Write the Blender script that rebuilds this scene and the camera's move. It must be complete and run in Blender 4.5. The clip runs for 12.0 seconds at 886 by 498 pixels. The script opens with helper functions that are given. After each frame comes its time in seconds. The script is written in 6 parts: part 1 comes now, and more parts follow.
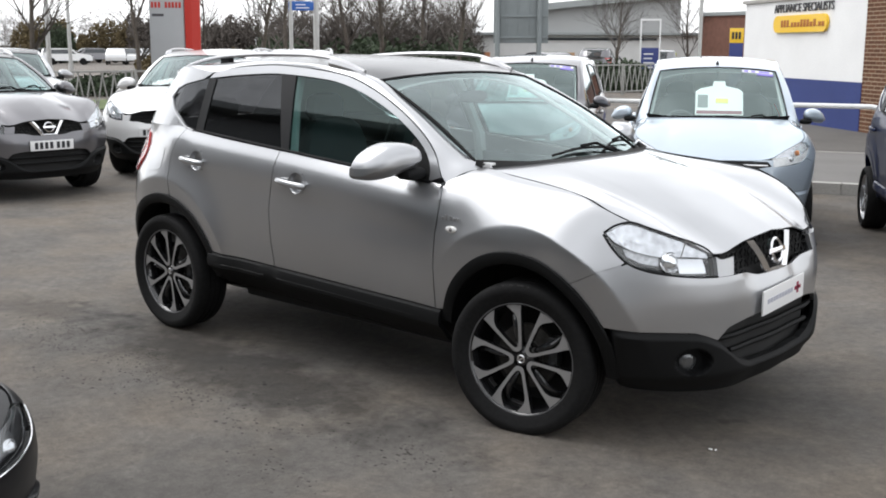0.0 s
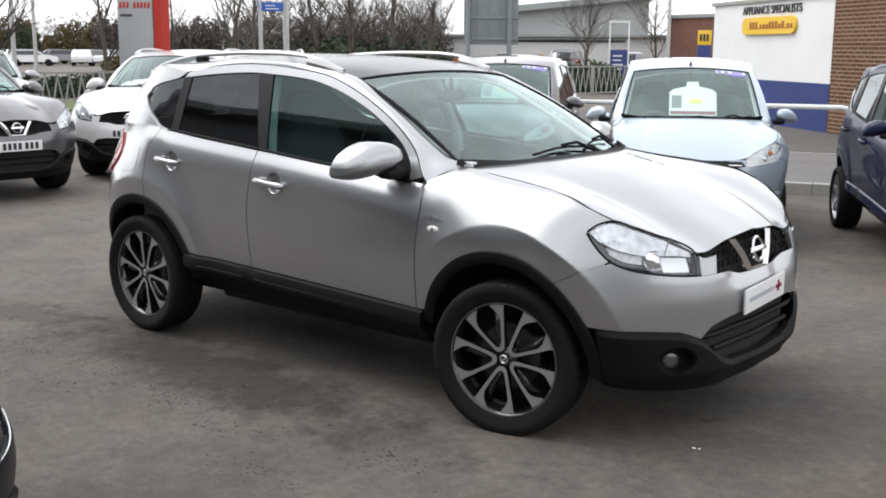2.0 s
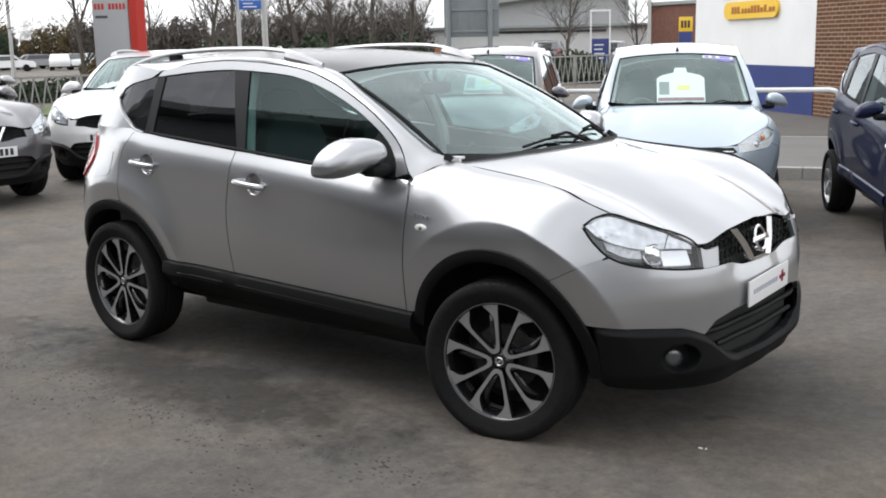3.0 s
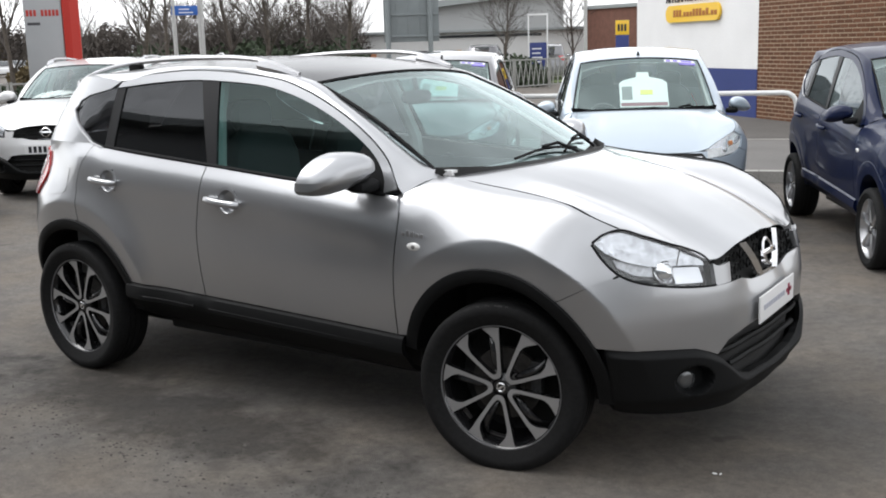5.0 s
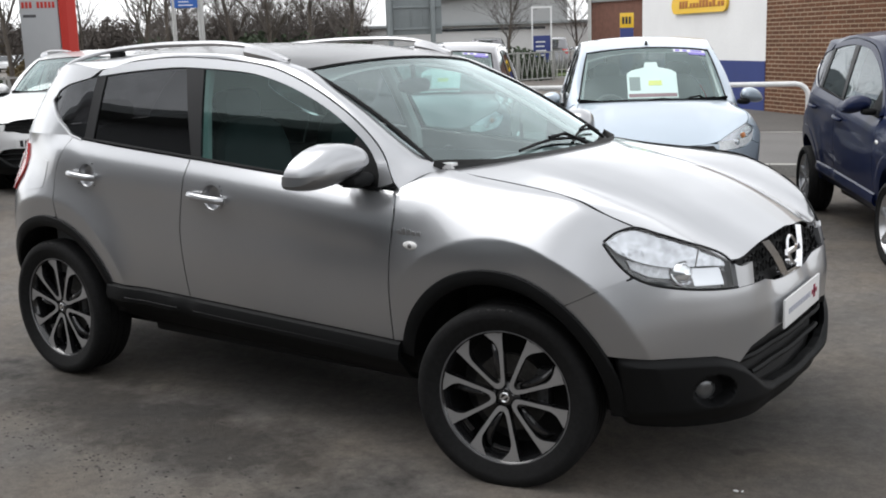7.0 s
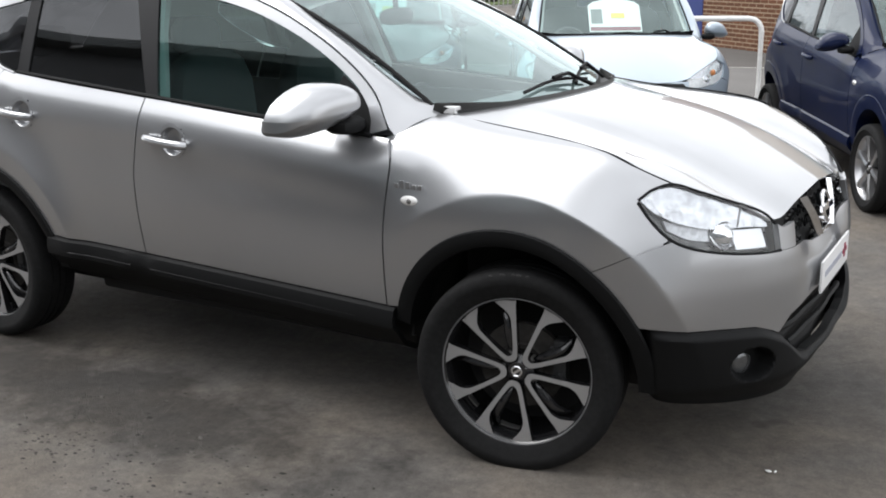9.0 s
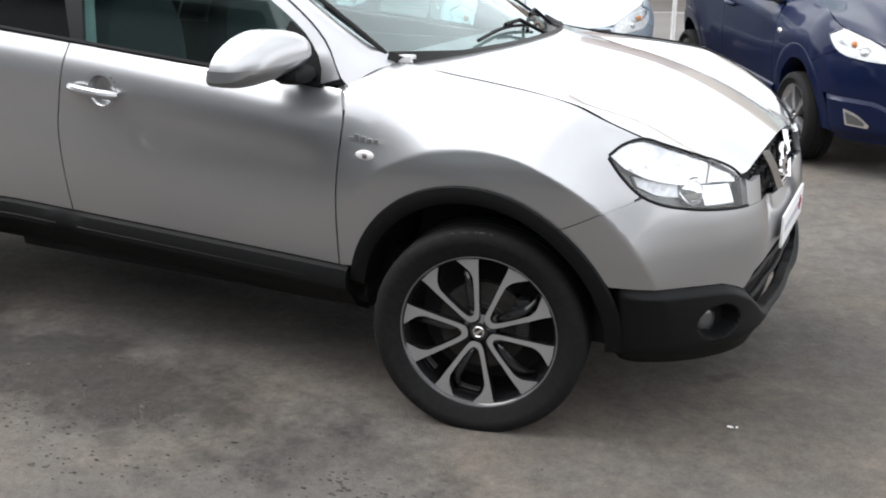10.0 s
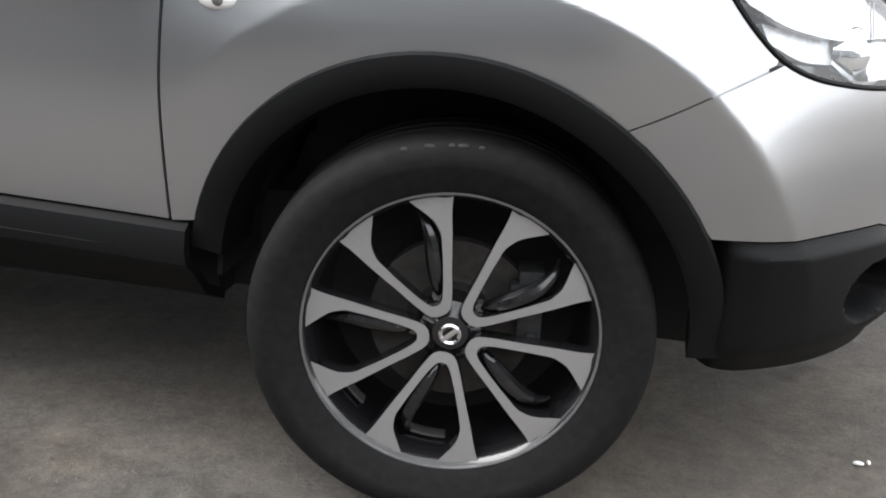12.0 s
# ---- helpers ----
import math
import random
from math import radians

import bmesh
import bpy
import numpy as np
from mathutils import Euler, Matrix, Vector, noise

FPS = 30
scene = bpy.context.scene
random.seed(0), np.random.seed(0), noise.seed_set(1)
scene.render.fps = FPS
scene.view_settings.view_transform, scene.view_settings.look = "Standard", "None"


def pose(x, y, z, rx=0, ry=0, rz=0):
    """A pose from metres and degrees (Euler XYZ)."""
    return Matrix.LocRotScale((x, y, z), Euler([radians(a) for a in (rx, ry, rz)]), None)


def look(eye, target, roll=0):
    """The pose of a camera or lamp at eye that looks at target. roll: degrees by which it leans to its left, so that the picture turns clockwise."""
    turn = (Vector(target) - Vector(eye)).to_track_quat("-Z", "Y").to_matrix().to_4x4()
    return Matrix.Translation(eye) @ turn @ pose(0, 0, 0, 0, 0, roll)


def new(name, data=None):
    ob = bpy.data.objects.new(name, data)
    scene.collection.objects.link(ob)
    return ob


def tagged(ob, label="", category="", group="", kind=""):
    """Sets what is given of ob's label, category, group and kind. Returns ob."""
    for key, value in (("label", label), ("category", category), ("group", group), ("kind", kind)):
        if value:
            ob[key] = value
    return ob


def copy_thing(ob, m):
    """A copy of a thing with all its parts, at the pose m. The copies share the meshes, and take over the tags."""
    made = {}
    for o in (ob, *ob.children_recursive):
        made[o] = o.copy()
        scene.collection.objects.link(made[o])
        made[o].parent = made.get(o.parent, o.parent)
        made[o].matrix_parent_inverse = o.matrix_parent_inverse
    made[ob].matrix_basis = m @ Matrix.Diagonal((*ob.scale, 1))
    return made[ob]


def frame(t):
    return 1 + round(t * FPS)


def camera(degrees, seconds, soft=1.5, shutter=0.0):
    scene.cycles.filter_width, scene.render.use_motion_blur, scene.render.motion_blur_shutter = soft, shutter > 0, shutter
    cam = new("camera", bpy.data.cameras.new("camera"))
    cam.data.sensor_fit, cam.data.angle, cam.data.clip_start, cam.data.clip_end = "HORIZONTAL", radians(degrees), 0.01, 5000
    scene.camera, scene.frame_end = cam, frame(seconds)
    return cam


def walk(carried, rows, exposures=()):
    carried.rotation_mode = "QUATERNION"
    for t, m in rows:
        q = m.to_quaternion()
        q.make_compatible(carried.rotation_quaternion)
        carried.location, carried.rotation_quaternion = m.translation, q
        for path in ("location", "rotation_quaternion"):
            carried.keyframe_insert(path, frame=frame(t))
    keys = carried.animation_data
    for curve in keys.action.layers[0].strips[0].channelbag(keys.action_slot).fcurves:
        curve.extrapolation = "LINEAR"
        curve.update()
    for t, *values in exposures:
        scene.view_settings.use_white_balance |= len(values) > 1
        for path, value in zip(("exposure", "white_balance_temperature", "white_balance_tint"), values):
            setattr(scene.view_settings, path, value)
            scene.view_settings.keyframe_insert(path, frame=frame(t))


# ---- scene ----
cam = camera(45.0, 12.0, 1.85, 0.2)
PATH = [
    (0, (2.784, -4.473, 1.669), (1.478, -3.004, 1.297), 0.2),
    (0.5, (2.776, -4.466, 1.663), (1.476, -2.992, 1.293), 0.2),
    (1, (2.768, -4.474, 1.661), (1.477, -2.992, 1.291), 0.3),
    (1.5, (2.761, -4.488, 1.66), (1.481, -2.996, 1.291), 0.4),
    (2, (2.72, -4.484, 1.653), (1.458, -2.978, 1.285), 0.3),
    (2.5, (2.662, -4.432, 1.642), (1.41, -2.916, 1.272), -0.1),
    (3, (2.578, -4.332, 1.635), (1.336, -2.811, 1.256), -1.3),
    (5, (2.221, -4.263, 1.652), (1.074, -2.669, 1.278), -1.7),
    (5.5, (2.182, -4.244, 1.647), (1.047, -2.641, 1.272), -1.6),
    (6, (2.129, -4.194, 1.64), (1.002, -2.586, 1.263), -1.4),
    (6.5, (2.087, -4.105, 1.629), (0.953, -2.502, 1.248), -1.5),
    (7, (2.053, -3.999, 1.609), (0.901, -2.41, 1.225), -1.8),
    (9, (1.545, -3.779, 1.61), (0.536, -2.131, 1.096), -0.7),
    (9.5, (1.469, -3.731, 1.616), (0.5, -2.075, 1.052), -0.9),
    (10, (1.304, -3.735, 1.614), (0.473, -2.023, 0.997), 0.4),
    (10.5, (1.244, -3.698, 1.589), (0.548, -1.941, 0.935), 1.6),
    (11, (1.026, -3.121, 1.452), (0.431, -1.358, 0.721), 1.6),
    (11.5, (0.688, -2.565, 1.114), (0.072, -0.787, 0.436), 1.0),
    (12, (0.41, -2.469, 1.081), (-0.032, -0.645, 0.391), 1.9),
]
EXPOSURES = ((0.0, 1.05), (3.0, 1.03), (5.0, 0.97), (6.5, 0.83), (7.0, 0.86), (9.0, 1.19), (9.5, 1.33), (10.5, 1.69), (11.0, 1.73), (11.5, 1.74), (12.0, 1.98))
walk(cam, [(t, look(eye, target, roll)) for t, eye, target, roll in PATH], EXPOSURES)

# ---- world, sun and exposure ----
SUN_UP, SUN_TURN = radians(57), radians(252)
world = bpy.data.worlds.new("overcast_sky")
scene.world = world
world.use_nodes = True
wn, wl = world.node_tree.nodes, world.node_tree.links
sky = wn.new("ShaderNodeTexSky")
sky.sky_type, sky.sun_disc = "NISHITA", False
sky.sun_elevation, sky.sun_rotation = SUN_UP, SUN_TURN
sky.air_density, sky.dust_density, sky.ozone_density = 1.0, 1.5, 1.0
grey_sky = wn.new("ShaderNodeHueSaturation")
grey_sky.inputs["Saturation"].default_value = 0.12
wl.new(sky.outputs[0], grey_sky.inputs["Color"])
cloud = wn.new("ShaderNodeMix")
cloud.data_type = "RGBA"
cloud.inputs[0].default_value, cloud.inputs[7].default_value = 0.6, (6.9, 7.05, 7.3, 1)
wl.new(grey_sky.outputs[0], cloud.inputs[6])
puff, puff_tone, puff_mul, puff_at = wn.new("ShaderNodeTexNoise"), wn.new("ShaderNodeMapRange"), wn.new("ShaderNodeVectorMath"), wn.new("ShaderNodeTexCoord")
puff.inputs["Scale"].default_value, puff.inputs["Detail"].default_value, puff.inputs["Roughness"].default_value = 3.0, 6, 0.6
puff_tone.inputs["From Min"].default_value, puff_tone.inputs["From Max"].default_value = 0.36, 0.64
puff_tone.inputs["To Min"].default_value, puff_tone.inputs["To Max"].default_value = 0.74, 1.18
puff_mul.operation = "MULTIPLY"
wl.new(puff_at.outputs["Generated"], puff.inputs["Vector"]), wl.new(puff.outputs["Fac"], puff_tone.inputs["Value"])
wl.new(cloud.outputs[2], puff_mul.inputs[0]), wl.new(puff_tone.outputs[0], puff_mul.inputs[1])
wl.new(puff_mul.outputs[0], wn["Background"].inputs[0])
wn["Background"].inputs[1].default_value = 0.141
sun_data = bpy.data.lights.new("sun", "SUN")
sun_data.energy, sun_data.angle, sun_data.color = 0.72, radians(40), (1.0, 0.985, 0.97)
sun = new("sun", sun_data)
sun.matrix_world = look((0, 0, 0), (-math.sin(SUN_TURN) * math.cos(SUN_UP), -math.cos(SUN_TURN) * math.cos(SUN_UP), -math.sin(SUN_UP)))


# ---- materials ----
def material(name, colour, rough=0.5, metal=0.0, coat=0.0, grain=0.0, grain_size=40.0, bump=0.0, spec=0.5, blotch=0.0, blotch_size=3.0):
    """A Principled surface with fine grain and broad blotches of tone, in object space."""
    m = bpy.data.materials.new(name)
    m.use_nodes = True
    n, l = m.node_tree.nodes, m.node_tree.links
    b = n["Principled BSDF"]
    b.inputs["Base Color"].default_value = (*colour, 1)
    b.inputs["Roughness"].default_value, b.inputs["Metallic"].default_value = rough, metal
    b.inputs["Coat Weight"].default_value, b.inputs["Coat Roughness"].default_value = coat, 0.03
    b.inputs["Specular IOR Level"].default_value = spec
    if grain or blotch or bump:
        at = n.new("ShaderNodeTexCoord")
        last = None
        for amount, size in ((grain, grain_size), (blotch, blotch_size)):
            if not amount:
                continue
            t = n.new("ShaderNodeTexNoise")
            t.inputs["Scale"].default_value, t.inputs["Detail"].default_value = size, 6
            l.new(at.outputs["Object"], t.inputs["Vector"])
            r = n.new("ShaderNodeMapRange")
            r.inputs["From Min"].default_value, r.inputs["From Max"].default_value = 0.3, 0.7
            r.inputs["To Min"].default_value, r.inputs["To Max"].default_value = 1 - amount, 1 + amount
            l.new(t.outputs["Fac"], r.inputs["Value"])
            mul = n.new("ShaderNodeVectorMath")
            mul.operation = "MULTIPLY"
            if last is None:
                mul.inputs[0].default_value = colour
            else:
                l.new(last.outputs[0], mul.inputs[0])
            l.new(r.outputs[0], mul.inputs[1])
            last = mul
        if last is not None:
            l.new(last.outputs[0], b.inputs["Base Color"])
        if bump:
            t = n.new("ShaderNodeTexNoise")
            t.inputs["Scale"].default_value, t.inputs["Detail"].default_value = grain_size, 5
            l.new(at.outputs["Object"], t.inputs["Vector"])
            k = n.new("ShaderNodeBump")
            k.inputs["Strength"].default_value, k.inputs["Distance"].default_value = bump, 0.004
            l.new(t.outputs["Fac"], k.inputs["Height"])
            l.new(k.outputs[0], b.inputs["Normal"])
    return m


def car_paint(name, colour, metal=0.8, rough=0.3):
    return material(name, colour, rough, metal, 1.0, 0.03, 900.0, 0.0, 0.5, 0.03, 2.0)


def glass(name, tint, gloss_rough=0.0, ior=2.0, sheen=(0.80, 0.96, 0.94)):
    """A thin tinted pane: tinted see-through with a Fresnel reflection on top."""
    m = bpy.data.materials.new(name)
    m.use_nodes = True
    n, l = m.node_tree.nodes, m.node_tree.links
    n.remove(n["Principled BSDF"])
    t, g, mix, f, p5, sc = (n.new("ShaderNode" + k) for k in ("BsdfTransparent", "BsdfGlossy", "MixShader", "LayerWeight", "Math", "MapRange"))
    t.inputs[0].default_value = (*tint, 1)
    g.inputs["Roughness"].default_value = gloss_rough
    f.inputs[0].default_value = 0.5
    p5.operation = "POWER"
    p5.inputs[1].default_value = 5.0
    sc.inputs["To Min"].default_value, sc.inputs["To Max"].default_value = ((ior - 1) / (ior + 1)) ** 2, 1.0
    l.new(f.outputs["Facing"], p5.inputs[0]), l.new(p5.outputs[0], sc.inputs["Value"])
    g.inputs["Color"].default_value = (*sheen, 1)
    l.new(sc.outputs[0], mix.inputs[0]), l.new(t.outputs[0], mix.inputs[1]), l.new(g.outputs[0], mix.inputs[2])
    l.new(mix.outputs[0], n["Material Output"].inputs[0])
    return m


SILVER = car_paint("silver_paint", (0.42, 0.426, 0.44), 0.82, 0.31)
GREY_PAINT = car_paint("dark_grey_paint", (0.15, 0.147, 0.157), 0.75, 0.3)
MID_GREY = car_paint("mid_grey_paint", (0.20, 0.20, 0.21), 0.5, 0.35)
WHITE_PAINT = car_paint("white_paint", (0.72, 0.72, 0.72), 0.0, 0.35)
PALE_BLUE = car_paint("pale_blue_paint", (0.45, 0.52, 0.59), 0.35, 0.35)
DARK_BLUE = material("dark_blue_paint", (0.003, 0.008, 0.036), 0.42, 0.1, 0.40, 0.03, 900.0, 0.0, 0.12, 0.03, 2.0)
BLACK_PAINT = material("black_paint", (0.006, 0.006, 0.007), 0.4, 0.0, 0.35, 0.03, 900.0, 0.0, 0.2)
PLASTIC = material("black_plastic", (0.0055, 0.0058, 0.0062), 0.6, 0, 0, 0.15, 300, 0.12, 0.17)
GLOSS_BLACK = material("gloss_black", (0.01, 0.01, 0.011), 0.18, 0, 0.5)
PILLAR_BLACK = material("pillar_black", (0.010, 0.010, 0.011), 0.4, 0, 0.0, 0.05, 200, 0, 0.22)
DARK = material("dark_void", (0.018, 0.018, 0.018), 0.9)
RUBBER = material("tyre_rubber", (0.0095, 0.0095, 0.0098), 0.75, 0, 0, 0.3, 60, 0.2, 0.2)
MACHINED = material("machined_alloy", (0.37, 0.365, 0.365), 0.48, 0.55, 0, 0.05, 400)
CHROME = material("chrome", (0.85, 0.85, 0.86), 0.06, 1.0)
SATIN = material("satin_aluminium", (0.54, 0.54, 0.55), 0.3, 0.9)
STEEL = material("brake_steel", (0.22, 0.215, 0.21), 0.45, 0.7, 0, 0.15, 80)
RIM_LIP = material("dark_rim_lip", (0.20, 0.20, 0.205), 0.4, 0.5)
CALIPER = material("dull_caliper_iron", (0.055, 0.056, 0.058), 0.5, 0.5, 0, 0.25, 50)
SCUFF = material("scuffed_rubber", (0.035, 0.035, 0.034), 0.85, 0, 0, 0.5, 150)
DISC = material("dull_disc_steel", (0.07, 0.066, 0.062), 0.6, 0.6, 0, 0.2, 60)
PLATE_WHITE = material("plate_white", (0.80, 0.80, 0.80), 0.35)
PAPER = material("paper_white", (0.82, 0.82, 0.80), 0.7)
INK = material("dark_ink", (0.02, 0.02, 0.025), 0.6)
LAMP_CHROME = material("lamp_reflector", (0.70, 0.70, 0.72), 0.24, 0.85)
LAMP_PALE = material("pale_lamp_bowl", (0.62, 0.62, 0.64), 0.3, 0.45, 0, 0.25, 60)
FACETED = material("faceted_reflector", (0.62, 0.62, 0.64), 0.14, 0.9, 0, 0.2, 30, 1.0)
LAMP_BRIGHT = material("bright_lamp_bowl", (0.86, 0.85, 0.84), 0.3, 0.1, 0, 0.12, 40)
AMBER = material("amber_bulb", (0.55, 0.20, 0.06), 0.3)
SCUTTLE = material("weathered_scuttle_plastic", (0.045, 0.045, 0.044), 0.55, 0, 0, 0.15, 120, 0.1, 0.4)
LAMP_RED = material("lamp_red", (0.45, 0.012, 0.012), 0.12, 0, 1.0)
LAMP_CLEAR = glass("lamp_lens", (0.93, 0.95, 0.96), 0.0, 1.6, (1, 1, 1))
SCREEN = glass("windscreen_glass", (0.78, 0.90, 0.89), 0.0, 2.25, (0.84, 0.96, 0.96))
SIDE_GLASS = glass("side_glass", (0.36, 0.54, 0.52), 0.0, 1.55)
CLEAR_SCREEN = glass("clear_screen_glass", (0.84, 0.95, 0.94), 0.0, 2.3)
HATCH_GLASS = glass("hatchback_side_glass", (0.50, 0.56, 0.56), 0.0, 2.3, (0.92, 0.98, 1.0))
SATIN_PAINT = car_paint("pale_silver_paint", (0.60, 0.60, 0.60), 0.6, 0.35)
STEEL_DARK = material("dark_lettering", (0.05, 0.05, 0.055), 0.5)
BRICK_FAR = material("far_brick", (0.15, 0.07, 0.05), 0.9, 0, 0, 0.15, 4)
SIGN_BLUE_DARK = material("sign_dark_blue", (0.02, 0.035, 0.17), 0.4)
PRIVACY = glass("privacy_glass", (0.12, 0.12, 0.125), 0.0, 1.62, (0.95, 0.97, 1.0))
ROOF_GLASS = material("dark_roof_glass", (0.02, 0.02, 0.022), 0.16, 0, 0.0, 0, 40, 0, 0.3)
LINING = material("pale_lining", (0.50, 0.51, 0.50), 0.85, 0, 0, 0.08, 200)
TRIM_CLOTH = material("seat_cloth", (0.06, 0.062, 0.065), 0.9, 0, 0, 0.2, 200, 0.3)
SILL_HIGHLIGHT = material("sill_highlight_plastic", (0.008, 0.008, 0.009), 0.6)
DASH = material("dashboard", (0.11, 0.115, 0.118), 0.6, 0, 0, 0.1, 200, 0.2)


# ---- mesh tools ----
def part(name, bm, mats, parent=None, label="", angle=35):
    """Links a bmesh as one mesh object under a thing or a part."""
    me = bpy.data.meshes.new(name)
    bm.to_mesh(me)
    bm.free()
    for m in mats if isinstance(mats, (list, tuple)) else [mats]:
        me.materials.append(m)
    me.polygons.foreach_set("use_smooth", [True] * len(me.polygons))
    me.set_sharp_from_angle(angle=radians(angle))
    ob = new(name, me)
    ob.parent = parent
    if label:
        tagged(ob, label)
    return ob


def thing(name, m, label, category, group="", kind=""):
    ob = new(name)
    ob.matrix_basis = m
    return tagged(ob, label, category, group, kind)


def lin(x, pts):
    """Monotone smooth interpolation through (x, value) pairs, straight beyond the ends."""
    n = len(pts)
    if x <= pts[0][0] or x >= pts[-1][0]:
        (a, b), (c, d) = (pts[0], pts[1]) if x <= pts[0][0] else (pts[-1], pts[-2])
        return b + (d - b) / (c - a) * (x - a)
    s = [(pts[i + 1][1] - pts[i][1]) / (pts[i + 1][0] - pts[i][0]) for i in range(n - 1)]
    m = [s[0]] + [0 if s[i - 1] * s[i] <= 0 else 2 * s[i - 1] * s[i] / (s[i - 1] + s[i]) for i in range(1, n - 1)] + [s[-1]]
    i = next(i for i in range(n - 1) if x <= pts[i + 1][0])
    h = pts[i + 1][0] - pts[i][0]
    t = (x - pts[i][0]) / h
    return ((2 * t**3 - 3 * t * t + 1) * pts[i][1] + (t**3 - 2 * t * t + t) * h * m[i]
            + (3 * t * t - 2 * t**3) * pts[i + 1][1] + (t**3 - t * t) * h * m[i + 1])


def ease(t):
    t = max(0.0, min(1.0, t))
    return t * t * (3 - 2 * t)


def along(pts, n, smooth=True):
    """n + 1 points evenly along a line through pts."""
    run = [0.0]
    for a, b in zip(pts, pts[1:]):
        run.append(run[-1] + max(1e-5, math.dist(a, b)))
    out = []
    for i in range(n + 1):
        d = run[-1] * i / n
        if smooth and len(pts) > 2:
            out.append(tuple(lin(d, list(zip(run, [p[k] for p in pts]))) for k in range(len(pts[0]))))
        else:
            j = min(len(pts) - 2, max(k for k in range(len(run)) if run[k] <= d + 1e-9))
            f = (d - run[j]) / (run[j + 1] - run[j])
            out.append(tuple(pts[j][k] + f * (pts[j + 1][k] - pts[j][k]) for k in range(len(pts[0]))))
    return out


def coons(bottom, top, left, right, nu=24, nv=14, smooth=(1, 1, 1, 1)):
    """A grid of points filled in between four border lines (bottom and top run from left to right, left and right upwards)."""
    b, t = along(bottom, nu, smooth[0]), along(top, nu, smooth[1])
    l, r = along(left, nv, smooth[2]), along(right, nv, smooth[3])
    rows = []
    for j in range(nv + 1):
        v, row = j / nv, []
        for i in range(nu + 1):
            u = i / nu
            row.append(tuple((1 - v) * b[i][k] + v * t[i][k] + (1 - u) * l[j][k] + u * r[j][k]
                             - (1 - u) * (1 - v) * b[0][k] - u * (1 - v) * b[nu][k] - (1 - u) * v * t[0][k] - u * v * t[nu][k]
                             for k in range(len(b[0]))))
        rows.append(row)
    return rows


def arc(cx, cz, r, a0, a1, n=10):
    return [(cx + r * math.cos(radians(a0 + (a1 - a0) * i / n)), cz + r * math.sin(radians(a0 + (a1 - a0) * i / n))) for i in range(n + 1)]


def sheet(bm, rows, core, thick=0.012, mat=0, rim=0.0, shift=0.0):
    """Adds a panel: a grid of 3D points, its edge folded inwards (away from the side that faces out from core)."""
    nv, nu = len(rows) - 1, len(rows[0]) - 1
    P = [[Vector(p) for p in row] for row in rows]
    N = []
    for j in range(nv + 1):
        line = []
        for i in range(nu + 1):
            a = P[j][min(nu, i + 1)] - P[j][max(0, i - 1)]
            b = P[min(nv, j + 1)][i] - P[max(0, j - 1)][i]
            line.append(a.cross(b).normalized() if a.cross(b).length > 1e-12 else Vector((0, 0, 0)))
        N.append(line)
    mid = P[nv // 2][nu // 2]
    out = 1 if N[nv // 2][nu // 2].dot(mid - Vector(core)) >= 0 else -1
    V = [[bm.verts.new(P[j][i] + out * N[j][i] * shift) for i in range(nu + 1)] for j in range(nv + 1)]
    for j in range(nv):
        for i in range(nu):
            q = [V[j][i], V[j][i + 1], V[j + 1][i + 1], V[j + 1][i]]
            f = bm.faces.new(q if out > 0 else q[::-1])
            f.material_index = mat
    loop = ([(0, i) for i in range(nu)] + [(j, nu) for j in range(nv)] + [(nv, i) for i in range(nu, 0, -1)] + [(j, 0) for j in range(nv, 0, -1)])
    inner = [bm.verts.new(V[j][i].co - out * N[j][i] * thick) for j, i in loop]
    k = len(loop)
    for a in range(k):
        c, d = loop[a], loop[(a + 1) % k]
        q = [V[c[0]][c[1]], inner[a], inner[(a + 1) % k], V[d[0]][d[1]]]
        f = bm.faces.new(q if out > 0 else q[::-1])
        f.material_index = mat


def lathe(bm, profile, segs=48, mat=0, axis="y", close=False):
    """Turns (radius, offset) points round an axis."""
    rings = []
    for r, o in profile:
        ring = []
        for i in range(segs):
            a = 2 * math.pi * i / segs
            c, s = r * math.cos(a), r * math.sin(a)
            ring.append(bm.verts.new({"y": (c, o, s), "z": (c, s, o), "x": (o, c, s)}[axis]))
        rings.append(ring)
    pairs = list(zip(rings, rings[1:])) + ([(rings[-1], rings[0])] if close else [])
    for a, b in pairs:
        for i in range(segs):
            f = bm.faces.new([a[i], a[(i + 1) % segs], b[(i + 1) % segs], b[i]])
            f.material_index = mat


def tube(bm, pts, r, segs=8, mat=0, flat=1.0):
    """A round bar along a line of 3D points, with closed ends; flat squeezes it upwards."""
    pts = [Vector(p) for p in pts]
    rings = []
    for i, p in enumerate(pts):
        d = (pts[min(len(pts) - 1, i + 1)] - pts[max(0, i - 1)]).normalized()
        a = d.cross(Vector((0, 0, 1)))
        a = a.normalized() if a.length > 1e-3 else Vector((1, 0, 0))
        b = a.cross(d)
        rr = r[i] if isinstance(r, (list, tuple)) else r
        rings.append([bm.verts.new(p + a * rr * math.cos(2 * math.pi * k / segs) + b * rr * flat * math.sin(2 * math.pi * k / segs)) for k in range(segs)])
    for a, b in zip(rings, rings[1:]):
        for k in range(segs):
            bm.faces.new([a[k], a[(k + 1) % segs], b[(k + 1) % segs], b[k]]).material_index = mat
    bm.faces.new(rings[0][::-1]).material_index = mat
    bm.faces.new(rings[-1]).material_index = mat


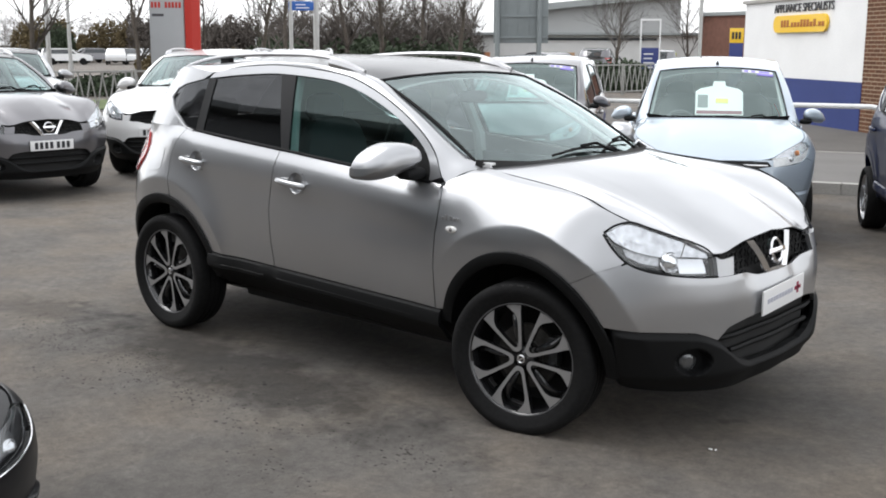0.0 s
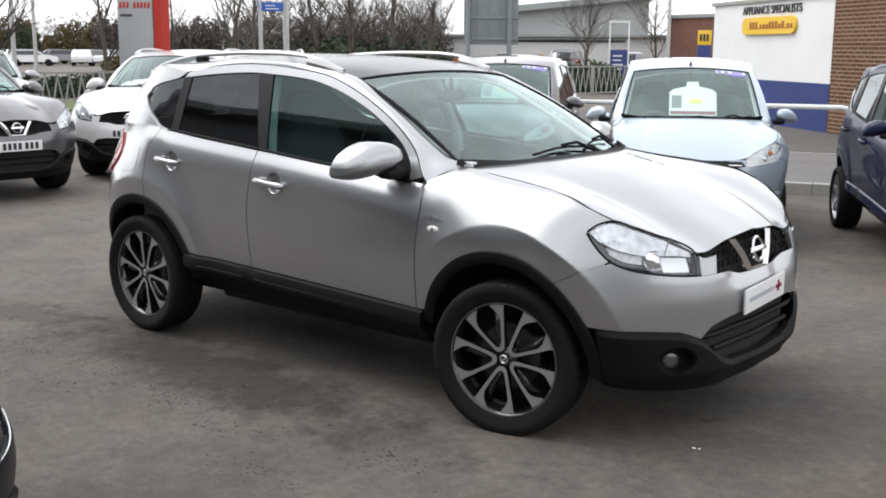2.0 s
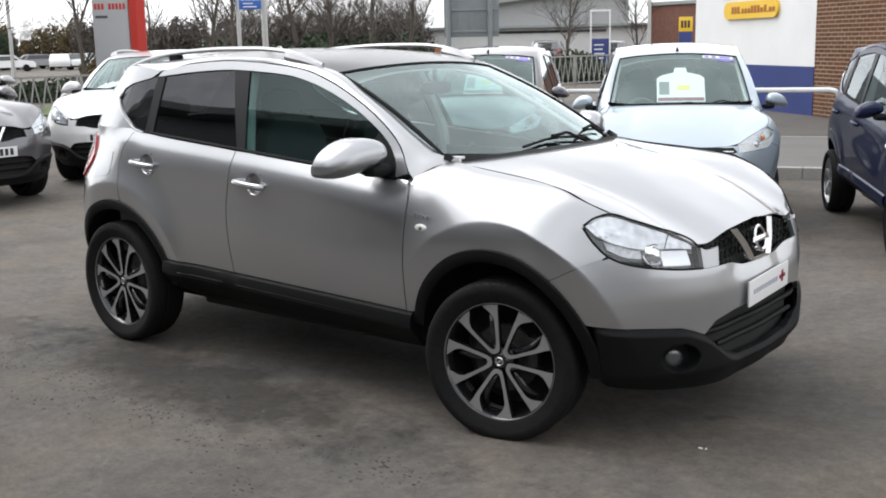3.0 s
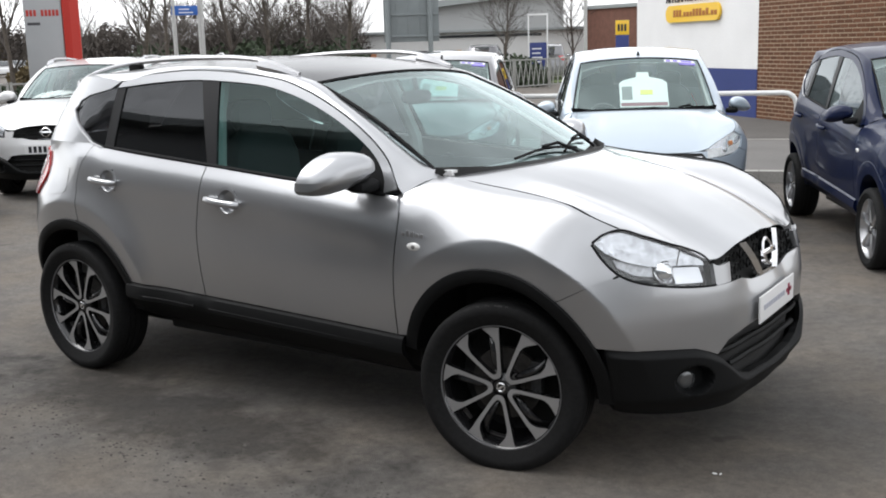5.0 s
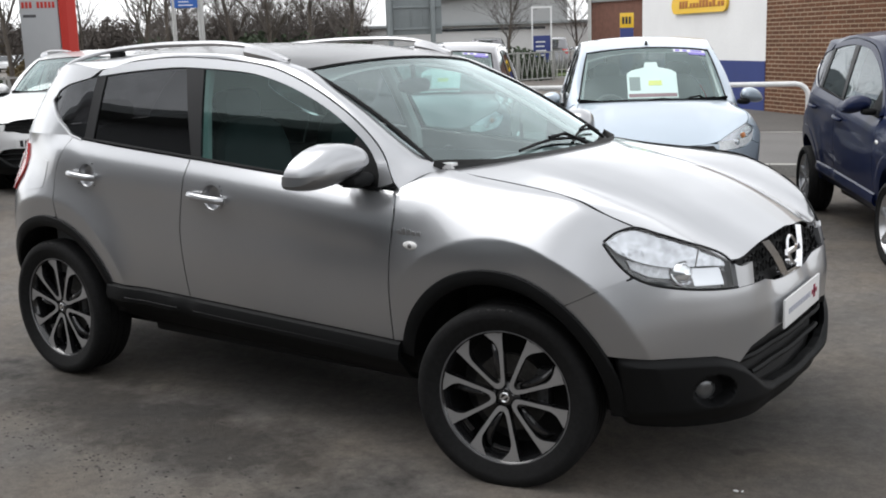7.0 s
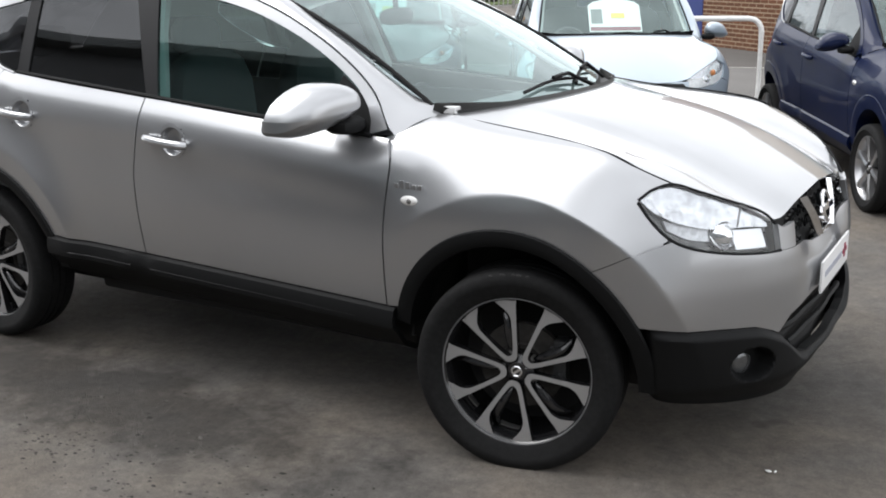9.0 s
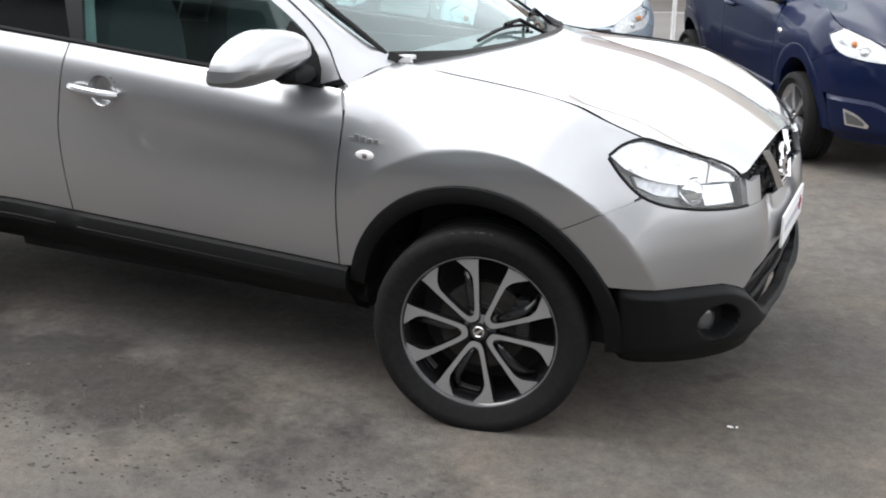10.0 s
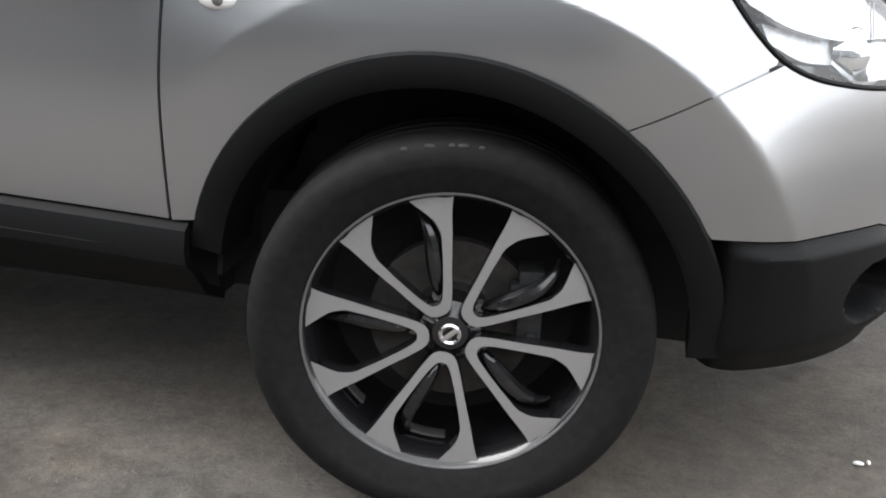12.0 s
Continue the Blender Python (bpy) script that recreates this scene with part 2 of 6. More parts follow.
def block(bm, lo, hi, mat=0, bevel=0.0):
    """A box from corner to corner, its edges rounded."""
    made = bmesh.ops.create_cube(bm, size=1.0)["verts"]
    for v in made:
        v.co = Vector([(lo[k] + hi[k]) / 2 + v.co[k] * (hi[k] - lo[k]) for k in range(3)])
    faces = {f for v in made for f in v.link_faces}
    for f in faces:
        f.material_index = mat
    if bevel:
        edges = list({e for v in made for e in v.link_edges})
        bmesh.ops.bevel(bm, geom=edges, offset=bevel, segments=2, profile=0.7, affect="EDGES")


def blob(bm, centre, size, segs=20, rings=12, mat=0, power=2.0):
    """A rounded lump, squarer as power grows."""
    grid = []
    for j in range(rings + 1):
        t = math.pi * j / rings - math.pi / 2
        row = []
        for i in range(segs):
            a = 2 * math.pi * i / segs
            c = [math.cos(t) * math.cos(a), math.cos(t) * math.sin(a), math.sin(t)]
            k = sum(abs(x) ** power for x in c) ** (-1 / power)
            row.append(Vector([centre[q] + size[q] * c[q] * k for q in range(3)]))
        grid.append(row)
    V = [[bm.verts.new(p) for p in row] for row in grid[1:-1]]
    lo, hi = bm.verts.new(grid[0][0]), bm.verts.new(grid[-1][0])
    for a, b in zip(V, V[1:]):
        for i in range(segs):
            bm.faces.new([a[i], a[(i + 1) % segs], b[(i + 1) % segs], b[i]]).material_index = mat
    for i in range(segs):
        bm.faces.new([lo, V[0][(i + 1) % segs], V[0][i]]).material_index = mat
        bm.faces.new([hi, V[-1][i], V[-1][(i + 1) % segs]]).material_index = mat


def prism(bm, outline, depth, put, mat=0, side_mat=None):
    """An outline of (a, b) points, pushed out by depth; put(a, b, c) gives the place."""
    front = [bm.verts.new(put(a, b, 0.0)) for a, b in outline]
    back = [bm.verts.new(put(a, b, depth)) for a, b in outline]
    n = len(outline)
    bm.faces.new(front).material_index = mat
    bm.faces.new(back[::-1]).material_index = mat if side_mat is None else side_mat
    for i in range(n):
        bm.faces.new([front[i], back[i], back[(i + 1) % n], front[(i + 1) % n]]).material_index = mat if side_mat is None else side_mat


def facing(x, y, heading):
    return pose(x, y, 0, 0, 0, heading)


# ---- the five-door car body, described along its length (front axle at x = 0, nose to +x) and height ----
XC, XR, NP = 0.2, -2.75, 2.2
CORE = (-1.2, 0.0, 0.7)
NOSE = [(0.15, 0.78), (0.2, 0.83), (0.27, 0.864), (0.36, 0.874), (0.5, 0.873), (0.62, 0.876), (0.7, 0.866), (0.78, 0.843), (0.86, 0.80), (0.95, 0.75), (1.05, 0.66)]
TAIL = [(0.2, -3.33), (0.4, -3.43), (0.6, -3.44), (0.8, -3.40), (1.0, -3.33), (1.2, -3.24)]
SIDE_TOP = [(-3.9, 1.16), (-2.9, 1.20), (-2.45, 1.215), (-2.33, 1.192), (-1.625, 1.132), (-1.02, 1.084), (-0.55, 1.05), (-0.42, 1.10), (-0.32, 1.125),
            (-0.145, 1.103), (0.14, 1.077), (0.33, 1.055), (0.48, 1.015), (0.617, 0.97), (0.817, 0.912), (0.966, 0.85), (1.1, 0.85), (1.378, 0.90)]
SIDE_TOP_Y = [(-3.9, 0.77), (-2.9, 0.81), (-2.45, 0.832), (-1.6, 0.840), (-0.8, 0.836), (-0.55, 0.815), (-0.42, 0.74), (-0.32, 0.68),
              (-0.145, 0.69), (0.14, 0.735), (0.33, 0.78), (0.48, 0.83), (0.617, 0.862), (0.9, 0.88), (1.378, 0.89)]
SIDE_ROUND = [(-2.0, 1.05), (-1.2, 1.1), (-0.7, 1.3), (-0.3, 1.6), (0.1, 1.7), (0.5, 1.6), (0.8, 1.2)]
WIDTH = [(-3.9, 0.83), (-2.9, 0.875), (-2.5, 0.892), (-2.1, 0.885), (-1.4, 0.882), (-0.7, 0.885), (-0.3, 0.893), (0.0, 0.898), (0.2, 0.893), (1.4, 0.893)]
BELT = [(-3.9, 1.205), (-2.9, 1.215), (-2.45, 1.215), (-2.33, 1.192), (-1.625, 1.132), (-1.02, 1.084), (-0.525, 1.045), (-0.3, 1.02)]
BELT_Y = [(-3.9, 0.79), (-2.9, 0.82), (-2.45, 0.832), (-1.6, 0.840), (-0.8, 0.836), (-0.5, 0.822), (-0.3, 0.80)]


FLARE = {"arch": 0.025}


def side_y(q, x, z):
    wm, zm, zt = lin(q, WIDTH), 0.78, lin(q, SIDE_TOP)
    if z < zm:
        y = wm - 0.075 * ((zm - z) / 0.5) ** 2
    else:
        t, yt = min(1.0, (z - zm) / max(0.05, zt - zm)), lin(q, SIDE_TOP_Y)
        y = yt + (wm - yt) * max(0.0, 1 - t ** (2.2 + 1.6 * ease((-0.25 - q) / 0.9) * ease((q + 2.8) / 0.35))) ** (1 / lin(q, SIDE_ROUND))
    if z > zm:
        d = zt - z
        y += 0.013 * ease((-0.10 - q) / 0.4) * ease((q + 2.8) / 0.35) * ease((0.26 - d) / 0.17) * ease(d / 0.085)
    for hub in (0.02, -2.61):
        turn = math.degrees(math.atan2(z - 0.338, x - hub))
        d = 0.572 + (0.016 * ease((110 - turn) / 60) if hub > 0 else 0.0) - math.hypot(x - hub, z - 0.338)
        fade = ease((158 - turn) / 62) * ease((turn + 12) / 35)
        if hub > 0:
            fade *= 1 + 0.7 * ease((95 - turn) / 45) * ease((turn - 2) / 30)
        y += fade * FLARE["arch"] / 0.025 * (0.025 * max(0.0, 1 + d / 0.17) ** 2 if d < 0 else 0.025 - 0.12 * d)
    return y


def low(s, z):
    """A place on the lower body; s runs along the side and on round the corners to the middle of nose and tail."""
    if s > XC:
        th = min(math.pi / 2, (s - XC) / 0.75)
        x = XC + (lin(z, NOSE) - XC) * math.sin(th) ** (2 / NP) - 0.036 * ease((s - 0.90) / 0.4) - (0.016 + 0.026 * ease((z - 0.58) / 0.20)) * ease((s - 1.02) / 0.24)
        return x, side_y(s, x, z) * max(0.0, math.cos(th)) ** (2 / NP), z
    if s < -2.5:
        th = min(math.pi / 2, max(0.0, (XR - s) / 0.75))
        x = XR + (lin(z, TAIL) - XR) * math.sin(th) ** (2 / NP) if s < XR else s
        y = side_y(s, x, z) * max(0.0, math.cos(th)) ** (2 / NP)
        t = min(1.0, max(0.0, (z - 0.90) / 0.30))
        w = t * t * (2 - t) * ease((-2.5 - s) / 0.3)
        if w:
            hx, hy, _ = high(s, 1.2)
            x, y = x + (hx - x) * w, y + (hy - y) * w
        return x, y, z
    return s, side_y(s, s, z), z


def high(s, z):
    """A place on the side of the cabin, above the belt line."""
    h = z - lin(s, BELT)
    y = lin(s, BELT_Y) - 0.36 * h - 0.15 * h * abs(h)
    if s < -2.5:
        th = min(math.pi / 2, (-2.5 - s) / 0.75)
        return -2.5 - lin(z, [(1.1, 0.90), (1.25, 0.82), (1.4, 0.70), (1.55, 0.52)]) * math.sin(th) ** (2 / NP), y * max(0.0, math.cos(th)) ** (2 / NP), z
    return s, y, z


NOSE_MID, TAIL_MID = XC + 0.75 * math.pi / 2, XR - 0.75 * math.pi / 2
WIN_TOP = [(-1.643, 1.517), (-1.367, 1.496), (-1.184, 1.459), (-0.966, 1.387), (-0.75, 1.284), (-0.61, 1.184), (-0.556, 1.10)]
DOOR_TOP = [(-2.33, 1.515), (-2.107, 1.552), (-1.833, 1.565), (-1.491, 1.546), (-1.273, 1.52), (-1.09, 1.47), (-0.834, 1.364), (-0.658, 1.263), (-0.553, 1.175), (-0.488, 1.075)]
SCREEN_EDGE = [(-1.088, 0.600, 1.500), (-0.90, 0.620, 1.414), (-0.713, 0.640, 1.318), (-0.533, 0.660, 1.216), (-0.41, 0.676, 1.155), (-0.372, 0.684, 1.146)]
ROOF_EDGE = [(-2.95, 0.52, 1.515), (-2.62, 0.60, 1.55), (-2.36, 0.63, 1.570), (-1.958, 0.645, 1.588), (-1.574, 0.645, 1.578), (-1.322, 0.63, 1.556), (-1.088, 0.600, 1.505)]


def roof_z(x):
    return lin(x, [(-3.05, 1.525), (-2.6, 1.592), (-2.1, 1.622), (-1.6, 1.608), (-1.25, 1.572), (-1.03, 1.535)])


def lamp_front(s):
    """Top edge of the bumper under the lamp and grille."""
    return lin(s, [(0.42, 0.745), (0.58, 0.805), (0.66, 0.772), (0.79, 0.751), (0.966, 0.738), (1.04, 0.737), (1.168, 0.728), (1.25, 0.704), (NOSE_MID, 0.698)])


def five_door(name, place, label, paint, warp=None, style="suv", wheel=0.345, wheelbase=2.63, track=0.77, steer=0.0, rim="machined", group="", tall=True, plate="bars", sheet_in_screen=False, interior=True, main=False):
    """One parked car with all its parts; warp(x, y, z) reshapes the body for other models."""
    car = thing(name, place, label, "car", group)
    keep = warp or (lambda x, y, z: (x, y, z))
    suv = style == "suv"
    FLARE["arch"] = 0.025 if suv else 0.010
    D = 2 if main else 1
    bowl = GLOSS_BLACK if paint is BLACK_PAINT else LAMP_BRIGHT

    def lay(fn, grid, side):
        out = []
        for row in grid:
            line = []
            for s, z in row:
                x, y, zz = fn(s, z)
                line.append(keep(x, side * y, zz))
            out.append(line)
        return out

    core = keep(*CORE)

    def panel(nm, fn, grid, mats, sides=(-1, 1), parent=None, lab="", thick=0.014, shift=0.0):
        made = []
        for side in sides:
            bm = bmesh.new()
            sheet(bm, lay(fn, grid, side), core, thick, 0, 0, shift)
            ob = part(nm, bm, mats, parent[side] if isinstance(parent, dict) else parent or car, lab)
            if mats in (SIDE_GLASS, HATCH_GLASS, LAMP_CLEAR):
                ob.visible_shadow = False
            made.append(ob)
        return dict(zip(sides, made))

    def both(nm, fn, grid, mats, lab="", thick=0.014, shift=0.0, extra=()):
        """One part that spans left and right."""
        bm = bmesh.new()
        for g in (grid, *extra):
            for side in (-1, 1):
                sheet(bm, lay(fn, g, side), core, thick, 0, 0, shift)
        bmesh.ops.remove_doubles(bm, verts=bm.verts, dist=0.0008)
        return part(nm, bm, mats, car, lab)

    g = 0.003
    sill = [(-2.23, 0.522), (-1.64, 0.503), (-1.08, 0.486), (-0.48, 0.468)]
    # doors
    front_seam = [(-0.473 - g, 0.470), (-0.464 - g, 0.70), (-0.453 - g, 0.82), (-0.438 - g, 0.96), (-0.47 - g, 1.045)]
    mid_seam = [(-1.64, 0.506), (-1.65, 0.80), (-1.60, 1.05), (-1.593, 1.126)]
    fd = coons([(-1.64 + g, 0.505), (-1.08, 0.488), (-0.473 - g, 0.470)], [(-1.593 + g, 1.126), (-1.02, 1.081), (-0.47 - g, 1.045)],
               [(s + g, z) for s, z in mid_seam], front_seam, 38 * D, 22 * D)
    doors_f = panel("front_door", low, fd, paint)
    rear_seam = [(-2.225, 0.524), (-2.245, 0.56), (-2.31, 0.66), (-2.40, 0.75), (-2.52, 0.80), (-2.525, 0.99), (-2.485, 1.10), (-2.42, 1.205)]
    rd = coons([(-2.225, 0.524), (-1.64 - g, 0.506)], [(-2.42, 1.205), (-2.33, 1.188), (-1.593 - g, 1.127)], rear_seam, [(s - g, z) for s, z in mid_seam], 30 * D, 24 * D)
    doors_r = panel("rear_door", low, rd, paint)
    # front wing
    arch_f = arc(0.02, 0.338, 0.463, 163, 53.0, 14)
    wing = coons([(-0.473 + g, 0.468), (-0.44, 0.471)] + arch_f, [(-0.452, 1.075), (-0.42, 1.10), (-0.32, 1.123), (-0.145, 1.101), (0.14, 1.075), (0.33, 1.052), (0.48, 1.012), (0.60, 0.972)],
                 [(-0.473 + g, 0.468), (-0.464 + g, 0.70), (-0.453 + g, 0.82), (-0.438 + g, 0.96), (-0.452, 1.075)],
                 [(0.2986, 0.7078), (0.428, 0.765), (0.56, 0.808), (0.515, 0.86), (0.468, 0.923), (0.60, 0.972)], 44 * D, 28 * D, (0, 1, 1, 0))
    wings = panel("front_wing", low, wing, paint)
    # rear quarter, below and beside the quarter window
    arch_r = arc(-2.61, 0.338, 0.475, 150, 84, 8)
    quarter = coons([(-3.25, 0.56), (-3.05, 0.56)] + arch_r, [(-3.25, 1.2025), (-2.9, 1.2075), (-2.45, 1.2115), (-2.42 - g, 1.205)],
                    [(-3.25, 0.56), (-3.25, 1.2025)], [(-2.56, 0.81), (-2.528, 0.82), (-2.53, 0.99), (-2.49, 1.10), (-2.42 - g, 1.205)], 30 * D, 20 * D, (0, 1, 1, 1))
    panel("rear_wing", low, quarter, paint)
    pillar = coons([(-3.40, 1.20), (-2.9, 1.208), (-2.44, 1.212)], [(-3.30, 1.50), (-2.9, 1.525), (-2.6, 1.545), (-2.335, 1.522)],
                   [(-3.40, 1.20), (-3.30, 1.50)],
                   [(-2.44, 1.212), (-2.46, 1.225), (-2.54, 1.28), (-2.61, 1.335), (-2.648, 1.375), (-2.634, 1.42), (-2.56, 1.45), (-2.40, 1.482), (-2.335, 1.522)], 24, 24, (1, 1, 1, 0))
    panel("rear_pillar", high, pillar, paint)
    if main:
        flap = coons([(-2.84, 0.945), (-2.80, 0.935), (-2.66, 0.948), (-2.625, 0.96)], [(-2.85, 1.06), (-2.81, 1.075), (-2.63, 1.09), (-2.595, 1.08)], [(-2.84, 0.945), (-2.85, 1.06)], [(-2.625, 0.96), (-2.595, 1.08)], 14, 10)
        panel("fuel_flap", low, flap, paint, sides=(-1,), thick=0.004, shift=0.002)
    # side glass
    win_f = coons([(-1.535, 1.136), (-1.02, 1.096), (-0.552, 1.058)], WIN_TOP, [(-1.535, 1.136), (-1.643, 1.517)], [(-0.552, 1.058), (-0.556, 1.10)], 26, 12)
    panel("front_window", high, win_f, SIDE_GLASS if suv else HATCH_GLASS, lab="clear greenish door glass", thick=0.004, shift=-0.010)
    win_r = coons([(-2.285, 1.196), (-1.597, 1.143)], [(-2.298, 1.488), (-2.05, 1.512), (-1.758, 1.521)], [(-2.285, 1.196), (-2.298, 1.488)], [(-1.597, 1.143), (-1.758, 1.521)], 14, 10)
    panel("rear_window", high, win_r, PRIVACY if suv else HATCH_GLASS, lab="dark privacy glass" if suv else "clear door glass", thick=0.004, shift=-0.010)
    win_q = coons([(-2.605, 1.335), (-2.53, 1.275), (-2.45, 1.226), (-2.352, 1.200)], [(-2.630, 1.417), (-2.556, 1.447), (-2.36, 1.486)],
                  [(-2.605, 1.335), (-2.642, 1.375), (-2.630, 1.417)], [(-2.352, 1.200), (-2.36, 1.486)], 14, 10)
    panel("quarter_window", high, win_q, PRIVACY, lab="dark privacy glass", thick=0.004, shift=-0.006)
    # black pillars, belt strip and mirror corner
    panel("door_pillar", high, coons([(-1.597, 1.142), (-1.535, 1.136)], [(-1.758, 1.521), (-1.643, 1.517)], [(-1.597, 1.142), (-1.758, 1.521)], [(-1.535, 1.136), (-1.643, 1.517)], 4, 10),
          PILLAR_BLACK, lab="black pillar trim", shift=-0.004)
    panel("quarter_pillar", high, coons([(-2.352, 1.200), (-2.285, 1.196)], [(-2.36, 1.486), (-2.298, 1.488)], [(-2.352, 1.200), (-2.36, 1.486)], [(-2.285, 1.196), (-2.298, 1.488)], 4, 10),
          PILLAR_BLACK, lab="black pillar trim", shift=-0.004)
    panel("mirror_corner", high, coons([(-0.76, 1.074), (-0.552, 1.056)], [(-0.70, 1.245), (-0.60, 1.172), (-0.553, 1.10)], [(-0.76, 1.074), (-0.70, 1.245)], [(-0.552, 1.056), (-0.553, 1.10)], 8, 6),
          PLASTIC, lab="black corner trim behind the mirror", shift=-0.003)
    for side in (-1, 1):
        bm = bmesh.new()
        edge = [(-2.35, 1.196), (-2.0, 1.168), (-1.6, 1.136), (-1.02, 1.090), (-0.545, 1.051)]
        tube(bm, [keep(x, side * y, z) for x, y, z in (high(s, z) for s, z in along(edge, 20))], 0.008, 6)
        part("belt_strip", bm, PLASTIC, car, "black belt moulding")
        bm = bmesh.new()
        edge = [(-2.625, 1.40), (-2.648, 1.372), (-2.61, 1.33), (-2.54, 1.272), (-2.455, 1.218), (-2.36, 1.192)]
        tube(bm, [keep(x, side * (y + 0.004), z) for x, y, z in (high(s, z) for s, z in along(edge, 24))], 0.005, 6)
        part("quarter_moulding", bm, SATIN, car, "bright quarter window moulding")
    frame_low = [(-2.352, 1.487), (-2.05, 1.513), (-1.80, 1.523)] + WIN_TOP + [(-0.551, 1.056)]
    panel("door_frame", high, coons(frame_low, DOOR_TOP, [(-2.352, 1.487), (-2.33, 1.515)], [(-0.551, 1.056), (-0.488, 1.075)], 44, 4), paint, thick=0.02)
    # windscreen pillar and roof side
    for side in (-1, 1):
        a = [high(s, z) for s, z in along([(-2.95, 1.522), (-2.75, 1.537), (-2.6, 1.549)] + [(s + 0.004, z + 0.006) for s, z in DOOR_TOP] + [(-0.450, 1.05)], 60)]
        b = along(ROOF_EDGE + SCREEN_EDGE[1:] + [(-0.345, 0.692, 1.118)], 60)
        rows = []
        for k in range(6):
            t = k / 5
            rows.append([keep(p[0] + (q[0] - p[0]) * t, side * (p[1] + (q[1] - p[1]) * t + 0.010 * ease((p[0] + 1.3) / 0.3) * math.sin(math.pi * t)), p[2] + (q[2] - p[2]) * t + (0.006 + 0.008 * ease((p[0] + 1.3) / 0.3)) * math.sin(math.pi * t)) for p, q in zip(a, b)])
        bm = bmesh.new()
        sheet(bm, rows, core, 0.03)
        part("roof_pillar", bm, paint, car)
    # roof
    rows = []
    for j in range(17):
        f = -1 + 2 * j / 16
        line = []
        for i in range(25):
            t = i / 24
            ex, ey, ez = lin_point(ROOF_EDGE, t)
            front = -1.088 + 0.055 * (1 - f * f)
            x = -2.95 + (front + 2.95) * t - 0.07 * (1 - f * f) * (1 - t)
            line.append(keep(x, f * ey, ez + (roof_z(x) - ez) * (1 - abs(f) ** 2.4)))
        rows.append(line)
    bm = bmesh.new()
    sheet(bm, rows, core, 0.02)
    glazed = suv and paint is not WHITE_PAINT
    part("roof", bm, ROOF_GLASS if glazed else paint, car, "dark panoramic glass roof" if glazed else "")
    # windscreen, cowl, rear screen
    def screen_row(f, t):
        top = (-1.088 + 0.055 * (1 - f * f), 0.598 * f, 1.500 + 0.034 * (1 - f * f))
        base = (-0.385 + 0.20 * (1 - f * f), 0.684 * f, 1.146 - 0.03 * (1 - f * f))
        bow = 0.022 * math.sin(math.pi * t)
        return keep(base[0] + (top[0] - base[0]) * t + bow * 0.4, base[1] + (top[1] - base[1]) * t, base[2] + (top[2] - base[2]) * t + bow)
    bm = bmesh.new()
    sheet(bm, [[screen_row(-1 + i / 10, j / 12) for i in range(21)] for j in range(13)], core, 0.006)
    part("windscreen", bm, SCREEN if suv else CLEAR_SCREEN, car, "clear windscreen").visible_shadow = False
    if sheet_in_screen:
        for (f0, f1, t0, t1), mat in (((0.42, 0.93, 0.905, 0.965), BANNER_WHITE), ((0.66, 0.93, 0.845, 0.90), BANNER), ((0.45, 0.52, 0.915, 0.955), BANNER), ((0.57, 0.64, 0.915, 0.955), BANNER), ((0.70, 0.88, 0.915, 0.955), BANNER)):
            bm = bmesh.new()
            sheet(bm, [[screen_row(f0 + (f1 - f0) * i / 6, t0 + (t1 - t0) * j / 2) for i in range(7)] for j in range(3)], core, 0.001, 0, 0, 0.002 if mat is BANNER_WHITE else 0.0035)
            part("banner", bm, mat, car, "strip of window banner")
    bm = bmesh.new()
    for side in (-1, 1):
        tube(bm, [screen_row(side, j / 16) for j in range(17)], 0.008, 6)
    tube(bm, [screen_row(-1 + i / 10, 1.0) for i in range(21)], 0.008, 6)
    part("windscreen_seal", bm, PLASTIC, car, "black windscreen seal")
    bon_rear = lambda f: (-0.115 - 0.205 * abs(f) ** 2.2, 0.672 * f, 1.142 - 0.020 * f * f)
    bm = bmesh.new()
    rows = []
    for t in (0.0, 0.5, 1.0):
        rows.append([keep(*(Vector((-0.385 + 0.20 * (1 - f * f) + 0.01, 0.70 * f, 1.130 - 0.035 * (1 - f * f))) * (1 - t) + (Vector(bon_rear(f)) + Vector((0.01, 0, -0.014))) * t)) for f in [-1 + i / 12 for i in range(25)]])
    sheet(bm, rows, core, 0.03)
    part("scuttle", bm, SCUTTLE if main else PLASTIC, car, "black scuttle panel below the windscreen")
    for y0, reach in ((-0.28, 0.56), (0.12, 0.46)):
        bm = bmesh.new()
        pts = []
        for i in range(10):
            f = (y0 + reach * i / 9 - 0.0) / 0.684
            p = Vector(screen_row(max(-1, min(1, f)), (0.045 if suv else 0.005) + (0.10 if suv else 0.02) * math.sin(math.pi * i / 9) * 0.5))
            pts.append(p + Vector((0.012, 0, 0.012)))
        tube(bm, pts, 0.0065, 6)
        tube(bm, [Vector(screen_row((y0 + reach * 0.98) / 0.8, 0.0)) + Vector((0.03, 0, 0.01)), pts[6] + Vector((0.01, 0, 0.022)), pts[4] + Vector((0.005, 0, 0.012))], 0.008, 6)
        part("wiper", bm, PLASTIC, car, "black windscreen wiper")
    # bonnet
    rows, nb = [], 36
    side_line = along([(x, y - 0.008, z + 0.001) for x, y, z in (low(*p) for p in ((-0.32, 1.122), (-0.145, 1.101), (0.14, 1.075), (0.33, 1.053), (0.48, 1.013), (0.60, 0.973)))], 26)
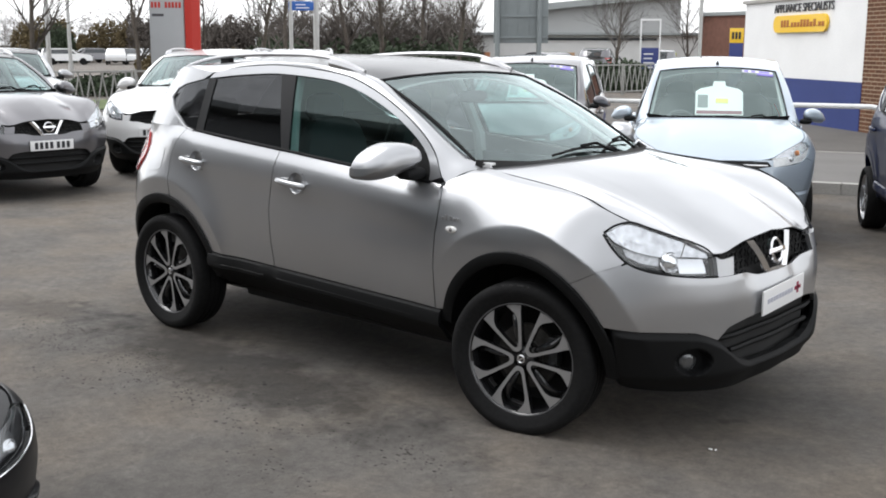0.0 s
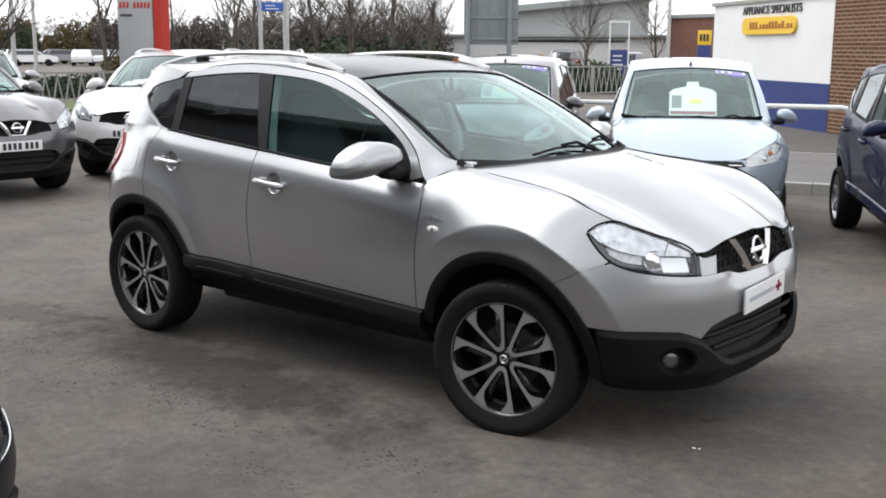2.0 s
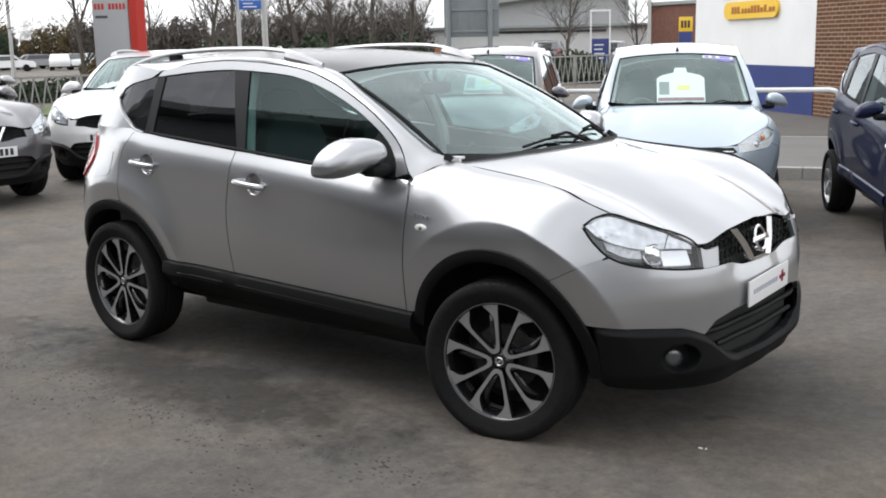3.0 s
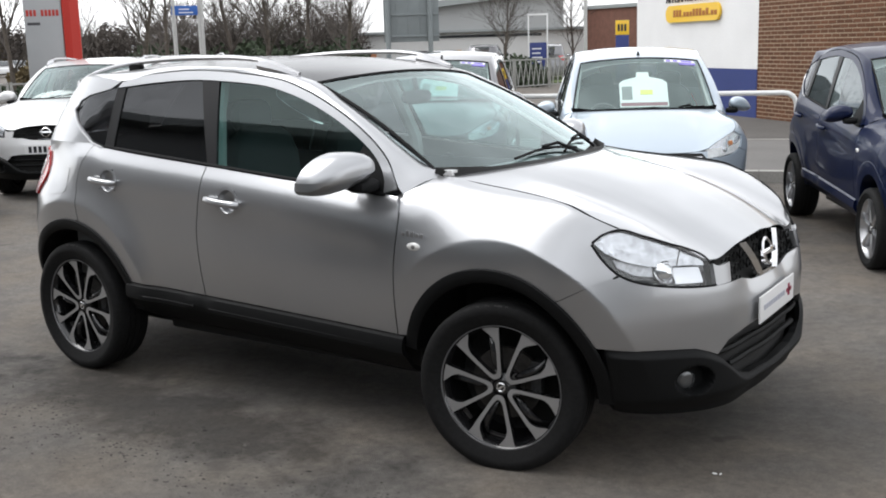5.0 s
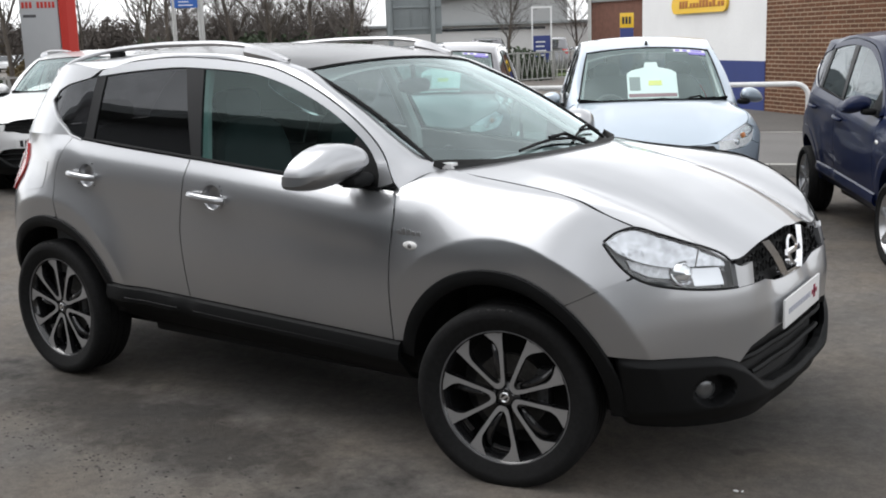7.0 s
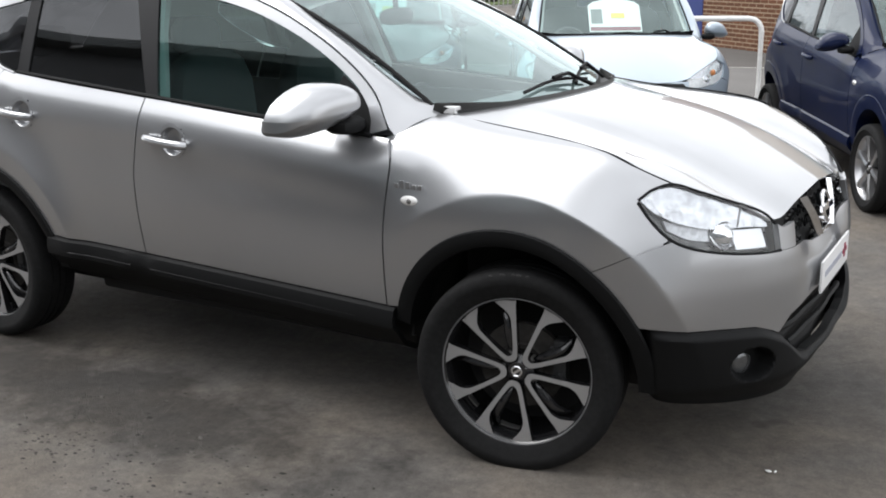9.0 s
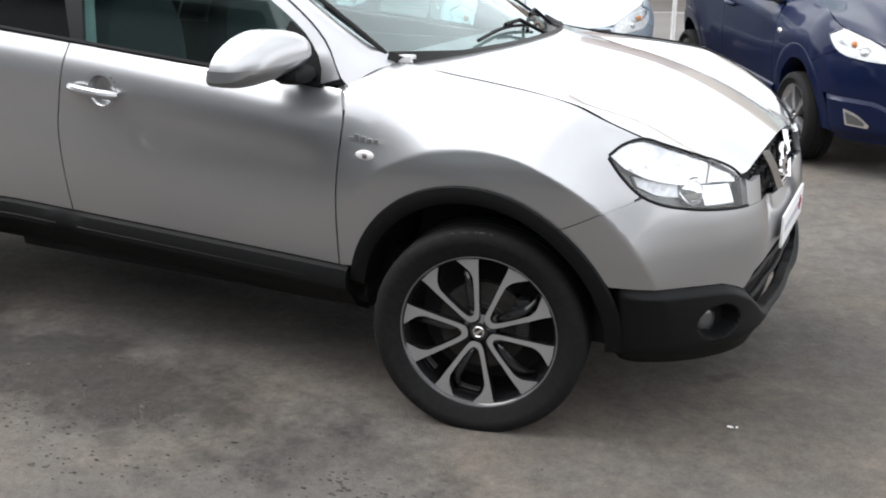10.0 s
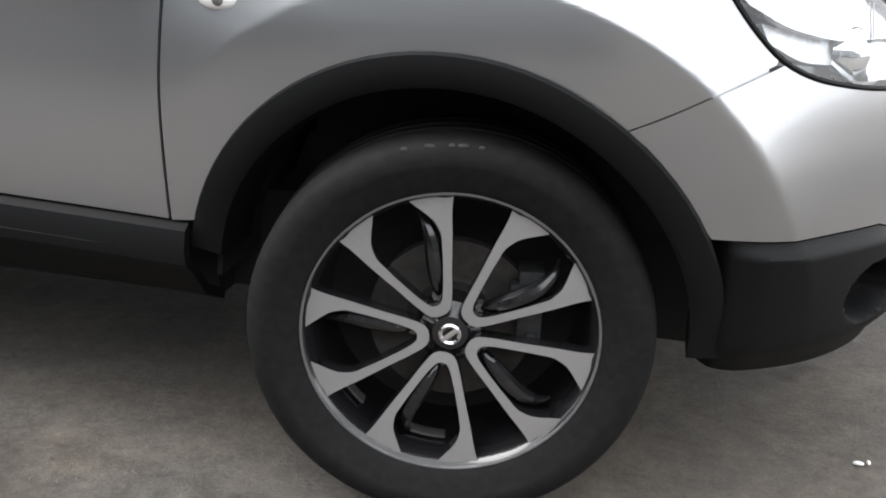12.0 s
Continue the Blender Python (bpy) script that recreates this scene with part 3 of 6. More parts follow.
    def nose_edge(f):
        y = abs(f) * 0.742
        z = lin(y, [(0.0, 0.876), (0.24, 0.858), (0.345, 0.834), (0.40, 0.822), (0.485, 0.830), (0.56, 0.874), (0.742, 0.968)])
        x = lin(y, [(0.0, 0.758), (0.2, 0.755), (0.36, 0.742), (0.48, 0.728), (0.56, 0.685), (0.62, 0.634), (0.70, 0.545), (0.742, 0.492)])
        if not suv:
            z = lin(y, [(0.0, 0.792), (0.24, 0.792), (0.345, 0.795), (0.40, 0.802), (0.485, 0.822), (0.56, 0.872), (0.742, 0.968)])
            x = lin(y, [(0.0, 0.782), (0.2, 0.778), (0.36, 0.766), (0.48, 0.742), (0.56, 0.688), (0.62, 0.634), (0.70, 0.545), (0.742, 0.492)])
        return x, y * (1 if f >= 0 else -1), z
    for j in range(27):
        t = j / 26
        sx, sy, sz = side_line[j]
        line = []
        for i in range(nb + 1):
            f = -1 + 2 * i / nb
            r, e = bon_rear(f), nose_edge(f)
            r1, e1 = bon_rear(1), nose_edge(1)
            x = r[0] + (e[0] - r[0]) * t + (sx - (r1[0] + (e1[0] - r1[0]) * t)) * abs(f) ** 3
            y = (r[1] + (e[1] - r[1]) * t) * (sy / (r1[1] + (e1[1] - r1[1]) * t))
            z = r[2] + (e[2] - r[2]) * t + (sz - (r1[2] + (e1[2] - r1[2]) * t)) * abs(f) ** 2.5
            z += (0.058 * (1 - f * f) ** 0.7) * math.sin(math.pi * t**1.15) ** 0.9
            ridge = 0.60 - 0.10 * t
            z += 0.016 * math.sin(math.pi * min(1, t * 1.02)) * (ease((ridge + 0.05 - abs(f)) / 0.075) - 0.5)
            line.append(keep(x, y, z))
        rows.append(line)
    bm = bmesh.new()
    sheet(bm, rows, core, 0.006)
    part("bonnet", bm, paint, car)
    # front bumper
    top_edge = [(0.3008, 0.7056), (0.430, 0.762), (0.575, 0.804)] + [(s, lamp_front(s) - 0.004) for s in (0.66, 0.72, 0.79, 0.88, 0.966, 1.04, 1.10, 1.168, 1.25, 1.30, NOSE_MID)]
    low_edge = [(0.452, 0.535), (0.57, 0.528), (0.72, 0.520), (0.85, 0.510), (0.91, 0.490), (0.955, 0.470), (1.017, 0.518), (1.06, 0.528), (1.14, 0.537), (1.25, 0.54), (NOSE_MID, 0.54)]
    grid = coons(low_edge, top_edge, [(0.452, 0.535)] + arc(0.02, 0.338, 0.464, 26, 52.7, 6)[1:-1] + [(0.3008, 0.7056)], [(NOSE_MID, 0.54), (NOSE_MID, 0.698)], 52 * D, 16 * D, (0, 0, 0, 1))
    post = coons([(0.968, 0.738), (1.060, 0.737)], [(0.972, 0.820), (1.0, 0.806), (1.078, 0.810)], [(0.968, 0.738), (0.972, 0.820)], [(1.060, 0.737), (1.078, 0.810)], 6, 6)
    both("front_bumper", low, grid, paint, thick=0.02)
    def post_fn(s, z):
        x, y, _ = low(s, 0.742)
        return x - 0.22 * (z - 0.742), y, z
    if suv:
        panel("grille_post", post_fn, post, paint, thick=0.02)
    # lower front cladding with its lit upper bevel, opening and lip
    trim_top = [(0.452, 0.532), (0.57, 0.525), (0.72, 0.517), (0.85, 0.507), (0.91, 0.487), (0.955, 0.467), (1.03, 0.405), (1.10, 0.365), (1.18, 0.34), (NOSE_MID, 0.335)]
    trim_low = [(0.4557, 0.277), (0.52, 0.262), (0.62, 0.254), (0.80, 0.244), (1.0, 0.238), (1.18, 0.232), (NOSE_MID, 0.232)]
    grid = coons(trim_low, trim_top, arc(0.02, 0.338, 0.440, -8.0, 20, 6)[:-1] + [(0.452, 0.532)], [(NOSE_MID, 0.232), (NOSE_MID, 0.335)], 50 * D, 22 * D, (1, 0, 0, 1))
    def clad(s, z):
        x, y, zz = low(s, z)
        d = lin(s, [(0.4, 0.533), (0.57, 0.525), (0.72, 0.517), (0.85, 0.507), (0.955, 0.467), (1.10, 0.365), (1.2, 0.338), (1.4, 0.335)]) - z
        k = 1 + 0.030 * ease((s - 0.44) / 0.12) * ease(d / 0.028) - 0.05 * ease((0.33 - z) / 0.08)
        rf = math.hypot((s - 0.835) / 0.085, (z - 0.388) / 0.060)
        k -= 0.085 * ease((1.0 - rf) / 0.22) if suv else 0
        return XC + (x - XC) * k if x > XC else x, y * (1 + (k - 1) * 0.8) * (1 - 0.05 * ease((0.50 - s) / 0.06)), zz
    both("lower_bumper", clad, grid, PLASTIC if suv else paint, "black lower bumper cladding" if suv else "", thick=0.03)
    opening = coons([(0.86, 0.30), (NOSE_MID, 0.27)], [(0.86, 0.56), (NOSE_MID, 0.57)], [(0.86, 0.30), (0.86, 0.56)], [(NOSE_MID, 0.27), (NOSE_MID, 0.57)], 20, 8, (0, 0, 1, 1))
    both("lower_grille", low, opening, DARK, "black lower air intake", shift=-0.055)
    for zz in (0.405, 0.468):
        bm = bmesh.new()
        s0 = 1.06 if zz < 0.43 else 0.98
        line = [low(s0 + (NOSE_MID - s0) * i / 16, zz) for i in range(17)]
        pts = [keep(x - 0.03, -y, z) for x, y, z in line] + [keep(x - 0.03, y, z) for x, y, z in line[::-1][1:]]
        tube(bm, pts, 0.012, 6)
        part("grille_bar", bm, PLASTIC, car, "black intake slat")
    for side in (-1, 1) if suv else ():
        bm = bmesh.new()
        x, y, z = low(0.835, 0.376)
        lathe(bm, [(0.001, 0.004), (0.02, 0.006), (0.038, 0.0), (0.045, -0.008), (0.047, -0.04)], 20, 0, "x")
        bmesh.ops.rotate(bm, cent=(0, 0, 0), matrix=Matrix.Rotation(radians(35 * side), 3, "Z"), verts=bm.verts)
        for v in bm.verts:
            v.co = keep(v.co.x + x - 0.035, v.co.y + side * (y - 0.015), v.co.z + z)
        part("fog_lamp", bm, [FOG_LENS], car, "round front fog lamp")
    # headlamps
    low_l = [(0.470, 0.920), (0.515, 0.862), (0.565, 0.812), (0.61, 0.789)] + [(s, lamp_front(s) + 0.002) for s in (0.66, 0.79, 0.90, 0.966)]
    top_l = [(0.472, 0.926), (0.53, 0.955), (0.605, 0.968), (0.70, 0.944), (0.817, 0.906), (0.91, 0.872), (0.955, 0.845), (0.975, 0.818)]
    lens = coons(low_l, top_l, [(0.470, 0.920), (0.472, 0.926)], [(0.966, 0.740), (0.975, 0.818)], 26, 10, (0, 1, 1, 1))
    back = panel("headlamp", low, lens, GLOSS_BLACK if suv else bowl, lab="clear headlamp with chrome reflectors", thick=0.05 if suv else 0.02, shift=-0.045 if suv else -0.012)
    panel("lamp_lens", low, lens, LAMP_CLEAR, parent=back, thick=0.006, shift=0.002)
    upper = coons([(0.525, 0.893), (0.61, 0.856), (0.74, 0.832), (0.86, 0.828), (0.945, 0.818)], [(0.482, 0.926), (0.53, 0.950), (0.605, 0.963), (0.70, 0.939), (0.817, 0.901), (0.91, 0.867), (0.950, 0.842)], [(0.525, 0.893), (0.482, 0.926)], [(0.945, 0.818), (0.950, 0.842)], 14, 6)
    panel("reflector", low, upper, FACETED if bowl is LAMP_BRIGHT else bowl, parent=back, thick=0.02, shift=-0.010)
    for k in (4,) if main else ():
        for side in (-1, 1):
            bm = bmesh.new()
            ss = 0.60 + 0.055 * k
            top, bot = lin(ss, [(0.482, 0.926), (0.605, 0.958), (0.70, 0.934), (0.817, 0.896), (0.95, 0.842)]), lin(ss, [(0.525, 0.893), (0.61, 0.858), (0.74, 0.835), (0.945, 0.82)])
            tube(bm, [(x - 0.006, side * (y - 0.006), z) for x, y, z in (low(ss + 0.012 * j, bot + (top - bot) * j / 4) for j in range(5))], 0.0016, 6)
            part("reflector_rib", bm, STEEL, back[side])
    for side in (-1, 1):
        for edge in (top_l, low_l) if main else ():
            bm = bmesh.new()
            tube(bm, [keep(x, side * y, z) for x, y, z in (low(s, z) for s, z in along(edge, 30))], 0.0048, 6)
            part("lamp_gasket", bm, PLASTIC, back[side], "black rubber lamp seal")
    inner = coons([(0.575, 0.838), (0.65, 0.806), (0.735, 0.796)], [(0.565, 0.868), (0.64, 0.850), (0.735, 0.836)], [(0.575, 0.838), (0.565, 0.868)], [(0.735, 0.796), (0.735, 0.836)], 8, 5)
    panel("reflector", low, inner, LAMP_PALE if suv else bowl, parent=back, thick=0.02, shift=-0.030)
    box = coons([(0.80, 0.764), (0.925, 0.758)], [(0.80, 0.826), (0.925, 0.818)], [(0.80, 0.764), (0.80, 0.826)], [(0.925, 0.758), (0.925, 0.818)], 6, 5)
    panel("reflector", low, box, LAMP_CHROME if suv else bowl, parent=back, thick=0.03, shift=-0.020)
    for side in (-1, 1):
        x, y, z = low(0.775, 0.802)
        bm = bmesh.new()
        lathe(bm, [(0.001, 0.022), (0.020, 0.017), (0.033, 0.004), (0.036, -0.004), (0.043, 0.004), (0.047, -0.002), (0.047, -0.03)], 24, 0, "x")
        bmesh.ops.rotate(bm, cent=(0, 0, 0), matrix=Matrix.Rotation(radians((14 if suv else 38) * side), 3, "Z"), verts=bm.verts)
        for v in bm.verts:
            v.co = keep(v.co.x + x - 0.018, v.co.y + side * (y - 0.012), v.co.z + z)
        part("projector", bm, CHROME if suv else LAMP_CHROME, back[side], "chrome-ringed projector lens")
        if paint is BLACK_PAINT:
            bm = bmesh.new()
            tube(bm, [keep(x + 0.004, side * (y + 0.004), z - 0.012) for x, y, z in (low(s, z) for s, z in along(low_l, 30))], 0.0035, 6)
            part("lamp_trim", bm, CHROME, back[side], "bright trim below the lamp")
        elif not suv:
            x, y, z = low(0.70, 0.862)
            bm = bmesh.new()
            blob(bm, keep(x, side * (y - 0.004), z), (0.018, 0.018, 0.022), 12, 8)
            part("indicator_bulb", bm, AMBER, back[side], "amber indicator bulb")
    # grille with honeycomb, chrome V and round badge
    gr = coons([(1.045, 0.742), (1.168, 0.732), (1.25, 0.708), (NOSE_MID, 0.702)], [(1.075, 0.835), (1.11, 0.852), (1.20, 0.872), (NOSE_MID, 0.893)], [(1.045, 0.742), (1.055, 0.80), (1.075, 0.835)], [(NOSE_MID, 0.702), (NOSE_MID, 0.893)], 12, 8)
    if not suv:
        gr = coons([(0.97, 0.70), (1.25, 0.69), (NOSE_MID, 0.69)], [(0.97, 0.80), (1.11, 0.80), (1.20, 0.797), (NOSE_MID, 0.795)], [(0.97, 0.70), (0.97, 0.80)], [(NOSE_MID, 0.69), (NOSE_MID, 0.795)], 14, 8)
    both("grille_back", low, gr, DARK if suv else paint, "black grille opening" if suv else "", shift=-0.045 if suv else -0.003)
    if not suv:
        slot = coons([(0.985, 0.742), (1.20, 0.712), (NOSE_MID, 0.706)], [(1.02, 0.784), (1.20, 0.784), (NOSE_MID, 0.784)], [(0.985, 0.742), (1.02, 0.784)], [(NOSE_MID, 0.706), (NOSE_MID, 0.784)], 14, 3)
        both("grille_slot", low, slot, DARK, "dark narrow grille slot", thick=0.01, shift=0.005)
        for sd in (-1, 1):
            shape = coons([(0.66, 0.355), (0.82, 0.345)], [(0.655, 0.455), (0.74, 0.43), (0.83, 0.365)], [(0.66, 0.355), (0.655, 0.455)], [(0.82, 0.345), (0.83, 0.365)], 8, 5)
            ring = panel("fog_surround", clad, shape, CHROME, sides=(sd,), lab="chrome fog lamp surround", thick=0.012, shift=0.008)
            core_shape = coons([(0.675, 0.367), (0.79, 0.358)], [(0.668, 0.435), (0.73, 0.415), (0.80, 0.372)], [(0.675, 0.367), (0.668, 0.435)], [(0.79, 0.358), (0.80, 0.372)], 8, 5)
            panel("fog_lens", clad, core_shape, FOG_LENS, sides=(sd,), parent=ring, thick=0.006, shift=0.012)
    bm = bmesh.new()
    if suv:
        for j in range(5):
            for i in range(-8, 9):
                s_mid = NOSE_MID - abs(i + 0.5 * (j % 2)) * 0.050
                zc = 0.716 + j * 0.040
                sgn = 1 if i + 0.5 * (j % 2) >= 0 else -1
                if s_mid < 1.07 or zc > 0.806 + (s_mid - 1.07) * 0.2 or (s_mid > 1.20 and zc < 0.72):
                    continue
                ring = []
                for k in range(7):
                    a = math.pi / 3 * k
                    x, y, z = low(min(NOSE_MID - 0.0005, s_mid) + 0.0, zc)
                    ring.append(keep(x - 0.022, sgn * y + 0.0245 * math.cos(a), z + 0.0205 * math.sin(a)))
                tube(bm, ring, 0.0042, 4)
    else:
        for zc in (0.750,):
            line = [low(1.02 + (NOSE_MID - 1.02) * i / 10, zc) for i in range(11)]
            tube(bm, [keep(x + 0.008, -y, z) for x, y, z in line] + [keep(x + 0.008, y, z) for x, y, z in line[::-1][1:]], 0.008, 6)
    part("grille_mesh", bm, PLASTIC if suv else CHROME, car, "black honeycomb grille" if suv else "chrome bar across the grille slot")
    if suv and paint is WHITE_PAINT:
        for zc in (0.735, 0.775, 0.815):
            bm = bmesh.new()
            line = [low(1.10 + (NOSE_MID - 1.10) * i / 10, zc) for i in range(11)]
            tube(bm, [keep(x + 0.002, -y, z) for x, y, z in line] + [keep(x + 0.002, y, z) for x, y, z in line[::-1][1:]], 0.007, 6)
            part("grille_bar", bm, PLASTIC, car, "dark grille slat")
    if suv:
        for side in (-1, 1) if paint is not WHITE_PAINT else ():
            bm = bmesh.new()
            a, b, c, d = (keep(0.744, side * 0.205, 0.848), keep(0.751, side * 0.155, 0.856), keep(0.790, side * 0.062, 0.712), keep(0.790, side * 0.098, 0.702))
            ea, eb = along([a, (0.770, side * 0.150, 0.78), d], 10), along([b, (0.778, side * 0.102, 0.78), c], 10)
            rows = [[keep(*p) for p in ea], [keep(*((Vector(p) + Vector(q)) / 2 + Vector((0.016, 0, 0)))) for p, q in zip(ea, eb)], [keep(*p) for p in eb]]
            sheet(bm, rows, core, 0.03)
            part("grille_bar", bm, CHROME, car, "chrome V-shaped grille bar")
        bm = bmesh.new()
        block(bm, keep(0.762, -0.10, 0.697), keep(0.796, 0.10, 0.716), 0, 0.006)
        part("grille_bar", bm, CHROME, car, "chrome grille base bar")
        bm = bmesh.new()
        lathe(bm, [(0.044, -0.01), (0.044, 0.008), (0.050, 0.014), (0.058, 0.008), (0.058, -0.01)], 28, 0, "x")
        block(bm, (-0.004, -0.072, -0.011), (0.016, 0.072, 0.011), 0, 0.003)
        bmesh.ops.rotate(bm, cent=(0, 0, 0), matrix=Matrix.Rotation(radians(-14), 3, "Y"), verts=bm.verts)
        for v in bm.verts:
            v.co = keep(v.co.x + 0.783, v.co.y, v.co.z + 0.787)
        part("badge", bm, CHROME, car, "chrome ring badge")
    else:
        bm = bmesh.new()
        lathe(bm, [(0.030, -0.01), (0.030, 0.008), (0.035, 0.012), (0.04, 0.008), (0.04, -0.01)], 24, 0, "x")
        for v in bm.verts:
            v.co = keep(v.co.x + 0.806, v.co.y * 1.5, v.co.z + 0.746)
        part("badge", bm, CHROME, car, "chrome oval badge")
    # number plate
    bm = bmesh.new()
    block(bm, (-0.004, -0.25, -0.054), (0.004, 0.25, 0.054), 0, 0.002)
    if plate == "bars":
        for k in range(7):
            y = -0.20 + k * 0.058 + (0.02 if k > 3 else 0)
            block(bm, (0.004, y, -0.036), (0.0062, y + 0.036, 0.036), 1)
    else:
        for k in range(9):
            block(bm, (0.004, -0.20 + k * 0.035, -0.008), (0.0058, -0.175 + k * 0.035, 0.012), 2)
        block(bm, (0.004, 0.155, -0.022), (0.0062, 0.178, 0.028), 3)
        block(bm, (0.004, 0.130, -0.006), (0.0062, 0.205, 0.010), 3)
    nx, nz = keep(0.826 if suv else 0.806, 0, 0.594)[0::2]
    for v in bm.verts:
        if plate == "dealer":
            v.co = Vector((v.co.x, v.co.y * 0.82, v.co.z + v.co.y * 0.045))
        v.co += Vector((nx + 0.008, 0, nz))
    part("number_plate", bm, [PLATE_WHITE, INK, PLATE_PRINT, PLATE_RED], car, "white front number plate" if plate == "bars" else "white dealer plate with small print")
    # sills, arches
    for side in (-1, 1):
        rows = []
        for k, (dz, dy) in enumerate(((0.0, -0.004), (-0.012, 0.012), (-0.045, 0.020), (-0.075, 0.016), (-0.10, -0.010), (-0.155, -0.055), (-0.195, -0.13))):
            line = []
            for i in range(31):
                s = -2.20 + (2.20 - 0.44) * i / 30
                zt = lin(s, [(-2.23, 0.520), (-1.64, 0.501), (-1.08, 0.484), (-0.48, 0.466), (-0.3, 0.462)])
                x, y, _ = low(s, zt)
                notch = 0.012 * ease((0.05 - abs(s + 1.66)) / 0.02) * (1 if k in (1, 2, 3) else 0)
                line.append(keep(x, side * (y + dy - notch), zt + dz))
            rows.append(line)
        bm = bmesh.new()
        sheet(bm, rows, core, 0.02)
        step = part("sill_trim", bm, PLASTIC if suv else paint, car, "black sill cladding" if suv else "")
        # raised, slightly lighter strip stands in for the highlight on the sill bevel
        for s0, s1 in ((-2.12, -1.72), (-1.61, -0.60)) if suv else ():
            bm = bmesh.new()
            pts = []
            for i in range(13):
                s = s0 + (s1 - s0) * i / 12
                zt = lin(s, [(-2.23, 0.520), (-1.64, 0.501), (-1.08, 0.484), (-0.48, 0.466)]) - 0.055
                x, y, _ = low(s, zt)
                pts.append(keep(x, side * (y + 0.019), zt))
            tube(bm, pts, 0.011, 6)
            part("sill_highlight", bm, SILL_HIGHLIGHT, step, "dark grey strip standing in for the highlight along the sill")
        for hub, r0, lo_a, hi_a in ((0.02, 0.463, 170, -5), (-2.61, 0.475, 176, 4)):
            rows = []
            for dr, dy in ((0.004, 0.000), (0.0, 0.010), (-0.02, 0.014), (-0.044 if suv else -0.065, 0.011), (-0.053 if suv else -0.098, 0.003), (-0.056 if suv else -0.101, -0.05), (-0.058 if suv else -0.103, -0.12)):
                line = []
                for i in range(41):
                    a = radians(lo_a + (hi_a - lo_a) * i / 40)
                    x, z = hub + (r0 + dr) * math.cos(a), 0.338 + (r0 + dr) * math.sin(a)
                    bx, by, _ = low(min(XC, max(XR, x)), max(0.25, z))
                    if x > XC:
                        u = min(0.99, (x - XC) / (lin(z, NOSE) - XC))
                        by = side_y(XC, x, z) * (1 - u**NP) ** (1 / NP)
                    elif x < XR:
                        u = min(0.99, (x - XR) / (lin(z, TAIL) - XR))
                        by = side_y(XR, x, z) * (1 - u**NP) ** (1 / NP)
                    end = ease(i / 6) * ease((40 - i) / 6)
                    line.append(keep(x, side * (by + (dy if dy < 0 else dy * (end if suv else 0.3 * end))), z))
                rows.append(line)
            bm = bmesh.new()
            sheet(bm, rows, keep(hub, 0, 0.338), 0.01)
            part("arch_trim", bm, PLASTIC if suv else paint, car, "black wheel arch cladding" if suv else "")
            bm = bmesh.new()
            rows = [[keep(hub + 0.44 * math.cos(math.pi * i / 20), side * yy, 0.338 + 0.43 * math.sin(math.pi * i / 20)) for i in range(0, 21)] for yy in (0.775, 0.45)]
            sheet(bm, rows, keep(hub, 0, 5), 0.01)
            part("wheel_well", bm, DARK, car, "dark wheel arch liner")
    # rear: lamps, tailgate, bumper
    tl = coons([(-2.98, 0.92), (-3.25, 0.93)][::-1], [(-2.87, 1.15), (-3.25, 1.16)][::-1], [(-3.25, 0.93), (-3.25, 1.16)], [(-2.98, 0.92), (-2.85, 1.06), (-2.87, 1.15)], 12, 8)
    tails = panel("tail_lamp", low, tl, LAMP_RED, lab="red tail lamp", thick=0.03, shift=0.012)
    tw = coons([(-3.16, 1.02), (-2.97, 1.02)], [(-3.16, 1.09), (-2.90, 1.09)], [(-3.16, 1.02), (-3.16, 1.09)], [(-2.97, 1.02), (-2.90, 1.09)], 6, 4)
    panel("clear_segment", low, tw, LAMP_FROST, parent=tails, lab="clear lamp segment", thick=0.01, shift=0.016)
    gate = coons([(-3.25, 0.70), (TAIL_MID, 0.70)][::-1], [(-3.25, 1.19), (TAIL_MID, 1.19)][::-1], [(TAIL_MID, 0.70), (TAIL_MID, 1.19)], [(-3.25, 0.70), (-3.25, 1.19)], 12, 12)
    both("tailgate", low, gate, paint)
    rb = coons([(TAIL_MID, 0.25), (-3.25, 0.25), (-2.99, 0.30)], [(TAIL_MID, 0.698), (-3.25, 0.698), (-3.02, 0.56)], [(TAIL_MID, 0.25), (TAIL_MID, 0.698)], [(-2.99, 0.30), (-3.02, 0.56)], 16, 10)
    both("rear_bumper", low, rb, paint)
    rs = coons([(-3.40, 1.205), (TAIL_MID + 0.25, 1.205)][::-1], [(-3.30, 1.49), (TAIL_MID + 0.25, 1.49)][::-1], [(TAIL_MID + 0.25, 1.205), (TAIL_MID + 0.25, 1.49)], [(-3.40, 1.205), (-3.30, 1.49)], 10, 10)
    both("rear_screen", high, rs, PRIVACY, "dark rear screen", thick=0.006)
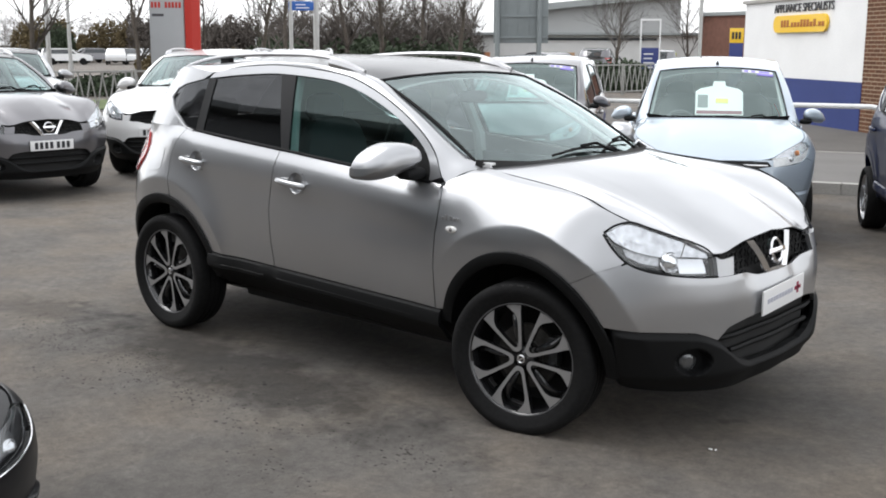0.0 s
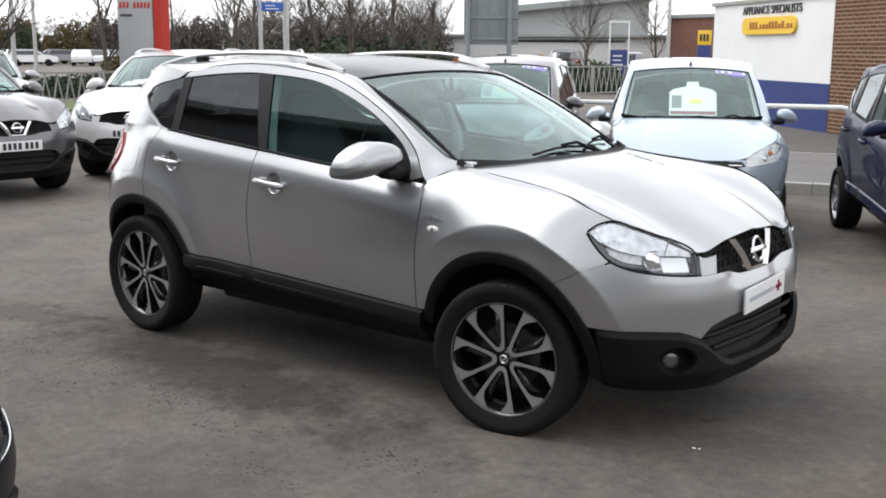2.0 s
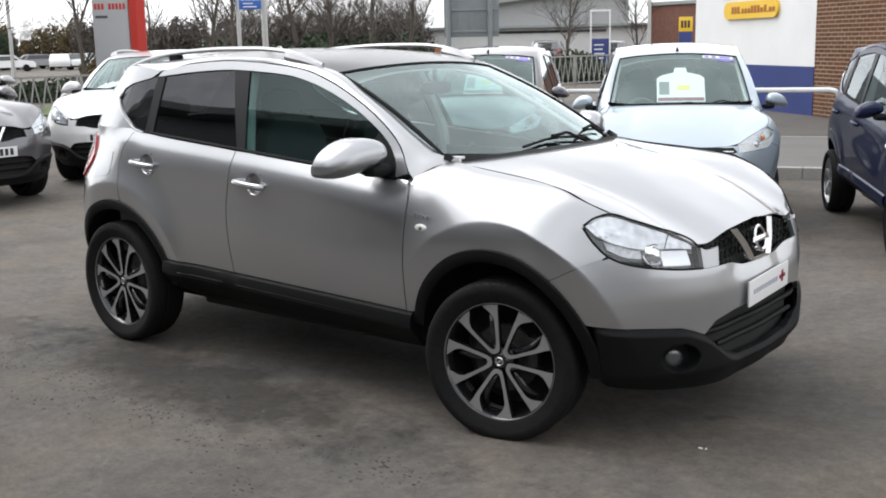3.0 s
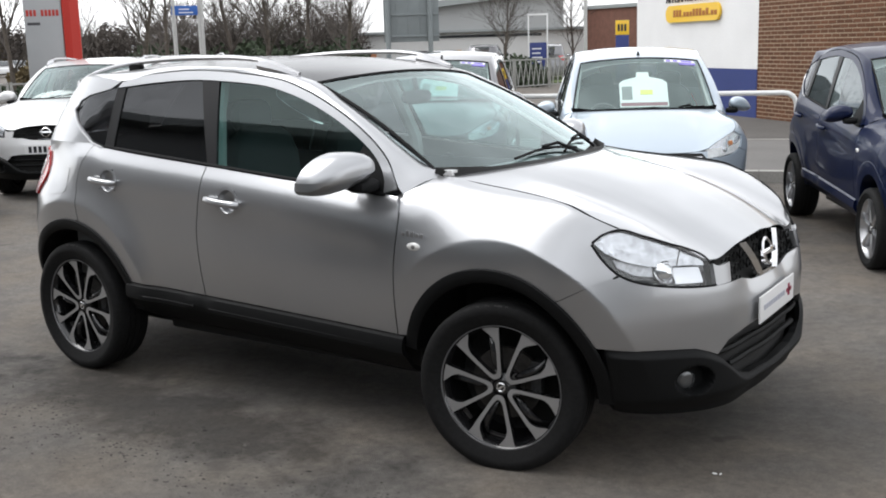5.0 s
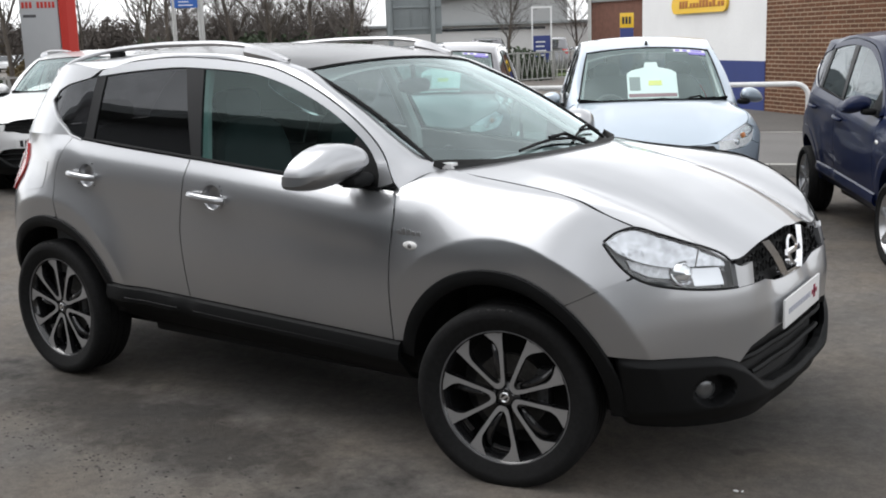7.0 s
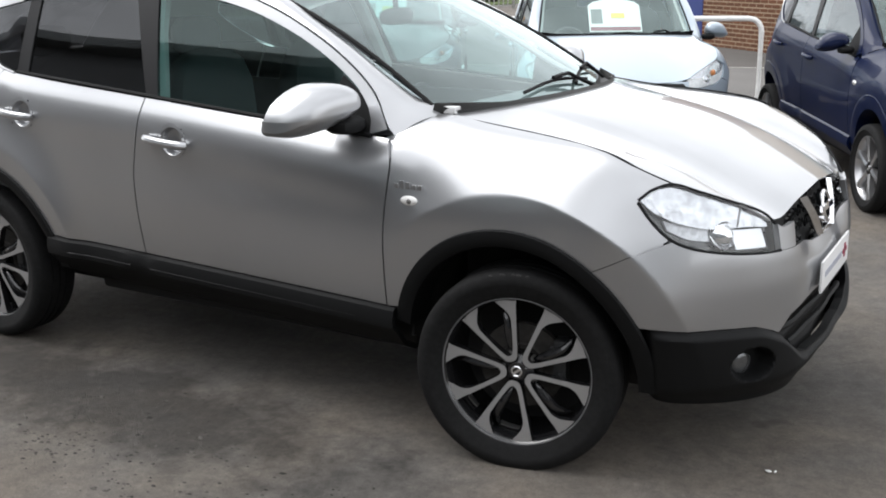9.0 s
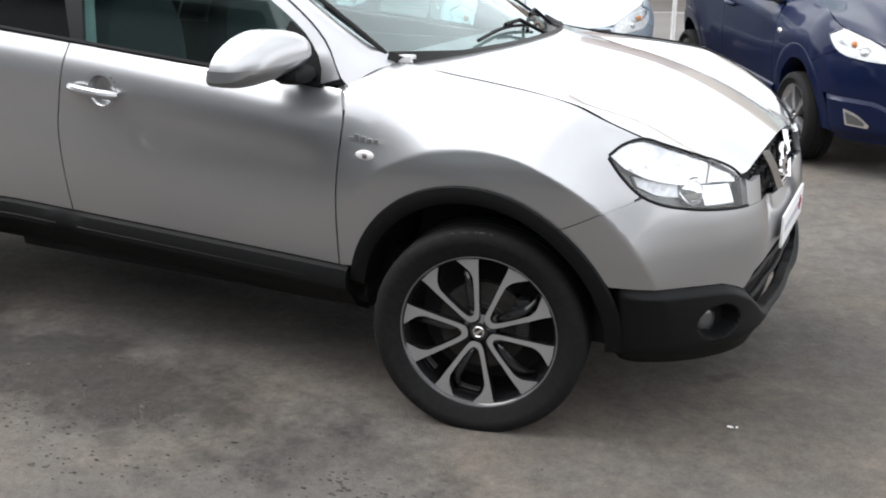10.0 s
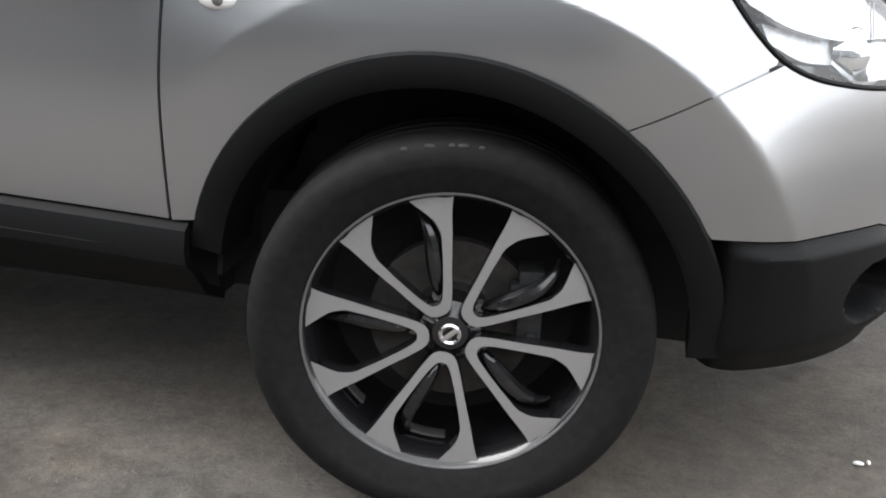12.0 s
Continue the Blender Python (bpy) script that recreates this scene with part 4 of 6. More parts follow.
    # door handles
    for side in (-1, 1):
        for (s0, s1, z0), door in (((-1.553, -1.336, 0.975), doors_f), ((-2.395, -2.205, 1.03), doors_r)):
            bm = bmesh.new()
            pts = []
            for i in range(13):
                t = i / 12
                s = s0 + (s1 - s0) * t
                x, y, z = low(s, z0 + (0.008 - 0.018 * t))
                pts.append(keep(x, side * (y + 0.012 + 0.026 * math.sin(math.pi * t) ** 0.5), z))
            tube(bm, pts, [0.013] + [0.0165] * 11 + [0.013], 10, 0, 1.0)
            part("door_handle", bm, paint, door[side], "")
            bm = bmesh.new()
            cup = (s0 + s1) / 2 + 0.02
            if not main:
                bm.free()
                continue
            sunk = ((1.30, 0.0012), (1.05, 0.0008), (0.98, -0.003), (0.94, -0.014), (0.86, -0.027), (0.6, -0.036), (0.3, -0.039), (0.03, -0.040))
            rows = [[(lambda p: (p[0], side * (p[1] + dep), p[2]))(low(cup + 0.055 * r * math.cos(a), z0 + 0.052 * r * math.sin(a))) for a in [2 * math.pi * i / 32 for i in range(33)]] for r, dep in sunk]
            sheet(bm, rows, core, 0.001)
            part("handle_cup", bm, paint, door[side], "hollow behind the handle")
            hole = bmesh.new()
            hole.from_mesh(door[side].data)
            near = [v for v in hole.verts if math.hypot((v.co.x - cup) / 0.055, (v.co.z - z0) / 0.052) < 1.04]
            bmesh.ops.delete(hole, geom=near, context="VERTS")
            hole.to_mesh(door[side].data)
            hole.free()
    # mirrors
    for side in (-1, 1):
        bm = bmesh.new()
        blob(bm, (-0.672, side * 0.994, 1.145), (0.108, 0.140, 0.090), 36, 20, 0, 3.1)
        for v in bm.verts:
            if v.co.x < -0.70:
                v.co.x = -0.70 - (abs(v.co.x) - 0.70) * 0.12
            out = (abs(v.co.y) - 0.985) / 0.15
            if v.co.z < 1.128:
                v.co.x -= 0.55 * (1.128 - v.co.z)
                v.co.y -= side * 0.25 * (1.128 - v.co.z) * max(0.0, out)
            v.co.z = 1.145 + (v.co.z - 1.145) * (1.0 if v.co.z > 1.145 else 0.80)
            v.co.z -= 0.026 * out + (0.046 if out > 0 else 0.02) * out * out * (1 if v.co.z > 1.145 else -0.1)
            v.co.x -= 0.06 * out
            v.co.z = 1.18 + (v.co.z - 1.18) * (1 - 0.20 * max(0.0, -out))
            if not suv:
                v.co = Vector((-0.66, side * 0.90, 1.11)) + (v.co - Vector((-0.66, side * 0.90, 1.11))) * 0.78
            v.co = keep(*v.co)
        house = part("door_mirror", bm, [paint], car, "door mirror in body colour")
        bm = bmesh.new()
        blob(bm, keep(-0.605, side * 0.885, 1.092), (0.052, 0.075, 0.030) if suv else (0.045, 0.055, 0.026), 16, 8, 0, 3)
        part("mirror_arm", bm, PLASTIC, house, "black mirror foot")
        bm = bmesh.new()
        k = 1.0 if suv else 0.74
        blob(bm, keep(-0.66 - 0.058 * k, side * (0.90 + 0.085 * k), 1.11 + 0.034 * k), (0.006, 0.115 * k, 0.062 * k), 20, 10, 0, 4)
        part("mirror_glass", bm, CHROME, house, "mirror glass")
    # roof rails
    if tall:
        for side in (-1, 1):
            line = [(-2.80, 0.575, 1.532), (-2.66, 0.60, 1.564), (-2.45, 0.612, 1.597), (-2.2, 0.622, 1.616), (-1.9, 0.625, 1.626), (-1.65, 0.625, 1.625), (-1.45, 0.62, 1.612), (-1.30, 0.612, 1.578), (-1.19, 0.605, 1.542)]
            bm = bmesh.new()
            pts = along(line, 30)
            tube(bm, [keep(x, side * y, z) for x, y, z in pts], [0.007 + 0.010 * math.sin(math.pi * min(1, max(0, (i + 1) / 32))) ** 0.4 for i in range(31)], 8, 0, 0.75)
            rail = part("roof_rail", bm, SATIN, car, "satin silver roof rail")
            bm = bmesh.new()
            block(bm, keep(-2.36, side * 0.615 - 0.018, 1.55), keep(-2.28, side * 0.615 + 0.018, 1.60), 0, 0.006)
            part("rail_foot", bm, PLASTIC, rail, "black rail foot")
            bm = bmesh.new()
            nosec = along([(-1.42, 0.62, 1.585), (-1.30, 0.614, 1.562), (-1.19, 0.605, 1.530)], 8)
            tube(bm, [keep(x, side * y, z) for x, y, z in nosec], [0.03, 0.032, 0.032, 0.030, 0.028, 0.024, 0.02, 0.014, 0.006], 8)
            part("rail_foot", bm, SATIN, rail)
    # side repeater, badge
    for side in (-1, 1):
        x, y, z = low(-0.35, 0.858)
        bm = bmesh.new()
        blob(bm, keep(x, side * (y + 0.002), z), (0.034, 0.010, 0.017), 18, 8)
        rep = part("side_repeater", bm, LAMP_FROST, car, "clear oval side repeater")
        bm = bmesh.new()
        blob(bm, keep(x + 0.004, side * (y + 0.011), z), (0.010, 0.004, 0.009), 10, 6)
        part("bulb", bm, STEEL, rep)
        if suv:
            bm = bmesh.new()
            for k in range(5):
                dx = -0.055 + k * 0.023
                hgt = (0.016, 0.026, 0.022, 0.016, 0.016)[k]
                block(bm, (x + dx, side * (y + 0.006) - 0.002, z + 0.040), (x + dx + 0.016, side * (y + 0.006) + 0.002, z + 0.040 + hgt), 0, 0.001)
            part("trim_badge", bm, SATIN, wings[side], "small chrome trim badge")
    # underbody and cabin
    for nm, lo, hi, bev in (("underbody", (-3.1, -0.60, 0.24), (0.46, 0.60, 0.46), 0.03), ("floor_pan", (-2.15, -0.66, 0.235), (-0.48, 0.66, 0.50), 0.03), ("engine_block", (-0.30, -0.62, 0.45), (0.62, 0.62, 0.78), 0.05),
                            ("splash_tray", (0.44, -0.60, 0.235), (0.60, 0.60, 0.56), 0.02), ("splash_tray", (0.58, -0.42, 0.24), (0.735, 0.42, 0.56), 0.02)):
        bm = bmesh.new()
        block(bm, keep(*lo), keep(*hi), 0, bev)
        part(nm, bm, DARK, car, "dark underside of the car")
    if interior:
        bm = bmesh.new()
        rows = [[keep(x, y, z) for y in (-0.78, -0.6, -0.3, 0, 0.3, 0.6, 0.78)] for x, z in ((-0.28, 1.06), (-0.45, 1.085), (-0.62, 1.07), (-0.72, 1.0), (-0.74, 0.85), (-0.60, 0.6))]
        sheet(bm, rows, keep(-0.4, 0, 0.2), 0.03)
        part("dashboard", bm, DASH, car, "dark grey dashboard")
        for y in (-0.37, 0.37):
            bm = bmesh.new()
            blob(bm, keep(-1.42, y, 0.62), (0.28, 0.25, 0.10), 18, 10, 0, 3.2)
            blob(bm, keep(-1.70, y, 0.92), (0.10, 0.24, 0.36), 18, 12, 0, 3.2)
            blob(bm, keep(-1.76, y, 1.33), (0.05, 0.13, 0.085), 14, 8, 0, 3.0)
            tube(bm, [keep(-1.75, y - 0.05, 1.2), keep(-1.76, y - 0.05, 1.32)], 0.007, 6)
            tube(bm, [keep(-1.75, y + 0.05, 1.2), keep(-1.76, y + 0.05, 1.32)], 0.007, 6)
            part("front_seat", bm, TRIM_CLOTH, car, "dark cloth front seat")
        bm = bmesh.new()
        blob(bm, keep(-2.35, 0, 0.62), (0.26, 0.66, 0.11), 20, 10, 0, 4)
        blob(bm, keep(-2.62, 0, 0.92), (0.10, 0.66, 0.33), 20, 12, 0, 4)
        for y in (-0.42, 0.42):
            blob(bm, keep(-2.66, y, 1.29), (0.05, 0.13, 0.07), 14, 8, 0, 3)
        part("rear_seat", bm, TRIM_CLOTH, car, "dark cloth rear bench")
        bm = bmesh.new()
        ring = [keep(-0.93 - 0.08 * math.sin(a), -0.37 + 0.185 * math.cos(a), 0.98 + 0.17 * math.sin(a)) for a in [2 * math.pi * i / 24 for i in range(25)]]
        tube(bm, ring, 0.014, 8)
        tube(bm, [keep(-0.93, -0.54, 0.98), keep(-0.90, -0.37, 0.96), keep(-0.93, -0.20, 0.98)], 0.022, 8)
        part("steering_wheel", bm, DASH, car, "black steering wheel")
        bm = bmesh.new()
        blob(bm, keep(-0.98, 0.0, 1.405), (0.02, 0.12, 0.035), 14, 8, 0, 3)
        tube(bm, [keep(-0.98, 0, 1.41), keep(-0.99, 0, 1.50)], 0.012, 6)
        part("inner_mirror", bm, PLASTIC, car, "black rear-view mirror")
        bm = bmesh.new()
        block(bm, keep(-2.75, -0.74, 0.50), keep(-0.5, 0.74, 0.53), 0)
        for side in (-1, 1):
            block(bm, keep(-2.70, side * 0.78 - 0.012, 0.50), keep(-0.55, side * 0.78 + 0.012, 1.02), 0)
        part("cabin_lining", bm, DASH, car, "dark cabin lining")
        bm = bmesh.new()
        rows = [[keep(-2.75 + 1.70 * i / 16, f * 0.60, roof_z(-2.75 + 1.70 * i / 16) - 0.045 - 0.07 * abs(f) ** 2.4) for i in range(17)] for f in [-1 + j / 6 for j in range(13)]]
        sheet(bm, rows, keep(-1.9, 0, 3.0), 0.01)
        part("headlining", bm, LINING, car, "pale grey headlining")
        for side in (-1, 1):
            bm = bmesh.new()
            tube(bm, [keep(x, side * y, z) for x, y, z in ((-1.57, 0.79, 0.95), (-1.58, 0.775, 1.13), (-1.64, 0.70, 1.36), (-1.68, 0.62, 1.53))], 0.038, 8)
            part("pillar_lining", bm, LINING, car, "pale grey inner pillar trim")
            bm = bmesh.new()
            tube(bm, [keep(x - 0.035, side * (y - 0.005), z - 0.045) for x, y, z in SCREEN_EDGE], 0.014, 8)
            part("pillar_lining", bm, LINING, car, "pale grey inner pillar trim")
    if sheet_in_screen:
        price_sheet(car, keep)
    if not suv:
        bm = bmesh.new()
        tube(bm, [keep(-1.13, 0, 1.53), keep(-1.15, 0, 1.565), keep(-1.18, 0, 1.585)], [0.018, 0.014, 0.008], 8)
        part("roof_aerial", bm, PLASTIC, car, "black roof aerial stub")
    if main:
        # painted flanges behind the shut lines
        def flange(fn, mid, half, depth, mat=None):
            line = along(mid, 24, False)
            for side in (-1, 1):
                rows = []
                for k in (-1, 0, 1):
                    row = []
                    for i, (s, z) in enumerate(line):
                        a, b = line[max(0, i - 1)], line[min(24, i + 1)]
                        n = math.hypot(b[0] - a[0], b[1] - a[1])
                        row.append((s - (b[1] - a[1]) / n * half * k, z + (b[0] - a[0]) / n * half * k))
                    rows.append(row)
                bm = bmesh.new()
                sheet(bm, lay(fn, rows, side), core, 0.004, 0, 0, -depth)
                part("shut_flange", bm, mat or paint, car)
        flange(low, [(0.310, 0.711), (0.429, 0.7635), (0.545, 0.799)], 0.006, 0.009)
        flange(low, [(-0.471, 0.50), (-0.464, 0.70), (-0.453, 0.82), (-0.440, 0.94)], 0.015, 0.02)
        flange(low, [(-1.64, 0.52), (-1.65, 0.80), (-1.60, 1.05), (-1.593, 1.12)], 0.015, 0.014)
        rows = [[(s, lin(s, SIDE_TOP) - 0.004 - 0.09 * (1 - t)) for s in [-0.50 + 0.24 * i / 16 for i in range(17)]] for t in (0.0, 0.33, 0.66, 1.0)]
        panel("pillar_foot", low, rows, paint, shift=-0.016)
        # black tube stands in for the shade inside the bonnet shut line
        for side in (-1, 1):
            bm = bmesh.new()
            line = along([low(*p) for p in ((-0.32, 1.122), (-0.145, 1.101), (0.14, 1.075), (0.33, 1.053), (0.48, 1.013), (0.60, 0.973))], 40)
            tube(bm, [(x, side * (y - 0.004), z - 0.001) for x, y, z in line], 0.0036, 6)
            part("bonnet_gap_shade", bm, PLASTIC, car, "thin black strip standing in for shade in the bonnet gap")
        bm = bmesh.new()
        block(bm, (-0.345, -0.688, 1.122), (-0.295, -0.645, 1.146), 0, 0.006)
        part("scuttle_tab", bm, WHITE_PAINT, car, "pale grey scuttle end tab")
    # wheels
    base = car
    for side in (-1, 1):
        for hub, turn in ((0.0, steer), (-wheelbase, 0.0)):
            w = road_wheel(base, wheel + (0.001 if main and hub == 0 else 0), rim)
            flip = 0 if side < 0 else 180
            out = (0.022 if hub == 0 else 0.008) if main else 0.0
            w.matrix_basis = pose(hub + (0.024 if main and hub == 0 else 0), side * (track + out), (0.324 if hub == 0 else 0.336) if main else wheel * 0.975, 0, 0, turn + flip)
    return car


def lin_point(pts, t):
    """The point at share t of the way along x through 3D points in order of x."""
    x = pts[0][0] + (pts[-1][0] - pts[0][0]) * t
    return x, lin(x, [(p[0], p[1]) for p in pts]), lin(x, [(p[0], p[2]) for p in pts])


LAMP_FROST = material("frosted_lamp", (0.80, 0.79, 0.77), 0.25, 0.0, 1.0)
FOG_LENS = material("fog_lens", (0.14, 0.145, 0.15), 0.2, 0.6, 0.5)
PLATE_PRINT = material("faint_plate_print", (0.42, 0.43, 0.50), 0.5)
PLATE_RED = material("plate_red", (0.30, 0.02, 0.06), 0.5)
PRICE_RED = material("price_maroon", (0.25, 0.06, 0.08), 0.6)
PRICE_YELLOW = material("price_yellow", (0.80, 0.72, 0.12), 0.6)
BANNER_WHITE = material("banner_white", (0.72, 0.72, 0.80), 0.5)
BANNER = material("banner_purple", (0.22, 0.18, 0.55), 0.5)
WHEEL_CACHE = {}


def road_wheel(parent, r, kind):
    """A wheel on the y axis, its outer face towards -y: tyre, rim, spokes, cap, brake."""
    def get(key, make):
        if (key, kind, r) not in WHEEL_CACHE:
            bm = bmesh.new()
            make(bm)
            WHEEL_CACHE[(key, kind, r)] = bm
        return WHEEL_CACHE[(key, kind, r)].copy()

    w = new("wheel")
    w.parent = parent
    R = 0.253 * (r / 0.345)

    def tyre(bm):
        prof = [(R - 0.012, -0.078), (R, -0.090), (R + 0.012, -0.099), (R + 0.045, -0.109), (r - 0.040, -0.112), (r - 0.016, -0.107), (r - 0.006, -0.098), (r - 0.001, -0.082), (r, -0.045)]
        for k in (-0.035, 0.0, 0.035):
            prof += [(r, k - 0.006), (r - 0.007, k - 0.005), (r - 0.007, k + 0.005), (r, k + 0.006)]
        prof += [(r, 0.045), (r - 0.001, 0.070), (r - 0.008, 0.09), (r - 0.04, 0.108), (R + 0.03, 0.107), (R, 0.09)]
        lathe(bm, prof, 72)
        bmesh.ops.recalc_face_normals(bm, faces=bm.faces)

    def barrel(bm):
        lathe(bm, [(R + 0.0005, -0.090), (R - 0.0005, -0.0925), (R - 0.003, -0.0925), (R - 0.0045, -0.088)], 72, 0)
        lathe(bm, [(R - 0.0045, -0.088), (R - 0.012, -0.080), (R - 0.022, -0.05), (R - 0.030, 0.02), (R - 0.030, 0.085)], 72, 1)
        lathe(bm, [(R - 0.030, 0.085), (0.02, 0.085)], 72, 2)
        bmesh.ops.recalc_face_normals(bm, faces=bm.faces)

    ty = part("tyre", get("tyre", tyre), RUBBER, w, "black road tyre")
    rm = part("rim", get("rim", barrel), [RIM_LIP if kind == "machined" else SATIN, GLOSS_BLACK if kind == "machined" else SATIN, DARK], w, "alloy wheel rim")

    def petal(bm):
        """One loop: a bend at the hub and two arms that widen into feet at the rim."""
        k = R / 0.238
        half = [(0.041, 0.0195), (0.060, 0.0305), (0.10, 0.0495), (0.15, 0.0755), (0.19, 0.0965), (0.2085, 0.1085)]
        rimline = [((R - 0.006) / k * math.cos(radians(a)), (R - 0.006) / k * math.sin(radians(a))) for a in (27.5, 22, 16, 11, 8)]
        inside = [(0.212, 0.044), (0.196, 0.054), (0.180, 0.060), (0.165, 0.0605), (0.14, 0.0515), (0.10, 0.0335), (0.075, 0.0215), (0.060, 0.0130), (0.0535, 0.007), (0.052, 0.0)]
        outer_tip = [(0.0345, 0.0115), (0.033, 0.0)]
        upper = half + rimline + inside
        def slim(a, b):
            return b * (1 - 0.12 * min(1.0, a / 0.2))

        def y_at(a, c):
            return -0.083 + 0.018 * (1 - min(1, a / 0.2)) ** 1.5 * 0.6 + c
        for sgn in (1, -1):
            loop = [outer_tip[1], outer_tip[0]] + upper
            n = len(loop)
            # ladder of quads between the outer line and the inner line
            outer = [outer_tip[1], outer_tip[0]] + half
            inner_l = inside[::-1]
            o = along([(a, b) for a, b in outer], 24)
            i_l = along([(a, b) for a, b in inner_l], 24)
            foot = along(rimline, 6)
            top_o = [bm.verts.new((a * k, y_at(a, 0), sgn * slim(a, b) * k)) for a, b in o]
            top_i = [bm.verts.new((a * k, y_at(a, 0), sgn * slim(a, b) * k)) for a, b in i_l]
            low_o = [bm.verts.new((a * k, y_at(a, 0.030), sgn * slim(a, b) * k)) for a, b in o]
            low_i = [bm.verts.new((a * k, y_at(a, 0.030), sgn * slim(a, b) * k)) for a, b in i_l]
            for j in range(24):
                bm.faces.new([top_o[j], top_o[j + 1], top_i[j + 1], top_i[j]]).material_index = 0
                bm.faces.new([top_o[j], low_o[j], low_o[j + 1], top_o[j + 1]]).material_index = 1
                bm.faces.new([top_i[j], top_i[j + 1], low_i[j + 1], low_i[j]]).material_index = 1
            ft = [top_o[24]] + [bm.verts.new((a * k, y_at(a, 0), sgn * slim(a, b) * k)) for a, b in foot[1:]] + [top_i[24]]
            bm.faces.new(ft).material_index = 0
        bmesh.ops.recalc_face_normals(bm, faces=bm.faces)
        for f in bm.faces:
            if f.material_index == 0 and f.normal.y > 0:
                f.normal_flip()

    def plain_spoke(bm):
        prof = [(0.04, 0.020), (0.10, 0.016), (0.17, 0.020), (R - 0.004, 0.040)]
        top = [[(a, -0.072 - 0.012 * (a / R), s * b) for a, b in prof] for s in (-1, 0, 1)]
        top[1] = [(a, y - 0.008, z) for a, y, z in top[1]]
        rows = [[(a, -0.045, -b) for a, b in prof]] + top + [[(a, -0.045, b) for a, b in prof]]
        V = [[bm.verts.new(p) for p in row] for row in rows]
        for a, b in zip(V, V[1:]):
            for j in range(len(prof) - 1):
                bm.faces.new([a[j], a[j + 1], b[j + 1], b[j]])
        bmesh.ops.recalc_face_normals(bm, faces=bm.faces)

    def dark_blade(bm):
        tube(bm, along([(0.062, -0.050, -0.004), (0.09, -0.060, -0.014), (0.13, -0.064, -0.028), (0.17, -0.060, -0.038), (0.20, -0.050, -0.036), (0.218, -0.038, -0.026)], 14), [0.004, 0.008, 0.011, 0.013, 0.0145, 0.0155, 0.016, 0.016, 0.0155, 0.0145, 0.013, 0.011, 0.008, 0.006, 0.003], 10)

    turns = 5 if kind == "machined" else 6
    for i in range(turns):
        a = 43 + 360 / turns * i
        ob = part("spoke", get("petal", petal) if kind == "machined" else get("plain", plain_spoke), [MACHINED, GLOSS_BLACK] if kind == "machined" else SATIN, rm)
        ob.matrix_basis = pose(0, 0, 0, 0, -a, 0)
        if kind == "machined":
            ob = part("blade", get("blade", dark_blade), GLOSS_BLACK, rm, "gloss black inner blade")
            ob.matrix_basis = pose(0, 0, 0, 0, -a, 0)

    def hub(bm):
        lathe(bm, [(0.0, -0.074), (0.030, -0.073), (0.036, -0.066), (0.052, -0.055), (0.06, -0.03), (0.06, 0.05)], 28, 0)
        for i in range(5):
            a = radians(41 + 72 * i)
            tube(bm, [(0.064 * math.cos(a), -0.035, 0.064 * math.sin(a)), (0.064 * math.cos(a), -0.056, 0.064 * math.sin(a))], 0.0085, 6, 1)
        bmesh.ops.recalc_face_normals(bm, faces=bm.faces)

    part("hub", get("hub", hub), [GLOSS_BLACK, STEEL], w, "black wheel hub with nuts")

    def cap(bm):
        lathe(bm, [(0.013, -0.074), (0.013, -0.079), (0.0165, -0.081), (0.0195, -0.079), (0.0195, -0.074)], 24, 0)
        block(bm, (-0.018, -0.0805, -0.0045), (0.018, -0.076, 0.0045), 0, 0.001)
        bmesh.ops.rotate(bm, cent=(0, 0, 0), matrix=Matrix.Rotation(radians(-40), 3, "Y"), verts=bm.verts)

    part("hub_cap", get("cap", cap), CHROME, w, "chrome-ringed hub cap")

    def disc(bm):
        lathe(bm, [(0.05, -0.018), (0.075, -0.022), (0.08, -0.012), (0.145, -0.012), (0.145, 0.012), (0.08, 0.012)], 40, 0)
        bmesh.ops.recalc_face_normals(bm, faces=bm.faces)

    part("brake_disc", get("disc", disc), DISC, w, "worn steel brake disc")
    bm = bmesh.new()
    for lo, hi in (((0.112, -0.040, -0.045), (0.155, 0.020, 0.105)), ((0.098, -0.044, 0.050), (0.128, -0.018, 0.082)), ((0.128, -0.048, -0.030), (0.146, -0.030, -0.004))):
        block(bm, lo, hi, 0, 0.008)
    part("brake_caliper", bm, CALIPER, w, "grey brake caliper")
    if kind == "machined":
        for a, span in ((-100, 9), (-139, 6)):
            bm = bmesh.new()
            rows = [[((R - 0.0335) * math.cos(radians(a - span + span * i / 3)), y, (R - 0.0335) * math.sin(radians(a - span + span * i / 3))) for i in range(7)] for y in (-0.035, -0.010)]
            sheet(bm, rows, (0, 0, -5), 0.004)
            part("balance_weight", bm, STEEL, rm, "grey stick-on balance weight")
        for k, a in enumerate((83, 88, 91, 97, 104)):
            bm = bmesh.new()
            c, sn = math.cos(radians(a)), math.sin(radians(a))
            blob(bm, ((r - 0.012) * c, -0.1035, (r - 0.012) * sn), (0.006 + 0.004 * (k % 2), 0.004, 0.004), 8, 5, 0, 3)
            part("scuff", bm, SCUFF, ty, "pale scuff on the tyre shoulder")
    return w


